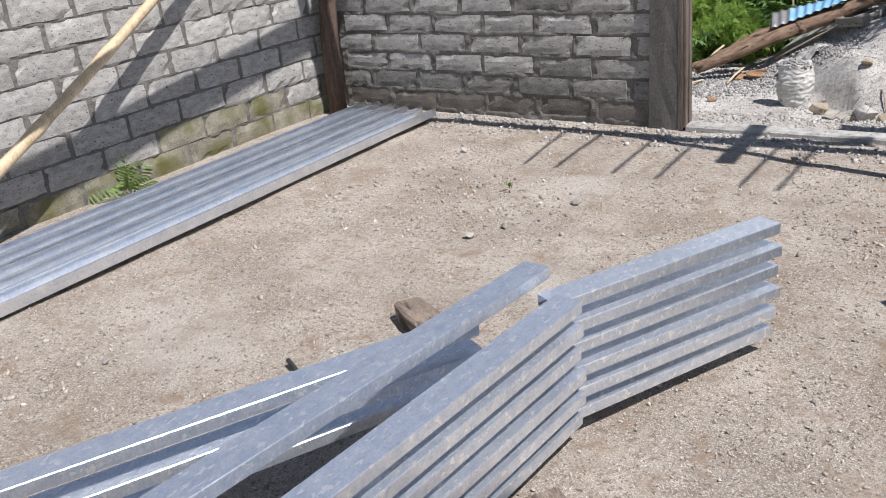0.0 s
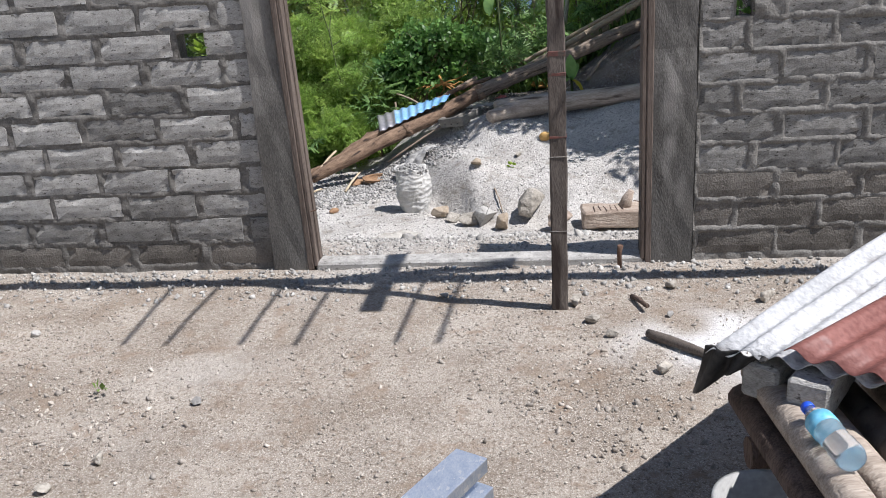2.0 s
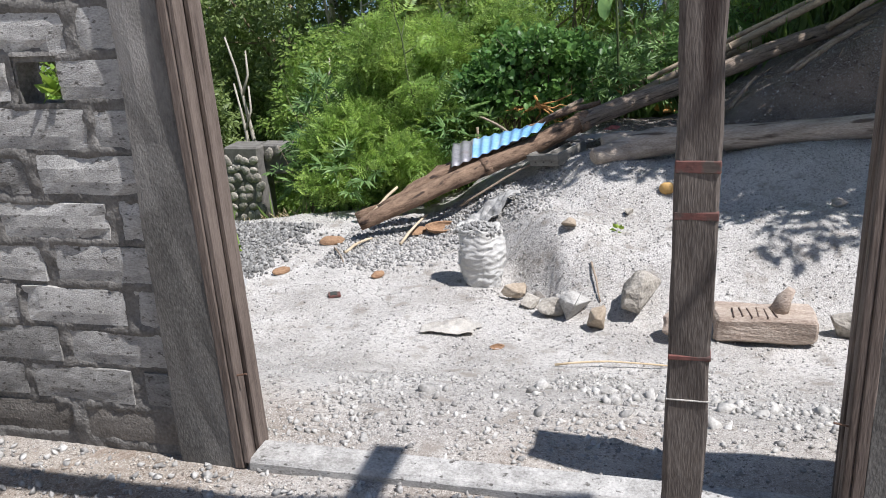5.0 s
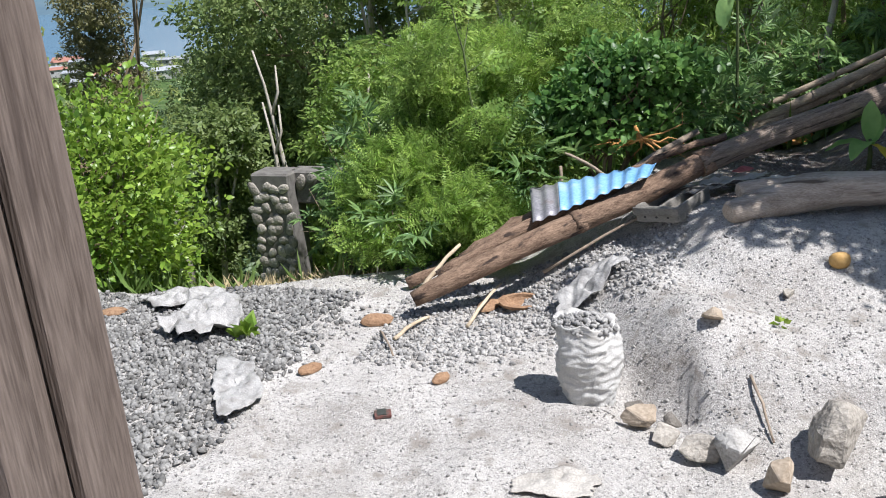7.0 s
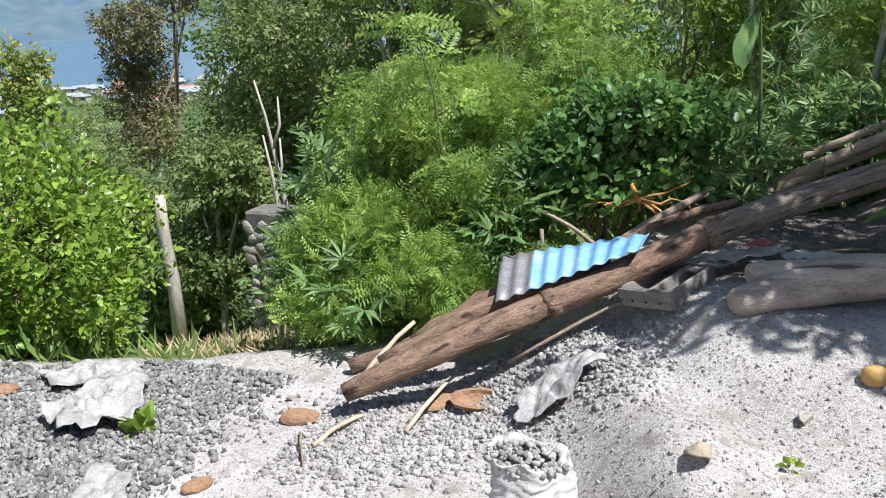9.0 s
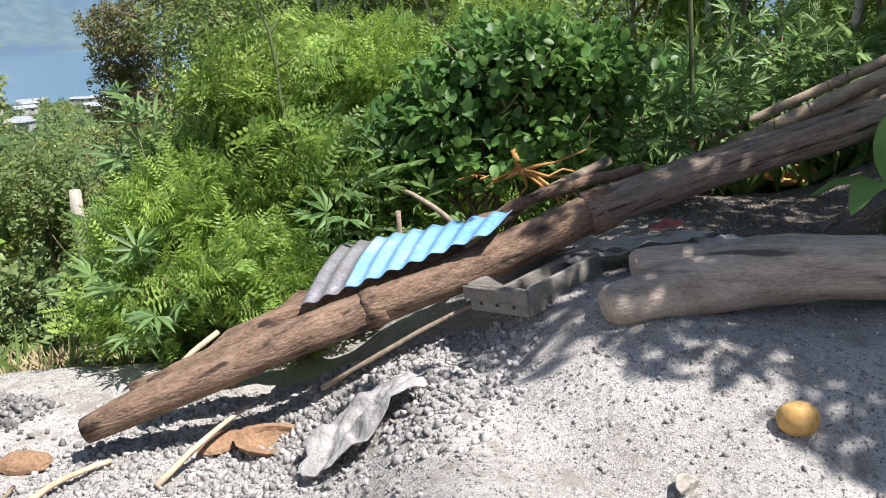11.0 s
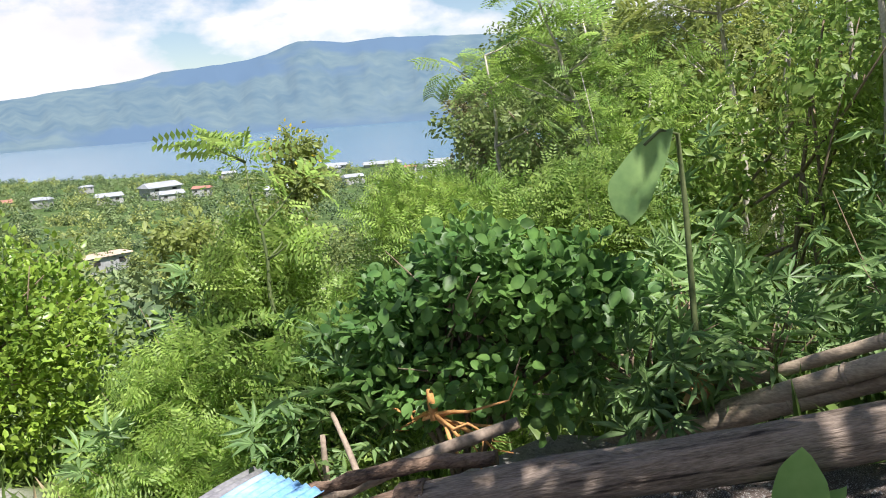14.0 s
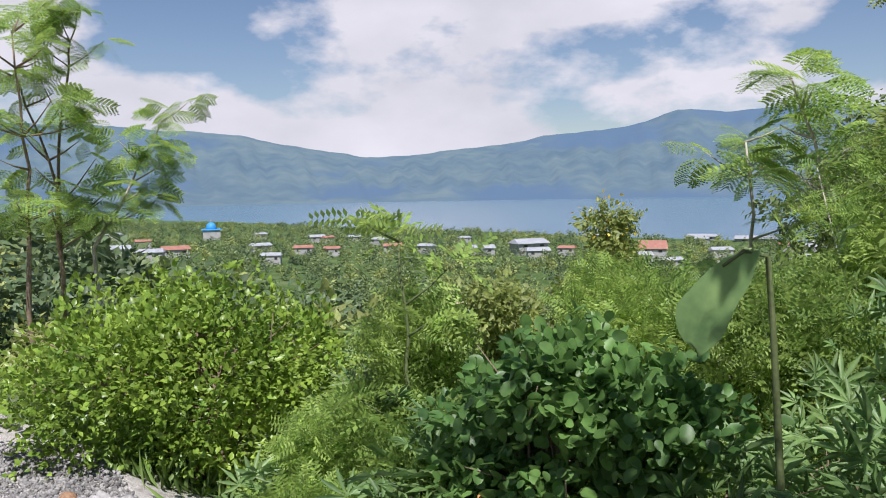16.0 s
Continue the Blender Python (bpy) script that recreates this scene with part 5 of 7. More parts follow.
pebbles("heap_chips", "sharp grey chips on the gravel heap", 7000, ((-1.7, 1.5), (8.2, 10.4)), (0.003, 0.011), M_PEBBLE, 8, lambda x, y: 0.55 + 0 * x, chips=9)
for i in range(9):
    x, y = rk.uniform(-3.9, 1.6), rk.uniform(1.5, 5.0)
    stone(x, y, rk.uniform(0.014, 0.026), 500 + i, M_PEBBLE, "pale loose stone on the dirt floor", 0.7, 0.25, rk.uniform(0, 360), 0.2, "stone", "stone", "stones on the dirt floor")
for x, y, r in ((-1.90, 3.38, 0.035), (-2.02, 3.2, 0.028), (-0.2, 4.5, 0.035), (-0.12, 4.35, 0.03), (0.05, 4.02, 0.035), (0.2, 4.9, 0.035), (-0.25, 4.68, 0.045), (0.6, 4.7, 0.05)):
    stone(x, y, r, int(1000 * r + 100 * (x + 5)), M_ROCK, "pale angular stone on the dirt floor", 0.7, 0.3, 30, 0.2, "stone", "stone", "stones on the dirt floor")


def litter():
    """Twigs and dry leaves strewn over the dark soil."""
    rs = random.Random(91)
    first = []
    for i in range(34):
        x, y = rs.uniform(-1.0, 2.0), rs.uniform(10.45, 11.6)
        a, ln = rs.uniform(0, 3.14), rs.uniform(0.08, 0.3)
        p, q = on(x, y, 0.008), on(x + ln * math.cos(a), y + ln * math.sin(a) * 0.6, rs.uniform(0.006, 0.03))
        tagged(tube("twig", line_points(p, q, 6, 0.012, i), [rs.uniform(0.002, 0.005)] * 6, M_STICK, None, "", 5, 0.2, i), "thin dry twig on the dark soil", "twig", "twigs on the soil")


litter()


# ---------------------------------------------------------------- plants
def leaf_oval(w=0.32, cup=0.08):
    v = [(0, 0, 0), (-w, 0.32, cup), (0, 0.35, 0), (w, 0.32, cup), (-w * 0.75, 0.68, cup * 0.7), (0, 0.7, -0.03), (w * 0.75, 0.68, cup * 0.7), (0, 1, -0.12)]
    f = [(0, 2, 1), (0, 3, 2), (1, 2, 5, 4), (2, 3, 6, 5), (4, 5, 7), (5, 6, 7)]
    return v, f


def leaf_plain(w=0.3):
    return [(0, 0, 0), (w, 0.45, 0.06), (0, 1, -0.1), (-w, 0.45, 0.06)], [(0, 1, 2), (0, 2, 3)]


def leaf_frond(pairs=9, long=0.30, wide=0.05, droop=0.3):
    """A feathery leaf: a midrib with pairs of narrow leaflets."""
    v, f = [], []
    for i in range(pairs):
        u = (i + 1) / (pairs + 0.5)
        z = -droop * u * u
        ln = long * (0.65 + 0.5 * math.sin(math.pi * min(1, u * 0.95)))
        for s in (-1, 1):
            o = len(v)
            v += [(0, u, z), (s * ln * 0.3, u + 0.02 + wide, z + 0.02), (s * ln * 0.75, u + 0.06 + wide * 0.9, z), (s * ln, u + 0.09, z - 0.05), (s * ln * 0.75, u + 0.06 - wide * 0.9, z - 0.02), (s * ln * 0.3, u + 0.02 - wide, z + 0.01)]
            f += [(o, o + 1, o + 2, o + 3), (o, o + 3, o + 4, o + 5)]
    o = len(v)
    v += [(-0.008, 0, 0), (0.008, 0, 0), (0.004, 1, -droop), (-0.004, 1, -droop)]
    f += [(o, o + 1, o + 2, o + 3)]
    return v, f


def leaf_palmate(n=7, w=0.085):
    v, f = [], []
    for i in range(n):
        a = math.radians(-105 + 210 * i / (n - 1))
        ln = 0.62 + 0.38 * math.cos(a * 0.8)
        d = Vector((math.sin(a), math.cos(a), 0))
        p = Vector((d.y, -d.x, 0))
        o = len(v)
        tip = d * ln
        v += [(0, 0, 0), tuple(d * ln * 0.5 + p * w + Vector((0, 0, 0.04))), (tip.x, tip.y, -0.14), tuple(d * ln * 0.5 - p * w + Vector((0, 0, 0.04)))]
        f += [(o, o + 1, o + 2), (o, o + 2, o + 3)]
    return v, f


def leaf_spray(n=6, seed=1, wide=0.13, long=0.5):
    """A small spray of plain leaves on a twig end, for foliage farther off."""
    rs = random.Random(seed)
    v, f = [], []
    for i in range(n):
        m = pose(rs.uniform(-0.3, 0.3), rs.uniform(0, 0.7), rs.uniform(-0.25, 0.25), rs.uniform(-50, 50), rs.uniform(-60, 60), rs.uniform(-80, 80))
        o = len(v)
        for p in ((0, 0, 0), (wide, long * 0.44, 0.03), (0, long, -0.05), (-wide, long * 0.44, 0.03)):
            v.append(tuple(m @ Vector(p)))
        f += [(o, o + 1, o + 2), (o, o + 2, o + 3)]
    return v, f


def leaf_sprig(fronds=3, pairs=5, seed=2, wide=0.055, long=0.2):
    """A twig end with a few small feathered leaves that point every way."""
    rs = random.Random(seed)
    v, f = [], []
    for q in range(fronds):
        m = pose(0, 0.1 * q, 0, rs.uniform(-50, 40), rs.uniform(-40, 40), rs.uniform(-75, 75))
        for i in range(pairs):
            u = 0.15 + 0.8 * (i + 0.5) / pairs
            ln = long * (0.7 + 0.5 * math.sin(math.pi * u)) * rs.uniform(0.85, 1.1)
            for s in (-1, 1):
                tilt = rs.uniform(-0.05, 0.03)
                o = len(v)
                for p in ((0, u, -0.2 * u * u), (s * ln * 0.5, u + 0.03 + wide, -0.2 * u * u + 0.015), (s * ln, u + 0.07, -0.2 * u * u + tilt), (s * ln * 0.5, u + 0.03 - wide, -0.2 * u * u)):
                    v.append(tuple(m @ Vector(p)))
                f.append((o, o + 1, o + 2, o + 3))
    return v, f


def leaf_round():
    """A blunt, rounded leaf folded a little along its midrib."""
    side = [(0.24, 0.14, 0.04), (0.37, 0.42, 0.11), (0.30, 0.74, 0.06), (0.10, 0.96, -0.04)]
    v = [(0, 0, 0)] + side + [(0, 0.94, -0.06), (0, 0.5, -0.03)] + [(-a, b, c) for a, b, c in side]
    return v, [(0, 1, 2, 6), (6, 2, 3, 4, 5), (0, 6, 8, 7), (6, 5, 10, 9, 8)]


LEAVES = {"round": leaf_round(), "oval": leaf_oval(), "broad": leaf_oval(0.42, 0.1), "frond": leaf_frond(5, 0.34, 0.075, 0.25), "pinnate": leaf_frond(7, 0.25, 0.036, 0.3), "airy": leaf_frond(8, 0.36, 0.035, 0.4), "fine": leaf_sprig(3, 6, 9, 0.04, 0.26), "palmate": leaf_palmate(), "spray": leaf_spray(), "reed": leaf_spray(9, 4, 0.06, 0.62), "sprig": leaf_sprig(), "ladder": leaf_sprig(1, 7, 5, 0.05, 0.2), "plain": leaf_plain(), "blade": leaf_plain(0.04), "bamboo": leaf_plain(0.12)}


def leaf_bipinnate(pairs=6, leaflets=6):
    """A twice-feathered leaf: pairs of side ribs, each with two rows of tiny leaflets."""
    v, f = [], []
    for i in range(pairs):
        u = 0.25 + 0.75 * (i + 0.5) / pairs
        ln = 0.42 * (0.6 + 0.4 * math.sin(math.pi * u))
        for s in (-1, 1):
            d = Vector((s * 0.9, 0.45, 0)).normalized()
            p = Vector((-d.y, d.x, 0))
            for k in range(leaflets):
                c = Vector((0, u, -0.25 * u * u)) + d * (ln * (k + 0.6) / leaflets) + Vector((0, 0, -0.10 * (k / leaflets) ** 2))
                for w in (-1, 1):
                    o = len(v)
                    v += [tuple(c), tuple(c + p * w * 0.045 + d * 0.05), tuple(c + p * w * 0.10 + d * 0.05), tuple(c + p * w * 0.05 - d * 0.012)]
                    f.append((o, o + 1, o + 2, o + 3))
    o = len(v)
    v += [(-0.006, 0, 0), (0.006, 0, 0), (0.003, 1, -0.25), (-0.003, 1, -0.25)]
    f.append((o, o + 1, o + 2, o + 3))
    return v, f


LEAVES["bipinnate"] = leaf_bipinnate()


def crown_frames(rs, blobs, size, up=0.25, shell=0.5, spread=0.7, flat=0.6):
    """Places and turns for leaves over the outside of some lobes: each lobe is centre, radii, count."""
    out = []
    for c, r, n in blobs:
        d = rs.normal(size=(n, 3))
        d /= np.linalg.norm(d, axis=1)[:, None]
        k = shell + (1 - shell) * rs.rand(n) ** 0.6
        lumps = 1 + 0.22 * np.sin(d[:, 0] * 5 + c[0] * 3) * np.sin(d[:, 1] * 6 + c[1]) + 0.15 * np.sin(d[:, 2] * 7 + c[2])
        p = np.array(c) + d * np.array(r) * (k * lumps)[:, None]
        y = d + rs.normal(size=(n, 3)) * spread + np.array([0, 0, up])
        y /= np.linalg.norm(y, axis=1)[:, None]
        z = rs.normal(size=(n, 3)) * flat + np.array([0, 0, 1.0]) + d * 0.4
        x = np.cross(y, z)
        x /= np.linalg.norm(x, axis=1)[:, None] + 1e-9
        z = np.cross(x, y)
        s = size * rs.uniform(0.6, 1.25, n)
        f = np.empty((n, 3, 4))
        f[:, :, 0], f[:, :, 1], f[:, :, 2], f[:, :, 3] = x * s[:, None], y * s[:, None], z * s[:, None], p
        out.append(f)
    return np.concatenate(out)


def plant(name, label, category, base, blobs, leaf, size, mat, seed, stem=0.03, stem_mat=None, stems=1, limbs=5, up=0.25, shell=0.5, spread=0.7, group="", bend=0.1, extra=None, flat=0.6):
    """A tree or bush: stems and limbs in one part, the leaves of its crown in another."""
    rs, rp = np.random.RandomState(seed), random.Random(seed)
    base = Vector(base)
    root = empty(name, base, label, category, group)
    for k in range(stems):
        c, r, _ = blobs[k % len(blobs)]
        top = Vector(c) - base + Vector((rp.uniform(-0.3, 0.3) * r[0], rp.uniform(-0.3, 0.3) * r[1], r[2] * 0.35))
        foot = Vector((rp.uniform(-1, 1), rp.uniform(-1, 1), 0)) * (0.12 * (stems > 1) * r[0])
        foot.z = -0.06
        pts = []
        for i in range(8):
            u = i / 7
            pts.append(foot.lerp(top, u) + Vector((math.sin(u * 5 + k) * bend * r[0] * 0.5, math.cos(u * 4 + k) * bend * r[0] * 0.5, 0)) * u * (1.2 - u))
        tube("trunk" if category == "tree" else "stem", pts, [stem * (1 - 0.75 * i / 7) for i in range(8)], stem_mat or M_STEM, root, "", 7, 0.1, seed + k)
        for j in range(limbs):
            c2, r2, _ = blobs[rp.randrange(len(blobs))]
            i = rp.randint(3, 6)
            tip = Vector(c2) - base + Vector((rp.uniform(-0.8, 0.8) * r2[0], rp.uniform(-0.8, 0.8) * r2[1], rp.uniform(-0.2, 0.8) * r2[2]))
            mid = pts[i].lerp(tip, 0.5) + Vector((0, 0, -0.06 * r2[2]))
            tube("branch", [pts[i], mid, tip], [stem * 0.45, stem * 0.3, stem * 0.1], stem_mat or M_STEM, root, "", 5, 0.1, j)
    me = scatter_mesh("crown", LEAVES[leaf], crown_frames(rs, [((c[0] - base.x, c[1] - base.y, c[2] - base.z), r, n) for c, r, n in blobs], size, up, shell, spread, flat), [mat])
    ob = new("crown", me)
    ob.parent = root
    if extra:
        leaf2, size2, mat2, n2 = extra
        c, r, _ = blobs[0]
        me = scatter_mesh("flowers", LEAVES[leaf2], crown_frames(rs, [((c[0] - base.x, c[1] - base.y, c[2] - base.z + r[2] * 0.35), r, n2)], size2, 0.5, 0.8), [mat2])
        o2 = new("flowers", me)
        o2.parent = root
        o2["kind"] = "stuff"
    return root


def gbase(x, y, dz=0.0):
    return (x, y, gz(x, y) + dz)


# the round-leaved hedge at the rim
plant("citrus_bush", "dense round-leaved lime-green bush at the terrace rim", "bush", gbase(-5.75, 10.1), [((-5.75, 10.2, -0.05), (0.85, 0.95, 0.75), 5600), ((-6.0, 9.4, -0.2), (0.8, 0.8, 0.7), 4000), ((-5.75, 10.55, -0.55), (0.7, 0.8, 0.55), 2400), ((-5.9, 10.9, 0.0), (0.5, 0.5, 0.5), 1400), ((-6.3, 10.0, 0.25), (0.45, 0.5, 0.4), 1200)],
      "oval", 0.066, L_LIME, 1, 0.03, M_STEM, 5, 7, shell=0.45, spread=0.9, up=0.5)
plant("citrus_bush", "dense round-leaved lime-green bush behind the hedge", "bush", gbase(-7.3, 9.4), [((-7.3, 9.6, -0.3), (1.0, 1.2, 0.8), 3200), ((-7.2, 11.0, -0.7), (0.9, 1.0, 0.8), 2200)], "oval", 0.085, L_LIME, 2, 0.03, M_STEM, 4, 6, shell=0.4, spread=0.9)
# the dark broad-leaved bush behind the logs
plant("broadleaf_bush", "dark broad-leaved bush in shade behind the logs", "bush", gbase(-1.85, 11.35), [((-1.75, 11.4, 0.62), (0.42, 0.36, 0.20), 1700), ((-2.08, 11.28, 0.40), (0.32, 0.32, 0.20), 1250), ((-1.38, 11.55, 0.58), (0.34, 0.32, 0.20), 1250), ((-1.85, 11.25, 0.22), (0.42, 0.34, 0.18), 1000), ((-1.45, 11.4, 0.26), (0.30, 0.30, 0.20), 480), ((-2.22, 11.25, 0.10), (0.24, 0.26, 0.18), 320), ((-1.95, 11.6, 0.72), (0.22, 0.2, 0.13), 200), ((-1.55, 11.3, 0.72), (0.18, 0.18, 0.12), 150)],
      "round", 0.062, L_DARK, 3, 0.02, M_STEM, 6, 8, shell=0.2, spread=1.0, flat=0.8, up=0.1, bend=0.35)
# feathery saplings at the rim
for i, (x, y, top, rad, n) in enumerate(((-3.35, 10.85, 0.2, 0.5, 270), (-2.55, 11.15, 0.3, 0.42, 230), (-3.5, 11.5, 0.35, 0.5, 270), (-3.0, 12.6, 0.8, 0.6, 280), (-2.2, 12.9, 0.95, 0.6, 280), (-3.35, 10.5, -0.3, 0.36, 170), (-2.75, 10.6, -0.1, 0.36, 170), (-3.15, 11.2, 0.75, 0.42, 220), (-4.0, 12.4, 0.15, 0.45, 200), (-3.7, 12.75, 0.85, 0.5, 240))):
    z0 = gz(x, y)
    h = top - z0
    plant("feathery_sapling", "feathery-leaved green sapling at the terrace rim", "sapling", (x, y, z0), [((x, y, top - rad * 0.45), (rad * 0.7, rad * 0.7, rad * 0.5), n * 2), ((x + 0.1, y, top - h * 0.5), (rad * 0.85, rad * 0.85, h * 0.3), int(n * 2.2)), ((x - 0.2, y - 0.1, top - h * 0.35), (rad * 0.6, rad * 0.6, h * 0.2), n)],
          ("fine", "sprig", "ladder")[i % 3], (0.14, 0.14, 0.16)[i % 3], (L_FERN, L_FOREST, L_FERN)[i % 3], 20 + i, 0.016, M_GREENSTEM, 3, 7, up=0.3, shell=0.25, spread=1.0, group="feathery saplings", flat=0.8)
# cassava
for i, (x, y, top, n, s) in enumerate(((-0.85, 12.25, 0.30, 80, 0.2), (-1.35, 12.5, 0.45, 80, 0.2), (-0.25, 12.6, 0.5, 70, 0.2), (-3.75, 11.15, 0.25, 80, 0.24), (-3.9, 10.9, -0.25, 40, 0.2), (-2.35, 11.0, 0.1, 60, 0.2), (-0.6, 13.2, 0.8, 80, 0.2), (-1.9, 13.1, 0.8, 80, 0.2), (0.4, 13.2, 1.1, 80, 0.2), (-3.2, 10.45, -0.35, 35, 0.2), (-1.15, 11.75, 0.25, 70, 0.2))):
    z0 = gz(x, y)
    plant("cassava_plant", "cassava plant with hand-shaped leaves", "plant", (x, y, z0), [((x, y, (top + z0) / 2 + 0.2), (0.40, 0.40, (top - z0) / 2 + 0.05), int(n * 1.9))], "palmate", s * 0.72, L_CASSAVA, 40 + i, 0.016, M_STEM, 2, 5, up=0.0, shell=0.35, spread=0.5, group="cassava plants", flat=0.35)


def droop_leaf_plant():
    """A tall bare stem with one large drooping leaf."""
    x, y = -0.93, 11.77
    root = empty("tall_leaf_plant", (x, y, gz(x, y)), "tall thin stem with one large drooping leaf", "plant")
    h = 1.19 - gz(x, y)
    pts = [Vector((0, 0, -0.04)), Vector((0.02, 0.0, h * 0.4)), Vector((0.0, -0.02, h * 0.8)), Vector((-0.02, -0.03, h)), Vector((-0.05, -0.1, h + 0.02)), Vector((-0.08, -0.16, h - 0.03))]
    tube("stem", pts, [0.014, 0.013, 0.011, 0.009, 0.007, 0.005], M_GREENSTEM, root, "", 8)
    verts, faces = [], []
    a, b = Vector((-0.05, -0.10, h + 0.015)), Vector((-0.107, -0.236, h - 0.33))
    w = Vector((0.62, 0.75, 0.1)).normalized()
    n = 12
    for i in range(n + 1):
        u = i / n
        c = a.lerp(b, u) + Vector((-0.03, -0.05, 0)) * math.sin(math.pi * u)
        half = 0.10 * math.sin(math.pi * min(1, u * 0.9 + 0.08)) ** 0.8 * (1 if u < 0.97 else 0.2)
        for s in (-1, -0.5, 0, 0.5, 1):
            verts.append(c + w * half * s + Vector((0.35, 0.6, 0.2)) * (0.03 * abs(s)) + Vector((0, 0, 0.008 * math.sin(u * 14) * abs(s))))
    for i in range(n):
        for k in range(4):
            q = i * 5 + k
            faces.append((q, q + 1, q + 6, q + 5))
    mesh_object("leaf", verts, faces, L_CASSAVA, root, "large drooping green leaf", True)
    dv, df = leaf_oval(0.3)
    for i in range(4):
        m = pose(0.03 + 0.02 * i, 0.01, 0.50 - 0.06 * i, -100 - 8 * i, 20 * i, -70 + 30 * i) @ Matrix.Diagonal((0.13, 0.16, 0.13, 1))
        mesh_object("dead_leaf", [m @ Vector(p) for p in dv], df, L_DRY, root, "withered brown leaf")


droop_leaf_plant()


def banana_seedling():
    x, y = -0.085, 10.87
    root = empty("banana_seedling", (x, y, gz(x, y)), "young banana plant with broad bright leaves", "plant")
    tube("stem", [(0, 0, -0.03), (0, 0, 0.1), (-0.01, 0, 0.2)], [0.018, 0.015, 0.01], M_GREENSTEM, root, "", 8)

    def blade(direction, length, width, lift, droop, mat, label):
        d = Vector(direction).normalized()
        s = d.cross(Vector((0, 0, 1))).normalized()
        verts, faces, n = [], [], 12
        for i in range(n + 1):
            u = i / n
            c = Vector((0, 0, 0.16)) + d * length * u * math.cos(radians(lift)) + Vector((0, 0, 1)) * (length * math.sin(radians(lift)) * u - droop * u * u)
            half = width * math.sin(math.pi * min(1.0, 0.06 + u * 0.94)) ** 0.75
            for k in (-1, -0.5, 0, 0.5, 1):
                verts.append(c + s * half * k + Vector((0, 0, 0.22 * half * abs(k) + 0.004 * math.sin(u * 20 + k))))
        for i in range(n):
            for k in range(4):
                q = i * 5 + k
                faces.append((q, q + 1, q + 6, q + 5))
        mesh_object("leaf", verts, faces, mat, root, label, True)

    blade((-0.05, 0.12, 0), 0.29, 0.070, 80, 0.0, L_BANANA, "broad upright green leaf")
    blade((-0.5, -0.8, 0), 0.34, 0.066, 34, 0.25, L_BANANA, "broad hanging green leaf")
    blade((-1, -0.25, 0), 0.32, 0.058, 24, 0.16, L_BANANA, "broad green leaf")
    blade((0.35, 0.5, 0), 0.25, 0.05, 60, 0.03, L_BANANA, "broad green leaf")
    blade((0.55, -0.55, 0), 0.20, 0.034, 12, 0.22, L_YELLOW, "withered yellow leaf")


banana_seedling()

# trees of the forest behind and beside the terrace


def tree(x, y, top, rad, seed, mat, leaf="spray", size=0.3, n=1500, trunk=0.08, bark=None, label="slender forest tree with dense green foliage", lobes=4, low=0.35, extra=None):
    z0 = gz(x, y)
    rp = random.Random(seed)
    h = top - z0
    blobs = []
    for k in range(lobes):
        a = rp.uniform(0, 6.28)
        q = rp.uniform(0.2, 0.75) * rad
        zc = z0 + h * (low + (0.9 - low) * (k + 0.5) / lobes)
        rr = rad * rp.uniform(0.5, 0.8)
        blobs.append(((x + q * math.cos(a), y + q * math.sin(a), zc), (rr, rr, rr * 0.75), n // lobes))
    plant("tree", label, "tree", (x, y, z0), blobs[::-1], leaf, size, mat, seed, trunk, bark or M_STEM, 1, 9, shell=0.25, spread=0.9, group="forest trees", bend=0.25, extra=extra)


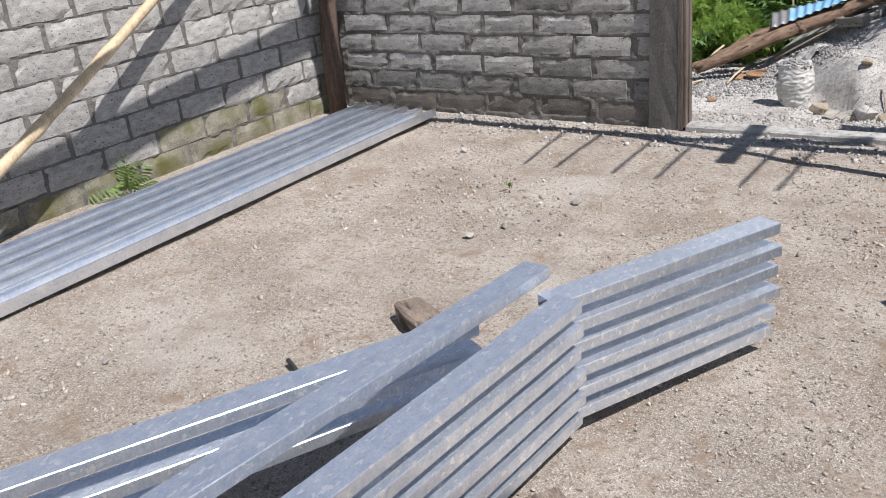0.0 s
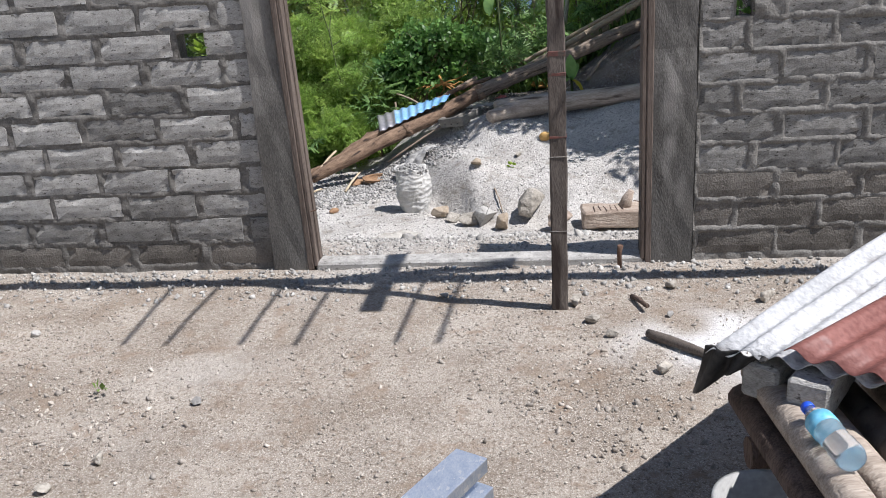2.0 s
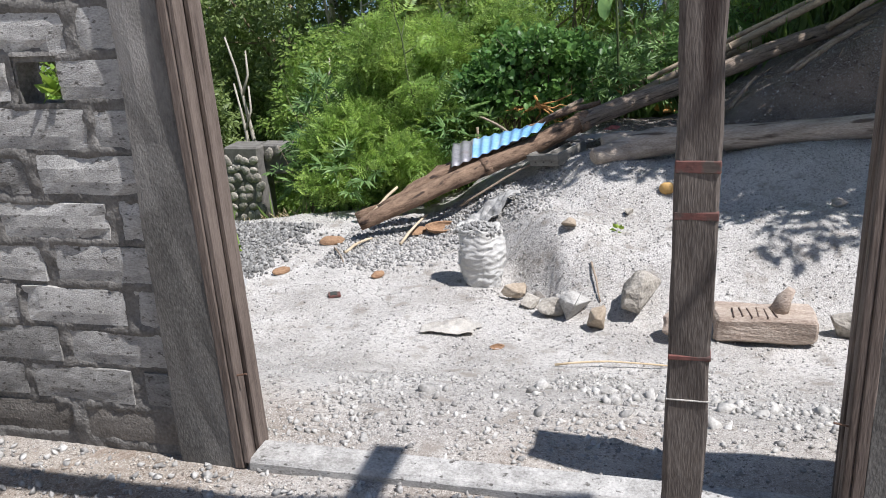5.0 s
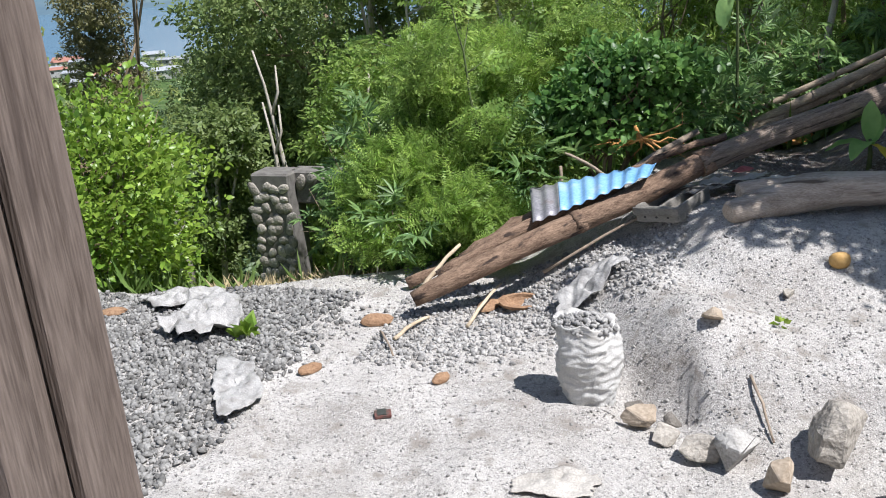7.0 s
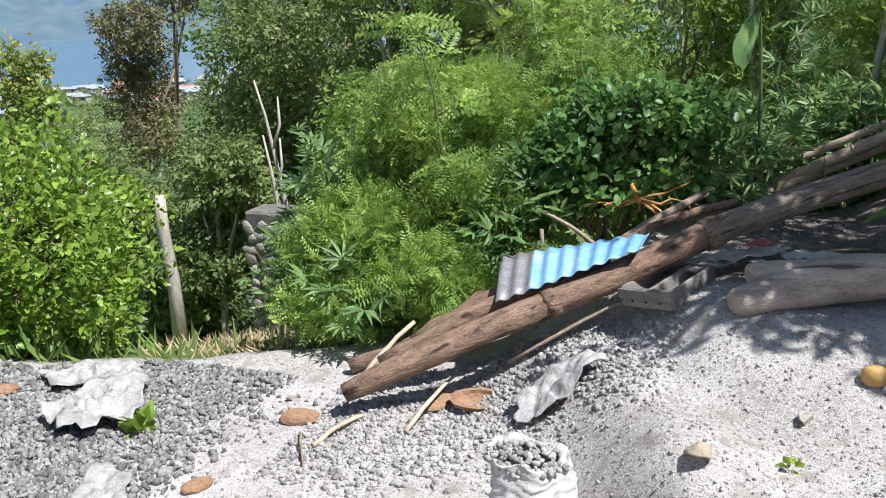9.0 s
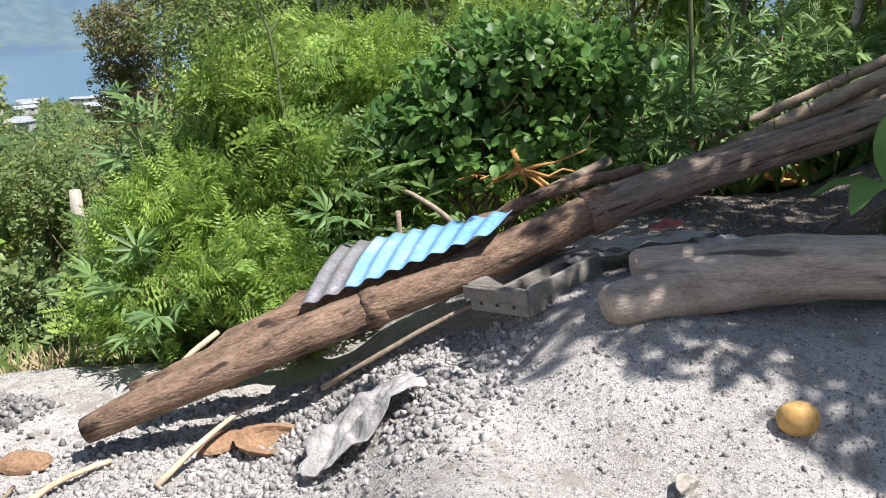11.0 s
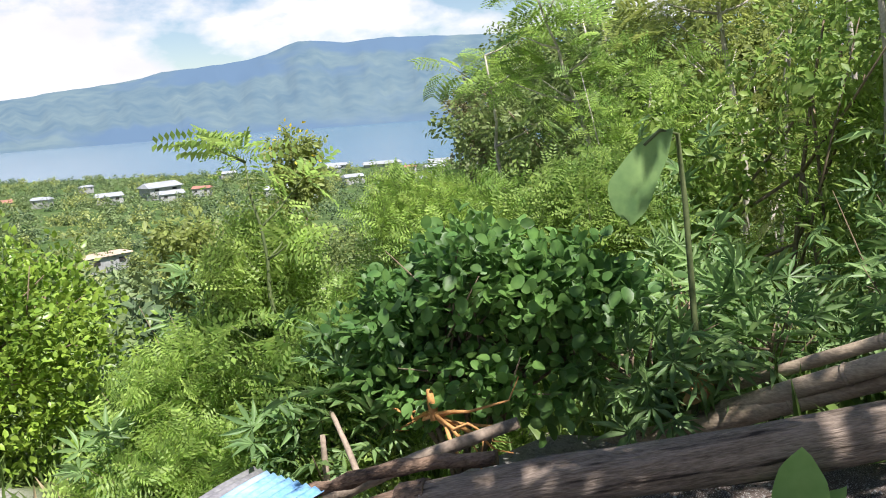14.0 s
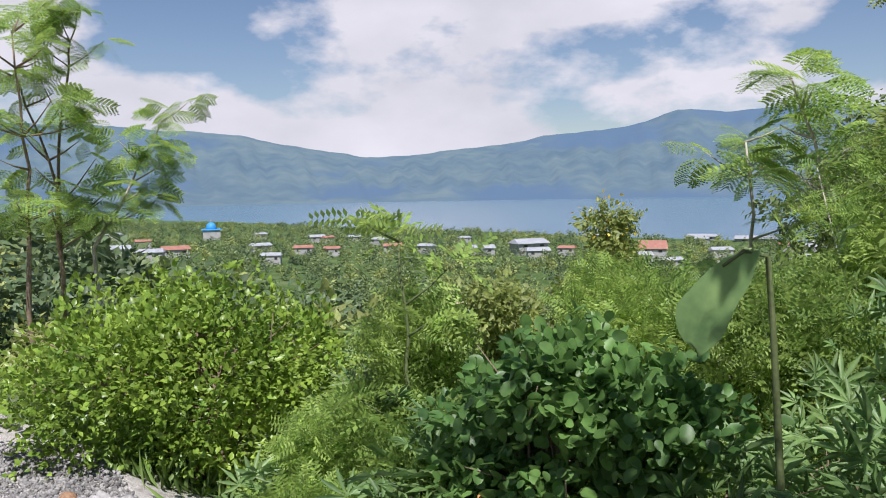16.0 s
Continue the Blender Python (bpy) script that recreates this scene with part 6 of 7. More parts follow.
def feathery_tree(label, trunk, seed, branches=14, reach=0.9, leaf_size=0.34, per=6, mat=None, stem=0.035, low=0.3, leaf="bipinnate", bark=None):
    """A thin tree with leaves in flat tufts at the ends of its branches."""
    rp, rs = random.Random(seed), np.random.RandomState(seed)
    foot = Vector((trunk[0][0], trunk[0][1], gz(trunk[0][0], trunk[0][1])))
    root = empty("feathery_tree", foot, label, "tree", "feathery trees")
    line = [Vector((0, 0, -0.1))] + [Vector(p) - foot for p in trunk]
    pts = []
    for a, b in zip(line, line[1:]):
        pts += [a.lerp(b, k / 4) + Vector((rp.uniform(-1, 1), rp.uniform(-1, 1), 0)) * 0.02 for k in range(4)]
    pts.append(line[-1])
    n = len(pts)
    tube("trunk", pts, [stem * (1 - 0.8 * i / n) for i in range(n)], bark or M_BARK, root, "", 7, 0.1, seed)
    frames = []
    for k in range(branches + 1):
        i = n - 1 if k == branches else rp.randint(int(n * low), n - 1)
        a = rp.uniform(0, 6.28)
        ln = reach * rp.uniform(0.4, 1.0) * (1.15 - 0.6 * i / n)
        out = Vector((math.cos(a), math.sin(a), 0))
        tip = pts[i] + (out * ln + Vector((0, 0, ln * rp.uniform(0.25, 0.8))) if k < branches else Vector((0, 0, 0.05)))
        mid = pts[i].lerp(tip, 0.5) + Vector((0, 0, -0.05 * ln))
        if k < branches:
            tube("branch", [pts[i], mid, tip], [stem * 0.4, stem * 0.28, stem * 0.1], bark or M_BARK, root, "", 5, 0.1, k)
        for c, m in ((tip, per), (mid, per // 3)):
            for _ in range(m):
                b = rp.uniform(0, 6.28)
                y = (Vector((math.cos(b), math.sin(b), rp.uniform(-0.7, 0.6))) + out * 0.4).normalized()
                x = y.cross(Vector((rp.uniform(-0.8, 0.8), rp.uniform(-0.8, 0.8), 1))).normalized()
                s = leaf_size * rp.uniform(0.65, 1.2)
                M = np.zeros((3, 4))
                M[:, 0], M[:, 1], M[:, 2], M[:, 3] = x * s, y * s, x.cross(y) * s, c
                frames.append(M)
    ob = new("crown", scatter_mesh("crown", LEAVES[leaf], np.array(frames), [mat or L_FERN]))
    ob.parent = root


feathery_tree("tall thin feathery tree against the lake", [(-3.23, 14.49, 0.25), (-3.5, 14.36, 1.3), (-3.65, 14.14, 2.14)], 301, 11, 0.75, 0.38, 5, stem=0.032, low=0.35)
feathery_tree("thin feathery tree on the slope", [(-4.45, 14.51, 0.31), (-4.54, 14.52, 1.15), (-4.57, 14.48, 1.75)], 302, 9, 0.65, 0.36, 5, stem=0.028)
feathery_tree("leaning feathery tree on the slope", [(-2.6, 15.4, 0.6), (-2.75, 15.3, 1.9), (-2.9, 15.2, 2.7)], 303, 12, 0.8, 0.38, 6, L_OLIVE)
feathery_tree("tall feathery tree above the hedge", [(-8.09, 8.91, 0.63), (-8.12, 8.9, 1.49), (-8.01, 8.61, 2.55)], 304, 18, 0.9, 0.30, 5, stem=0.032, bark=M_STEM, low=0.4)
feathery_tree("tall feathery tree above the hedge", [(-7.56, 8.67, 0.69), (-7.59, 8.71, 1.65), (-7.45, 8.66, 2.9)], 305, 15, 0.75, 0.29, 5, stem=0.03, bark=M_STEM, low=0.4)
feathery_tree("pale-stemmed leaning feathery tree above the hedge", [(-8.13, 9.24, 0.85), (-8.16, 9.51, 1.31), (-8.13, 9.94, 2.15)], 306, 12, 0.6, 0.28, 6, stem=0.028, low=0.5)
feathery_tree("thin feathery tree above the hedge", [(-8.22, 8.9, 1.67), (-8.14, 9.06, 2.7), (-8.06, 9.17, 3.2)], 309, 12, 0.6, 0.30, 5, stem=0.022, bark=M_STEM, low=0.5)
feathery_tree("young feathery tree with broad leaflets at the terrace rim", [(-2.70, 11.10, -0.1), (-2.85, 11.06, 0.5), (-2.95, 11.05, 1.15)], 310, 17, 0.42, 0.25, 8, L_FERN, 0.02, 0.2, "ladder", M_GREENSTEM)
tree(-27.6, 38.7, 5.3, 2.6, 318, L_BROWN, "spray", 0.36, 3600, 0.16, M_STEM, "half-dry brownish tree in the wood", 5, 0.4)
tree(-14.2, 18.6, 1.55, 0.85, 307, L_OLIVE, "spray", 0.28, 1500, 0.05, M_STEM, "bushy tree with yellow flowers", 8, 0.15, ("plain", 0.10, L_YELLOW, 70))
tree(-15.5, 17.2, -0.2, 1.1, 308, L_OLIVE, "spray", 0.34, 800, 0.05, M_STEM, "bushy tree on the slope", 3, 0.3)
# dark dense trees
tree(-9.6, 22.6, 3.4, 2.3, 311, L_SHADE, "spray", 0.27, 4600, 0.13, M_STEM, "tall dark tree with dense foliage", 6, 0.25)
tree(-12.0, 24.5, 3.3, 2.3, 312, L_SHADE, "spray", 0.27, 5200, 0.13, M_STEM, "tall dark dense tree", 6, 0.2)
tree(-7.2, 21.0, 3.2, 2.0, 313, L_SHADE, "spray", 0.26, 4600, 0.12, M_BARK, "tall dark dense tree", 6, 0.15)
tree(-5.2, 19.5, 3.6, 2.0, 314, L_OLIVE, "spray", 0.26, 4600, 0.12, M_BARK, "tall dense tree in the wood", 6, 0.12)
tree(-9.2, 17.0, -0.3, 1.3, 315, L_SHADE, "spray", 0.22, 2800, 0.07, M_BARK, "dark tree on the slope", 4, 0.15)
tree(-11.5, 17.8, -0.9, 1.4, 316, L_SHADE, "spray", 0.22, 2800, 0.07, M_STEM, "dark tree on the slope", 4, 0.15)
tree(-6.2, 16.8, 0.6, 1.2, 317, L_FOREST, "spray", 0.20, 2600, 0.06, M_BARK, "leafy tree on the slope", 4, 0.1)
# the near wood to the right
k = 0
for x, y, top, rad, m in ((-3.0, 14.4, 1.9, 0.9, L_FERN), (-1.9, 14.2, 2.2, 0.9, L_FOREST), (-0.9, 14.3, 2.6, 0.9, L_FOREST), (0.2, 14.2, 2.8, 1.0, L_FERN), (1.2, 14.0, 3.0, 1.0, L_FOREST),
                          (-2.4, 15.8, 3.0, 1.1, L_FOREST), (-1.2, 16.0, 3.4, 1.1, L_OLIVE), (0.1, 15.9, 3.8, 1.2, L_FOREST), (1.5, 15.6, 4.0, 1.2, L_OLIVE), (2.6, 14.4, 4.0, 1.2, L_FOREST),
                          (-3.6, 17.6, 3.6, 1.4, L_OLIVE), (-1.8, 18.2, 4.6, 1.5, L_FOREST), (0.2, 18.4, 5.2, 1.5, L_FOREST), (2.2, 17.6, 5.4, 1.5, L_OLIVE), (3.6, 16.0, 5.4, 1.4, L_FOREST), (4.2, 13.4, 4.8, 1.3, L_FOREST)):
    k += 1
    tree(x, y, top, rad, 340 + k, m, ("reed", "fine", "spray")[k % 3], (0.17, 0.14, 0.15)[k % 3], (1100, 1300, 1500)[k % 3], 0.03, M_BARK if k % 2 else M_STEM, "slender forest tree in the wood", 5, 0.12)
# trees uphill, out of view, added to shade the bank and the heap's crest
def shade_tree(x, y, lobes, seed, dense=430):
    z0 = gz(x, y)
    plant("tree", "unseen leafy tree added to shade the bank", "tree", (x, y, z0), [((a, b, c), (r, r, r * 0.5), int(dense * r)) for a, b, c, r in lobes], "spray", 0.26, L_FOREST, seed, 0.09, M_STEM, 1, 10, shell=0.1, spread=0.9, group="forest trees")


shade_tree(3.3, 10.7, ((2.3, 10.6, 3.3, 0.8), (1.4, 10.3, 3.1, 0.75), (0.6, 10.7, 3.2, 0.75), (1.4, 11.2, 3.3, 0.8), (2.6, 11.6, 3.7, 0.85), (2.3, 12.3, 3.9, 0.8), (3.3, 11.6, 4.0, 0.8), (0.78, 9.72, 3.05, 0.48)), 371, 150)
shade_tree(3.6, 9.0, ((2.8, 9.1, 3.2, 0.75), (2.0, 9.35, 3.1, 0.62), (1.3, 9.8, 3.0, 0.55), (2.4, 9.9, 3.3, 0.8), (3.2, 9.9, 3.6, 0.8)), 372)

shade_tree(4.4, 11.6, ((3.0, 11.0, 3.5, 0.8), (2.7, 11.8, 3.7, 0.8), (3.6, 11.7, 4.0, 0.9), (2.3, 12.6, 3.9, 0.8), (3.2, 12.7, 4.3, 0.9), (3.7, 10.8, 3.9, 0.8)), 373, 520)


def thin_trunks():
    rs = random.Random(8)
    for i in range(16):
        x, y = rs.uniform(-2.6, 2.2), rs.uniform(13.4, 16.5)
        z0 = gz(x, y)
        lean = Vector((rs.uniform(-0.5, 0.5), rs.uniform(-0.3, 0.3), rs.uniform(3.0, 4.6)))
        pts = [Vector((x, y, z0 - 0.05)) + lean * (j / 6) + Vector((rs.uniform(-1, 1), rs.uniform(-1, 1), 0)) * 0.04 for j in range(7)]
        tagged(tube("sapling_trunk", pts, [0.036 * (1 - 0.09 * j) for j in range(7)], M_BARK, None, "", 7, 0.08, i), "bare pale sapling trunk in the wood", "trunk", "pale trunks in the wood")


thin_trunks()
# stumps on the slope
stub = tube("tree_stump", [(-8.66, 15.29, gz(-8.66, 15.29) - 0.1), (-8.64, 15.3, -2.2), (-8.68, 15.28, -1.5), (-8.66, 15.29, -1.0)], [0.11, 0.085, 0.09, 0.07], M_BARK, None, "", 9, 0.22, 2)
tagged(stub, "pale broken tree trunk on the slope", "stump")
for i, (a, b) in enumerate((((-7.35, 16.5), (-7.8, 16.6, 0.42)), ((-7.6, 16.4), (-7.68, 16.5, -0.35)))):
    pts = line_points((a[0], a[1], gz(a[0], a[1]) - 0.1), b, 9, 0.15, i, (1, 0, 0))
    trunk = empty("bare_trunk", pts[0], "bare white leaning trunk on the slope", "trunk")
    tube("trunk", [p - pts[0] for p in pts], [0.07 * (1 - 0.10 * j) for j in range(9)], M_BARK, trunk, "", 8, 0.1, i)
    tube("branch", [pts[6] - pts[0], pts[6] - pts[0] + Vector((0.12, 0.05, 0.35)), pts[6] - pts[0] + Vector((0.1, 0.1, 0.75))], [0.03, 0.022, 0.012], M_BARK, trunk, "", 6, 0.1, i)


def retaining_wall():
    root = empty("stone_wall", (-7.2, 15.6, gz(-7.2, 15.6)), "rough stone retaining wall of a plot below", "wall")
    rs = random.Random(5)
    z0 = gz(-7.2, 15.6)
    H = -1.3 - z0
    part("core", box_bm(0.62, 0.5, H + 0.3, 0.03, (0.0, 0.2, H / 2 - 0.1)), M_MORTAR, root)
    part("core", box_bm(2.0, 0.35, 0.5, 0.03, (1.2, 0.35, H - 0.2)), M_MORTAR, root)
    part("slab", box_bm(1.9, 1.2, 0.14, 0.02, (1.1, 1.9, H + 0.35)), M_BLOCK_L, root, "pale concrete slab")
    shapes = [stone_mesh("wall_stone", 60 + q, M_ROCK, 0.75, 0.2, 2) for q in range(4)]
    for j in range(int(H / 0.16)):
        for i in range(4):
            ob = new("wall_stone", shapes[rs.randrange(4)])
            s = rs.uniform(0.085, 0.11)
            ob.matrix_world = pose(-7.2 - 0.24 + i * 0.16 + rs.uniform(-0.05, 0.05), 15.6 - 0.05, z0 + 0.08 + j * 0.16 + rs.uniform(-0.04, 0.04), 90, rs.uniform(0, 360), 0) @ Matrix.Diagonal((s * rs.uniform(0.8, 1.2), s * rs.uniform(0.7, 1.1), s * 0.42, 1))
            ob.parent = root
            ob.matrix_parent_inverse = Matrix.Translation(root.location).inverted()
    for i in range(10):
        ob = new("wall_stone", shapes[rs.randrange(4)])
        ob.matrix_world = pose(-6.8 + i * 0.19, 15.75, z0 + H - 0.1 + rs.uniform(-0.08, 0.08), 90, rs.uniform(0, 360), 0) @ Matrix.Diagonal((rs.uniform(0.08, 0.12), rs.uniform(0.06, 0.1), 0.045, 1))
        ob.parent = root
        ob.matrix_parent_inverse = Matrix.Translation(root.location).inverted()


retaining_wall()


def blades(name, label, n, area, size, mat, seed, weight=None, category="grass"):
    rs = np.random.RandomState(seed)
    (x0, x1), (y0, y1) = area
    x, y = rs.uniform(x0, x1, n), rs.uniform(y0, y1, n)
    if weight is not None:
        ok = rs.rand(n) < weight(x, y)
        x, y = x[ok], y[ok]
    n = len(x)
    a = rs.uniform(0, 6.28, n)
    t = rs.uniform(0.2, 1.1, n)
    yv = np.stack([np.cos(a) * np.sin(t), np.sin(a) * np.sin(t), np.cos(t)], 1)
    xv = np.stack([-np.sin(a), np.cos(a), 0 * a], 1)
    zv = np.cross(xv, yv)
    s = size * rs.uniform(0.5, 1.3, n)
    f = np.empty((n, 3, 4))
    f[:, :, 0], f[:, :, 1], f[:, :, 2] = xv * s[:, None], yv * s[:, None], zv * s[:, None]
    f[:, 0, 3], f[:, 1, 3], f[:, 2, 3] = x, y, ground_z(x, y) - 0.01
    return tagged(new(name, scatter_mesh(name, LEAVES["blade"], f, [mat])), label, category, kind="stuff")


blades("grass", "tufts of green grass along the terrace rim", 5200, ((-7.5, -2.0), (8.5, 11.6)), 0.26, L_GRASS, 1, lambda x, y: np.where(edge_distance(x, y) > 0.05, smooth(1.8, 0.2, edge_distance(x, y)), 0) * np.where((x > -5.1) & (x < -3.0), 0.03, 0.7))
blades("dry_grass", "flattened dry grass on the slope", 5200, ((-9, -3.0), (10.2, 17.0)), 0.15, L_STRAW, 2, lambda x, y: smooth(1.6, 0.2, np.abs((x + 5.4) * 0.83 + (y - 13.2) * 0.56)) * (edge_distance(x, y) > 0.2))
blades("undergrowth", "tall green undergrowth in the wood", 9000, ((-4.5, 3.0), (11.9, 16.5)), 0.5, L_GRASS, 3, lambda x, y: smooth(11.7, 12.6, y - 0.3 * np.clip(-1.5 - x, 0, 3)))


def fern_tuft(x, y, z, s, n, mat, label, name="weed", leaf="frond"):
    rs = np.random.RandomState(int(abs(x * 100) + abs(y * 10)))
    fr = crown_frames(rs, [((0, 0, 0.02), (0.02, 0.02, 0.02), n)], s, 0.9, 0.2, 0.6)
    ob = new(name, scatter_mesh(name, LEAVES[leaf], fr, [mat]))
    ob.location = (x, y, z)
    return tagged(ob, label, "weed", kind="stuff")


fern_tuft(-4.28, 3.02, 0.01, 0.2, 10, L_GRASS, "green fern tuft at the wall's foot", "fern", "airy")
fern_tuft(-2.16, 3.85, 0.0, 0.035, 7, L_GRASS, "tiny green weed in the dirt", "weed", "plain")
fern_tuft(-3.8, 9.06, gz(-3.8, 9.06), 0.12, 22, L_LIME, "small green weed among pebbles", "weed", "plain")
fern_tuft(-2.15, 5.36, 1.15, 0.07, 14, L_LIME, "green weed growing in a gap of the wall", "weed", "plain")
fern_tuft(-0.72, 9.0, gz(-0.72, 9.0), 0.05, 9, L_LIME, "tiny weed on the gravel heap", "weed", "plain")
fern_tuft(0.565, 5.40, 1.205, 0.07, 10, L_DARK, "dark weed in a gap of the wall", "weed", "plain")


# ---------------------------------------------------------------- the slope below, the town by the lake
def hillside_trees():
    rs = np.random.RandomState(14)
    frames, tints = [], []

    def belt(n, d0, d1, rad, leaves, leaf_size, power=1.0):
        az = np.radians(rs.uniform(28, 118, n))
        d = d0 + (d1 - d0) * rs.rand(n) ** power
        x, y = 1.3 - np.sin(az) * d, 9.8 + np.cos(az) * d
        z = ground_z(x, y)
        for xx, yy, zz, q in zip(x, y, z, rs.uniform(0.6, 1.3, n)):
            if zz < LAKE_Z + 0.6:
                continue
            r = rad * q
            frames.append(crown_frames(rs, [((xx, yy, zz + r * 0.9), (r, r, r * 0.9), leaves)], leaf_size * q, 0.2, 0.6, 0.9))
            tints.append(np.full(leaves, rs.choice(3, p=(0.5, 0.28, 0.22))))

    belt(150, 13, 30, 0.8, 120, 0.42)
    belt(420, 28, 90, 1.7, 85, 0.95, 1.3)
    belt(1000, 80, 300, 2.5, 55, 1.6, 1.2)
    belt(4200, 260, 1300, 2.6, 18, 2.8, 0.85)
    me = scatter_mesh("hillside_trees", LEAVES["spray"], np.concatenate(frames), [L_HILL, L_HILLDARK, L_HILLPALE], np.concatenate(tints))
    tagged(new("hillside_trees", me), "green trees covering the hillside down to the lake", "trees", kind="stuff")


# the main hillside green is paler and bluer: distance haze put into its colour
L_HILL = leaf_mat("hazed_hillside_leaf", (0.10, 0.16, 0.055), (0.22, 0.28, 0.11), 0.2)
L_HILLDARK = leaf_mat("dark_hillside_leaf", (0.06, 0.11, 0.05), (0.14, 0.20, 0.09), 0.2)
L_HILLPALE = leaf_mat("pale_hillside_leaf", (0.19, 0.24, 0.07), (0.36, 0.40, 0.13), 0.3)
hillside_trees()

M_WHITEWALL = surface("white_house_wall", (0.30, 0.30, 0.30), (0.46, 0.46, 0.45), 0.3, 2, 0.8, 0.0, 1)
M_REDROOF = surface("red_roof", (0.26, 0.12, 0.09), (0.40, 0.20, 0.15), 0.4, 2, 0.8, 0.0, 1)
M_ZINCROOF = surface("pale_metal_roof", (0.24, 0.26, 0.28), (0.42, 0.44, 0.46), 0.4, 2, 0.5, 0.0, 1)
M_BLUEROOF = surface("blue_dome_paint", (0.03, 0.22, 0.52), (0.06, 0.34, 0.66), 0.4, 2, 0.5, 0.0, 1)
M_EARTH = surface("bare_pink_earth", (0.42, 0.30, 0.22), (0.60, 0.47, 0.37), 0.2, 2, 0.95, 0.0, 1)


def place(az, dist):
    a = radians(az)
    x, y = 1.33 - math.sin(a) * dist, 9.87 + math.cos(a) * dist
    return x, y, max(gz(x, y), LAKE_Z + 0.3)


def house(az, dist, el, w, h, roof, label, turn=0, ridge=0.5):
    """A far house: walls, a gabled roof, a door and windows; it stands so high that its eaves show over the trees."""
    x, y, z = place(az, dist)
    slope = math.tan(radians(el))
    for near in range(240, 1250, 10):
        x, y, z = place(az, near)
        if 1.44 + near * slope < z + h + 2.0 or gz(x, y) < LAKE_Z + 0.6:
            break
    base = z
    top = z + h + 1.0
    root = empty("house", (x, y, base), label, "house", "houses by the lake")
    root.rotation_euler = (0, 0, radians(az + turn))
    H = max(h, top - base)
    wall = part("wall", box_bm(w, w * 0.6, H, 0, (0, 0, H / 2)), M_WHITEWALL, root)
    e, rr = w * 0.56, H + w * 0.6 * ridge * 0.45
    v = [(-e, -w * 0.36, H), (e, -w * 0.36, H), (e, w * 0.36, H), (-e, w * 0.36, H), (-e * 0.9, 0, rr), (e * 0.9, 0, rr)]
    mesh_object("roof", v, [(0, 1, 5, 4), (2, 3, 4, 5), (1, 2, 5), (3, 0, 4), (3, 2, 1, 0)], roof, root)
    for i in (-1, 1):
        part("window", box_bm(w * 0.14, 0.1, 1.3, 0, (i * w * 0.28, -w * 0.3 - 0.06, H - 1.6)), M_BLACKTIN, wall, "dark window")


house(89.1, 830, -3.75, 16, 4, M_REDROOF, "white house with a red roof by the lake", 10)
house(90.6, 800, -3.9, 14, 4, M_ZINCROOF, "white low house by the lake", -10)
house(83.7, 820, -3.75, 13, 4, M_ZINCROOF, "white house with a pale roof by the lake", 20)
house(80.9, 760, -3.95, 12, 3.5, M_REDROOF, "small house with an orange-red roof", -5)
house(68.9, 690, -4.25, 15, 4, M_ZINCROOF, "low white building among trees", 5)
house(65.8, 780, -3.9, 22, 7, M_ZINCROOF, "large grey-roofed house among trees", 30)
house(57.7, 650, -4.35, 17, 5, M_REDROOF, "house with a steep red roof", 0, 1.1)
house(92.5, 860, -3.6, 16, 4, M_ZINCROOF, "white house by the lake", 0)
house(77.5, 900, -3.3, 11, 3, M_ZINCROOF, "small white house by the lake", 15)
house(61.5, 880, -3.5, 14, 4, M_ZINCROOF, "white house near the shore", 15)
house(54.6, 1000, -3.35, 26, 3, M_ZINCROOF, "long white harbour shed on the shore", 0, 0.3)
house(51.4, 950, -3.65, 34, 3, M_ZINCROOF, "long white harbour building on the shore", 5, 0.25)
house(47.5, 930, -3.6, 22, 3, M_ZINCROOF, "long white harbour building on the shore", 5, 0.25)
house(43.5, 900, -3.5, 18, 3, M_ZINCROOF, "white building near the shore", 5, 0.3)
house(41.0, 860, -3.7, 22, 5, M_REDROOF, "house with a red roof near the shore", -8)
house(38.5, 830, -3.9, 20, 5, M_ZINCROOF, "white house near the shore", 12)
house(36.0, 900, -3.6, 18, 4, M_ZINCROOF, "white building near the shore", 0)
rh = random.Random(61)
for i in range(46):
    az, dist = rh.uniform(34, 95) if i % 2 else rh.uniform(34, 50), rh.uniform(460, 800)
    x, y, z = place(az, dist)
    house(az, dist, math.degrees(math.atan((z + 5.5 - 1.44) / dist)), rh.uniform(9, 14), 4, rh.choice((M_ZINCROOF, M_ZINCROOF, M_ZINCROOF, M_ZINCROOF, M_REDROOF)), "small far house among the town's trees", rh.uniform(-40, 40))
house(69.9, 285, -7.75, 13, 3.5, M_EARTH, "roofless pale building on bare pink earth", 25, 0.1)


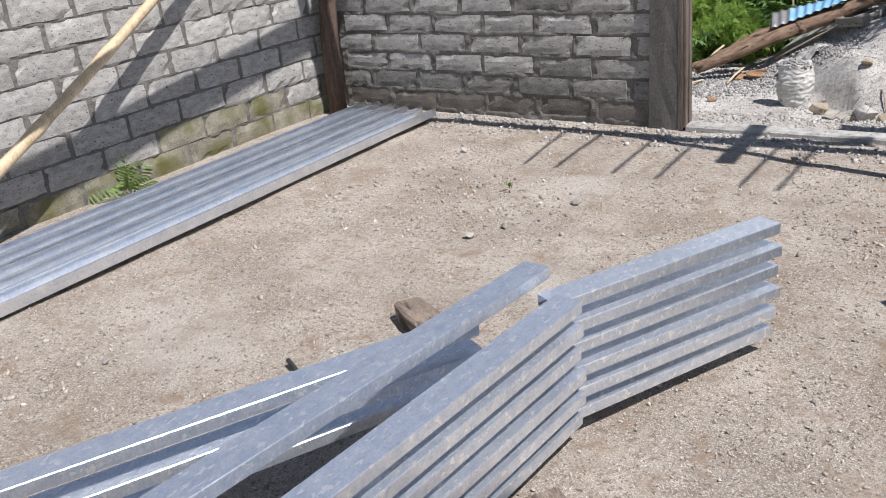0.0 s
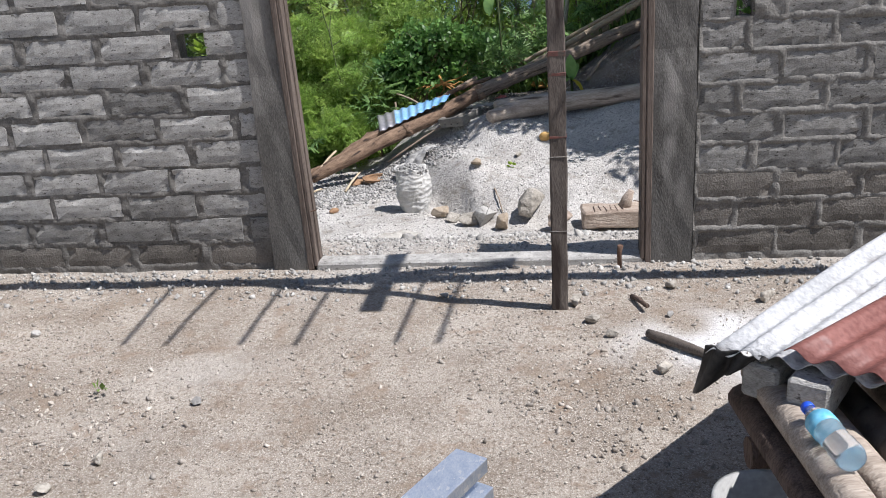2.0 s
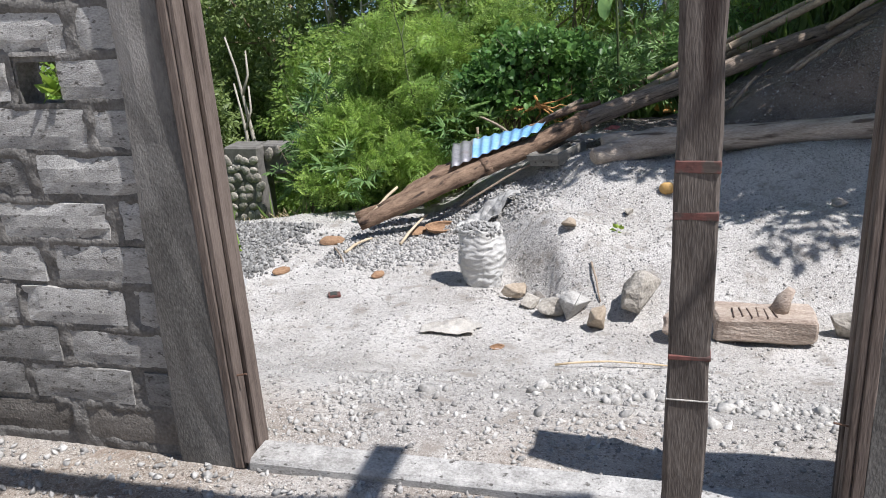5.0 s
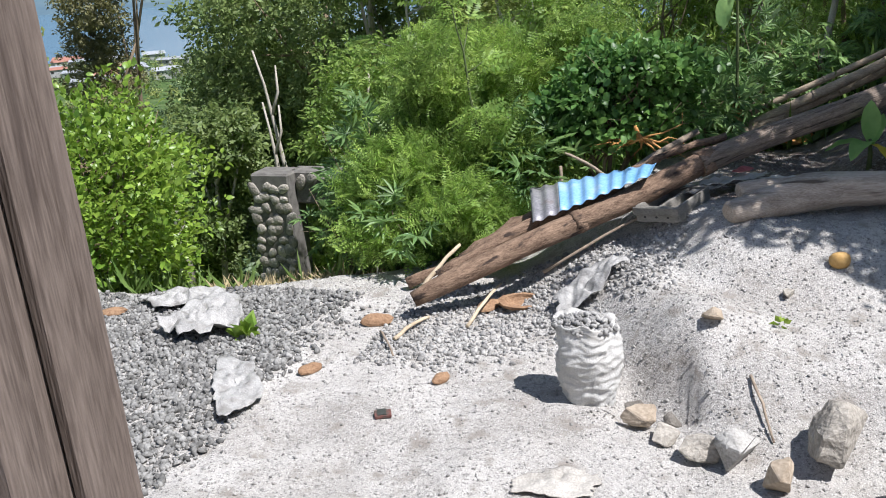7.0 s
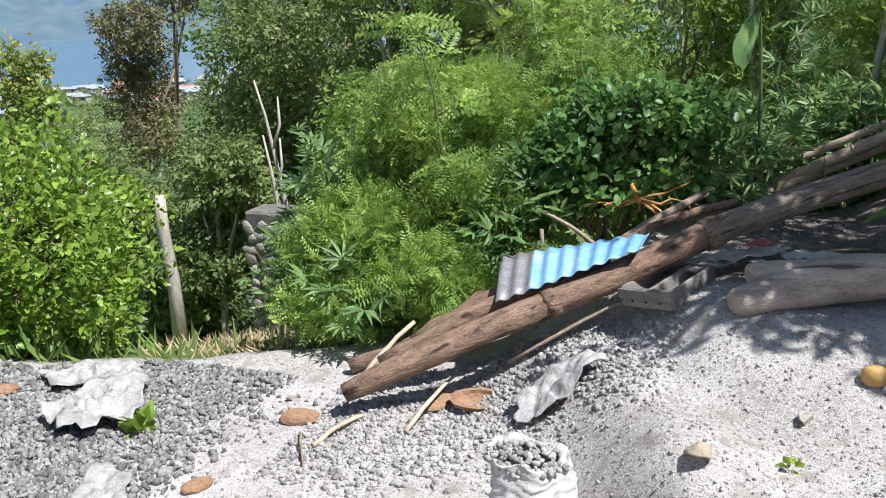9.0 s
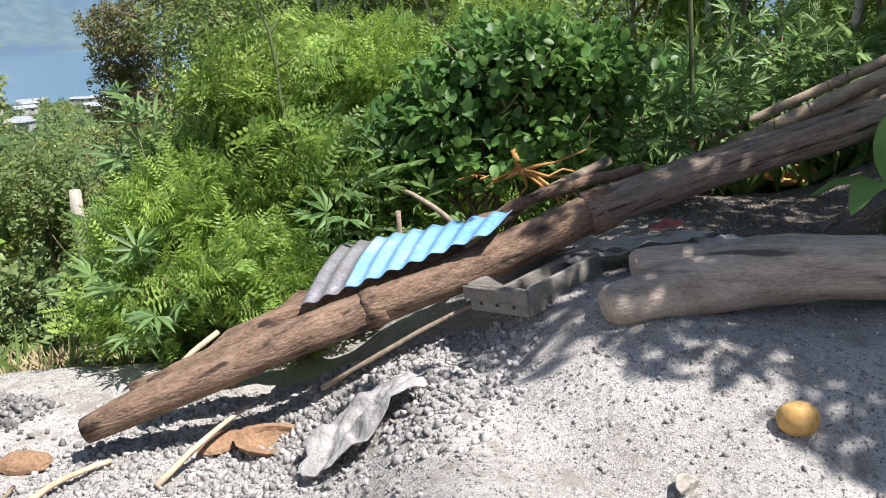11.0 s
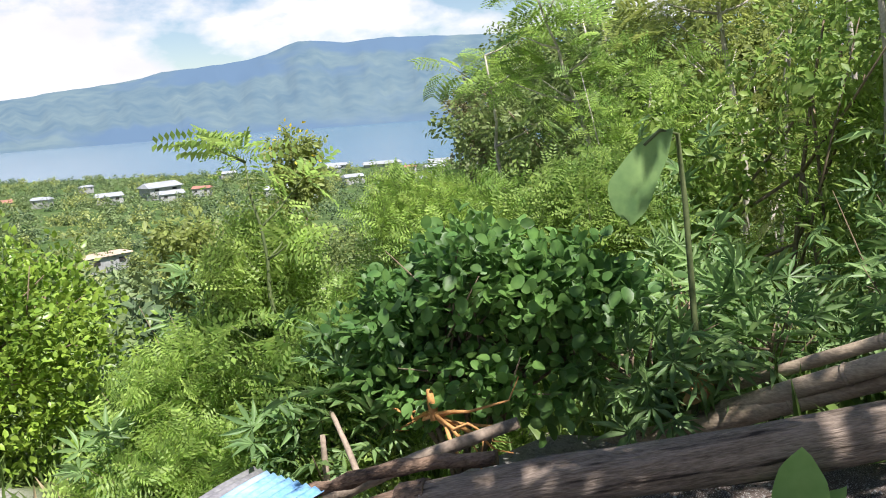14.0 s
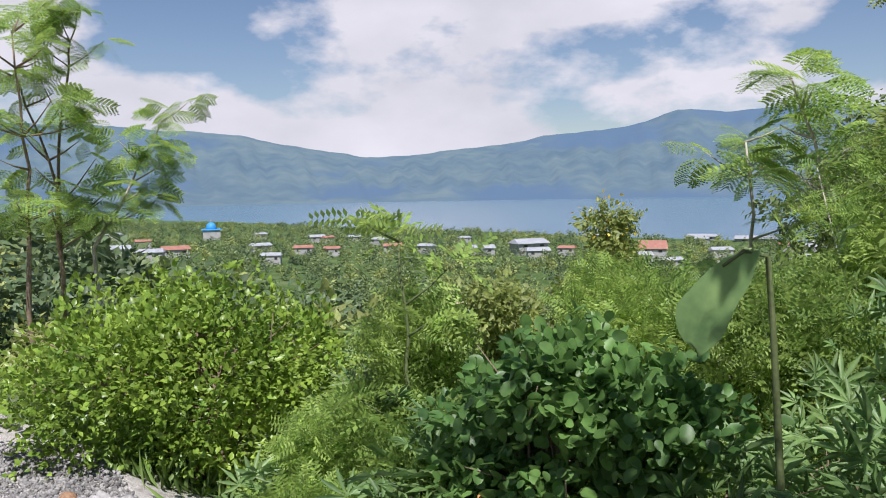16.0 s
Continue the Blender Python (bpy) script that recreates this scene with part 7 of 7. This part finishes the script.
def domed_hall():
    x, y, z = place(86.8, 790)
    top = z + 9.0
    root = empty("domed_hall", (x, y, z), "white hall with a bright blue dome by the lake", "building")
    H = top - root.location.z
    part("wall", box_bm(15, 15, H, 0, (0, 0, H / 2)), M_WHITEWALL, root)
    part("eaves", box_bm(17, 17, 1.0, 0.2, (0, 0, H + 0.4)), M_BLUEROOF, root, "blue roof edge")
    bm = bmesh.new()
    bmesh.ops.create_uvsphere(bm, u_segments=18, v_segments=10, radius=4.6)
    bmesh.ops.scale(bm, vec=(1, 1, 1.1), verts=bm.verts)
    bmesh.ops.translate(bm, vec=(0, 0, H + 2.0), verts=bm.verts)
    part("dome", bm, M_BLUEROOF, root, "blue dome", True)
    v, f = tube_arrays([(0, 0, H + 6.5), (0, 0, H + 9.5)], [0.5, 0.15], 8)
    mesh_object("finial", v, f, M_WHITEWALL, root)


domed_hall()


# ---------------------------------------------------------------- loose things indoors
def split_log(name, x, y, length, r, turn, seed, label, z=None):
    """A short, knotty piece of split firewood on its flat side."""
    bm = box_bm(length, r * 2, r * 1.5, 0.012, (0, 0, r * 0.75))
    bmesh.ops.subdivide_edges(bm, edges=bm.edges[:], cuts=4, use_grid_fill=True)
    off = Vector((seed * 3.1, 0, 0))
    for v in bm.verts:
        v.co += Vector((0.025 * noise.noise(v.co * 8 + off), 0.022 * noise.noise(v.co * 6 + off + Vector((9, 0, 0))), 0.016 * noise.noise(v.co * 8 + off + Vector((0, 9, 0)))))
    ob = part(name, bm, M_BEARER, None)
    ob.matrix_world = pose(x, y, gz(x, y) - 0.01 if z is None else z, 0, 0, turn)
    return tagged(ob, label, "wood")


split_log("wood_bearer", -1.55, 2.24, 0.66, 0.062, -32, 1, "knotty split wood bearer under the steel channels")
split_log("wood_bearer", -0.62, 1.42, 0.62, 0.06, -38, 2, "split wood bearer lying under the steel stack")
tagged(tube("stick", line_points(on(0.023, 4.318, 0.02), on(0.275, 4.06, 0.02), 8, 0.003, 3), [0.019, 0.022, 0.021, 0.019, 0.02, 0.018, 0.016, 0.014], M_POST, None, "", 9, 0.12, 4), "grey round stick lying in lime dust", "stick")
tagged(tube("stick", line_points(on(0.0, 4.76), on(0.05, 4.58, 0.03), 5, 0.004, 5), [0.012, 0.012, 0.012, 0.011, 0.01], M_DARKPOST, None, "", 6, 0.2, 5), "dark wood splinter on the dirt", "stick")
tagged(tube("iron_stub", [(-0.02, 5.22, -0.03), (-0.02, 5.23, 0.06), (-0.015, 5.23, 0.10)], [0.012, 0.012, 0.016], M_IRON, None, "", 8), "short rusty iron stub in the ground", "stub")


def hose():
    root = empty("hose_piece", (-1.85, 1.86, gz(-1.85, 1.86)), "dark hose piece with a small yellow joint", "hose")
    tube("hose", [(-0.166, 0.06, 0.03), (-0.08, 0.02, 0.016), (-0.01, -0.004, 0.012), (0.06, 0.02, 0.012), (0.09, 0.09, 0.014), (0.108, 0.183, 0.02)], [0.009] * 6, M_HOSE, root, "", 8)
    tube("joint", [(0.085, 0.075, 0.014), (0.095, 0.11, 0.015)], [0.012, 0.012], M_COCONUT, root, "small yellow joint", 8)


hose()


def pallet_pile():
    """Round timbers laid as a rack, with blocks on it."""
    rack = empty("timber_rack", (0.15, 2.9, 0), "rack of split round timbers carrying concrete blocks", "rack")
    for k, (dx, z, r, mat) in enumerate(((0.0, 0.345, 0.042, M_DARKPOST), (0.03, 0.425, 0.042, M_LOGGREY), (0.13, 0.40, 0.04, M_LOGGREY), (0.23, 0.40, 0.042, M_POST), (0.34, 0.40, 0.042, M_LOGGREY))):
        tube("pole", [(dx, 0.30, z), (dx + 0.05, -0.2, z + 0.004), (dx + 0.10, -0.75, z), (dx + 0.16, -1.35, z)], [r, r * 1.03, r, r * 0.96], mat, rack, "", 12, 0.05, k)
    for y in (0.15, -0.95):
        tube("bearer", [(0.0 - 0.1 * y, y, 0.26), (0.75, y + 0.05, 0.26)], [0.045, 0.045], M_DARKPOST, rack, "", 10, 0.08, 7)
        for x in (0.14, 0.62):
            tube("leg", [(x - 0.1 * y, y + 0.02, -0.03), (x - 0.1 * y, y + 0.02, 0.23)], [0.05, 0.045], M_DARKPOST, rack, "", 10, 0.1, 9)
    first = None
    for i, (x, y, z, t) in enumerate(((0.33, 3.08, 0.50, 58), (0.27, 3.20, 0.48, 50), (0.55, 3.02, 0.50, 60), (0.52, 3.3, 0.50, 52), (0.72, 3.35, 0.50, 55), (0.75, 3.05, 0.5, 62))):
        m = pose(x, y, z - 0.02, 0, 0, t)
        if first is None:
            first = tagged(part("concrete_block", box_bm(0.36, 0.10, 0.10, 0.008), M_BLOCK_L, None), "smooth grey concrete block lying on the timber rack", "block", "blocks on the rack")
            first.matrix_world = m
        else:
            copy_thing(first, m)


pallet_pile()


def cover_sheet(name, corner, along, across, waves, mat, label, curl=0.0, n=80, rows=14):
    """A corrugated roofing sheet: waves run across, its near edge may curl down."""
    corner, along, across = Vector(corner), Vector(along), Vector(across)
    nrm = across.cross(along).normalized()
    if nrm.z < 0:
        nrm = -nrm
    verts, faces = [], []
    for i in range(n + 1):
        u = i / n
        for j in range(rows + 1):
            v = j / rows
            drop = -curl * max(0, 1 - (u + v * 0.7) * 3.2) ** 1.6
            verts.append(corner + along * u + across * v + nrm * 0.012 * math.sin(u * 2 * math.pi * waves) + Vector((0, 0, drop)))
    for i in range(n):
        for j in range(rows):
            q = i * (rows + 1) + j
            faces.append((q, q + rows + 1, q + rows + 2, q + 1))
    ob = mesh_object(name, verts, faces, mat, None, "", True)
    so = ob.modifiers.new("thick", "SOLIDIFY")
    so.thickness = 0.002
    return tagged(ob, label, "roofing sheet")


cover_sheet("cover_sheet", (0.03, 3.13, 0.545), (0.42, -0.29, 0.0), (1.3, 1.4, 0.06), 6, M_WHITETIN, "lime-whitened corrugated sheet covering a block pile", 0.03)
cover_sheet("cover_sheet", (0.19, 2.99, 0.588), (0.52, -0.38, -0.03), (1.25, 1.12, 0.05), 7, M_RUSTTIN, "rusty brown corrugated sheet covering a block pile", 0.0)


def torn_flap():
    """A torn corner of roofing sheet hanging from the cover."""
    a, b, c = Vector((0.03, 3.135, 0.535)), Vector((0.17, 3.04, 0.54)), Vector((0.0, 3.17, 0.36))
    verts, faces, n = [], [], 14
    for i in range(n + 1):
        for k in range(n + 1):
            u, v = i / n, k / n
            p = a.lerp(b, u) + (c - a) * v * (1 - u) ** 1.3 + Vector((0.02, 0.03, 0)) * math.sin(u * 16 + v * 2) * (0.35 + 0.4 * v)
            verts.append(p)
    for i in range(n):
        for k in range(n):
            q = i * (n + 1) + k
            faces.append((q, q + n + 1, q + n + 2, q + 1))
    ob = mesh_object("torn_flap", verts, faces, M_BLACKTIN, None, "", True)
    so = ob.modifiers.new("thick", "SOLIDIFY")
    so.thickness = 0.003
    tagged(ob, "torn dark corner of roofing sheet hanging down", "roofing sheet")


torn_flap()


def glass_mat(name, colour, rough=0.08):
    m = bpy.data.materials.new(name)
    m.use_nodes = True
    b = m.node_tree.nodes["Principled BSDF"]
    b.inputs["Base Color"].default_value = (*colour, 1)
    b.inputs["Roughness"].default_value, b.inputs["Transmission Weight"].default_value, b.inputs["IOR"].default_value = rough, 0.85, 1.25
    return m


def water_bottle():
    root = empty("water_bottle", (0.245, 2.64, 0.505), "clear plastic water bottle with a blue cap and label", "bottle")
    root.rotation_euler = (radians(-90), 0, radians(8))
    prof = [(0.0, 0.030), (0.01, 0.033), (0.05, 0.033), (0.06, 0.031), (0.10, 0.033), (0.15, 0.033), (0.175, 0.026), (0.19, 0.014), (0.205, 0.0135)]
    body = tube("body", [(0, 0, z) for z, _ in prof], [r for _, r in prof], glass_mat("clear_plastic", (0.95, 0.98, 1.0)), root, "", 20)
    tube("label", [(0, 0, 0.112), (0, 0, 0.155)], [0.0338, 0.0338], M_LABEL, body, "pale blue paper label", 20)
    tube("cap", [(0, 0, 0.204), (0, 0, 0.222)], [0.0155, 0.0155], M_BLUECAP, body, "blue screw cap", 16)


water_bottle()


def bucket():
    root = empty("bucket", (0.13, 2.80, gz(0.13, 2.8)), "grey plastic bucket, dusty with cement", "bucket")
    prof = [(0.0, 0.105), (0.02, 0.11), (0.14, 0.118), (0.25, 0.126), (0.27, 0.133), (0.285, 0.133), (0.285, 0.122), (0.03, 0.104)]
    verts, faces, sides = [], [], 28
    for z, r in prof:
        verts += [(r * math.cos(2 * math.pi * k / sides), r * math.sin(2 * math.pi * k / sides), z) for k in range(sides)]
    for i in range(len(prof) - 1):
        for k in range(sides):
            a, b = i * sides + k, i * sides + (k + 1) % sides
            faces.append((a, b, b + sides, a + sides))
    faces.append(tuple(range((len(prof) - 1) * sides, len(prof) * sides)))
    faces.append(tuple(range(sides - 1, -1, -1)))
    body = mesh_object("body", verts, faces, M_PLASTIC, root, "", True)
    tube("handle", [(0.13 * math.cos(a), 0.13 * math.sin(a) * 0.4 - 0.10, 0.24 - 0.09 * math.sin(a)) for a in np.linspace(0, math.pi, 11)], [0.003] * 11, M_IRON, body, "thin wire handle", 6)


bucket()
stone(0.08, 2.60, 0.13, 91, M_ROCK, "rough lump of hardened concrete beside the bucket", 0.95, 0.42, 20, 0.15, "concrete_lump", "rubble", "", 3, True)
stone(0.03, 2.47, 0.085, 92, M_ROCK, "rough lump of hardened concrete beside the bucket", 0.8, 0.42, 20, 0.15, "concrete_lump", "rubble", "", 3, True)


# ---------------------------------------------------------------- wall blocks, last
bamboo_pole()
lay_blocks(wall_l, (-1.862, WALL_Y, 0), (-1, 0, 0), (0, -1, 0), 2.55, 12, 0.1425, 0.075, 1, lambda c, rs: "damp" if c == 0 else ("pale" if c > 1 and rs.random() < 0.93 else "grey"), gaps=((8, 0.243, 0.392),))
lay_blocks(wall_r, (0.362, WALL_Y, 0), (1, 0, 0), (0, -1, 0), 3.8, 9, 0.149, 0.075, 2, lambda c, rs: "damp" if c < 3 else "grey", full=0.375, gap=0.03, half=0.215, high=1.1, gaps=((8, 0.165, 0.238),), bias=0.0045, mortar=M_MORTARPALE)
lay_blocks(wall_w, (LEFT_X, WALL_Y - 0.06, 0), (0, -1, 0), (1, 0, 0), 5.1, 11, 0.152, 0.06, 3, lambda c, rs: "mossy" if c < 1 or (c == 1 and rs.random() < 0.6) else "pale", full=0.378, gap=0.026, half=0.2, high=1.18, bias=-0.003)
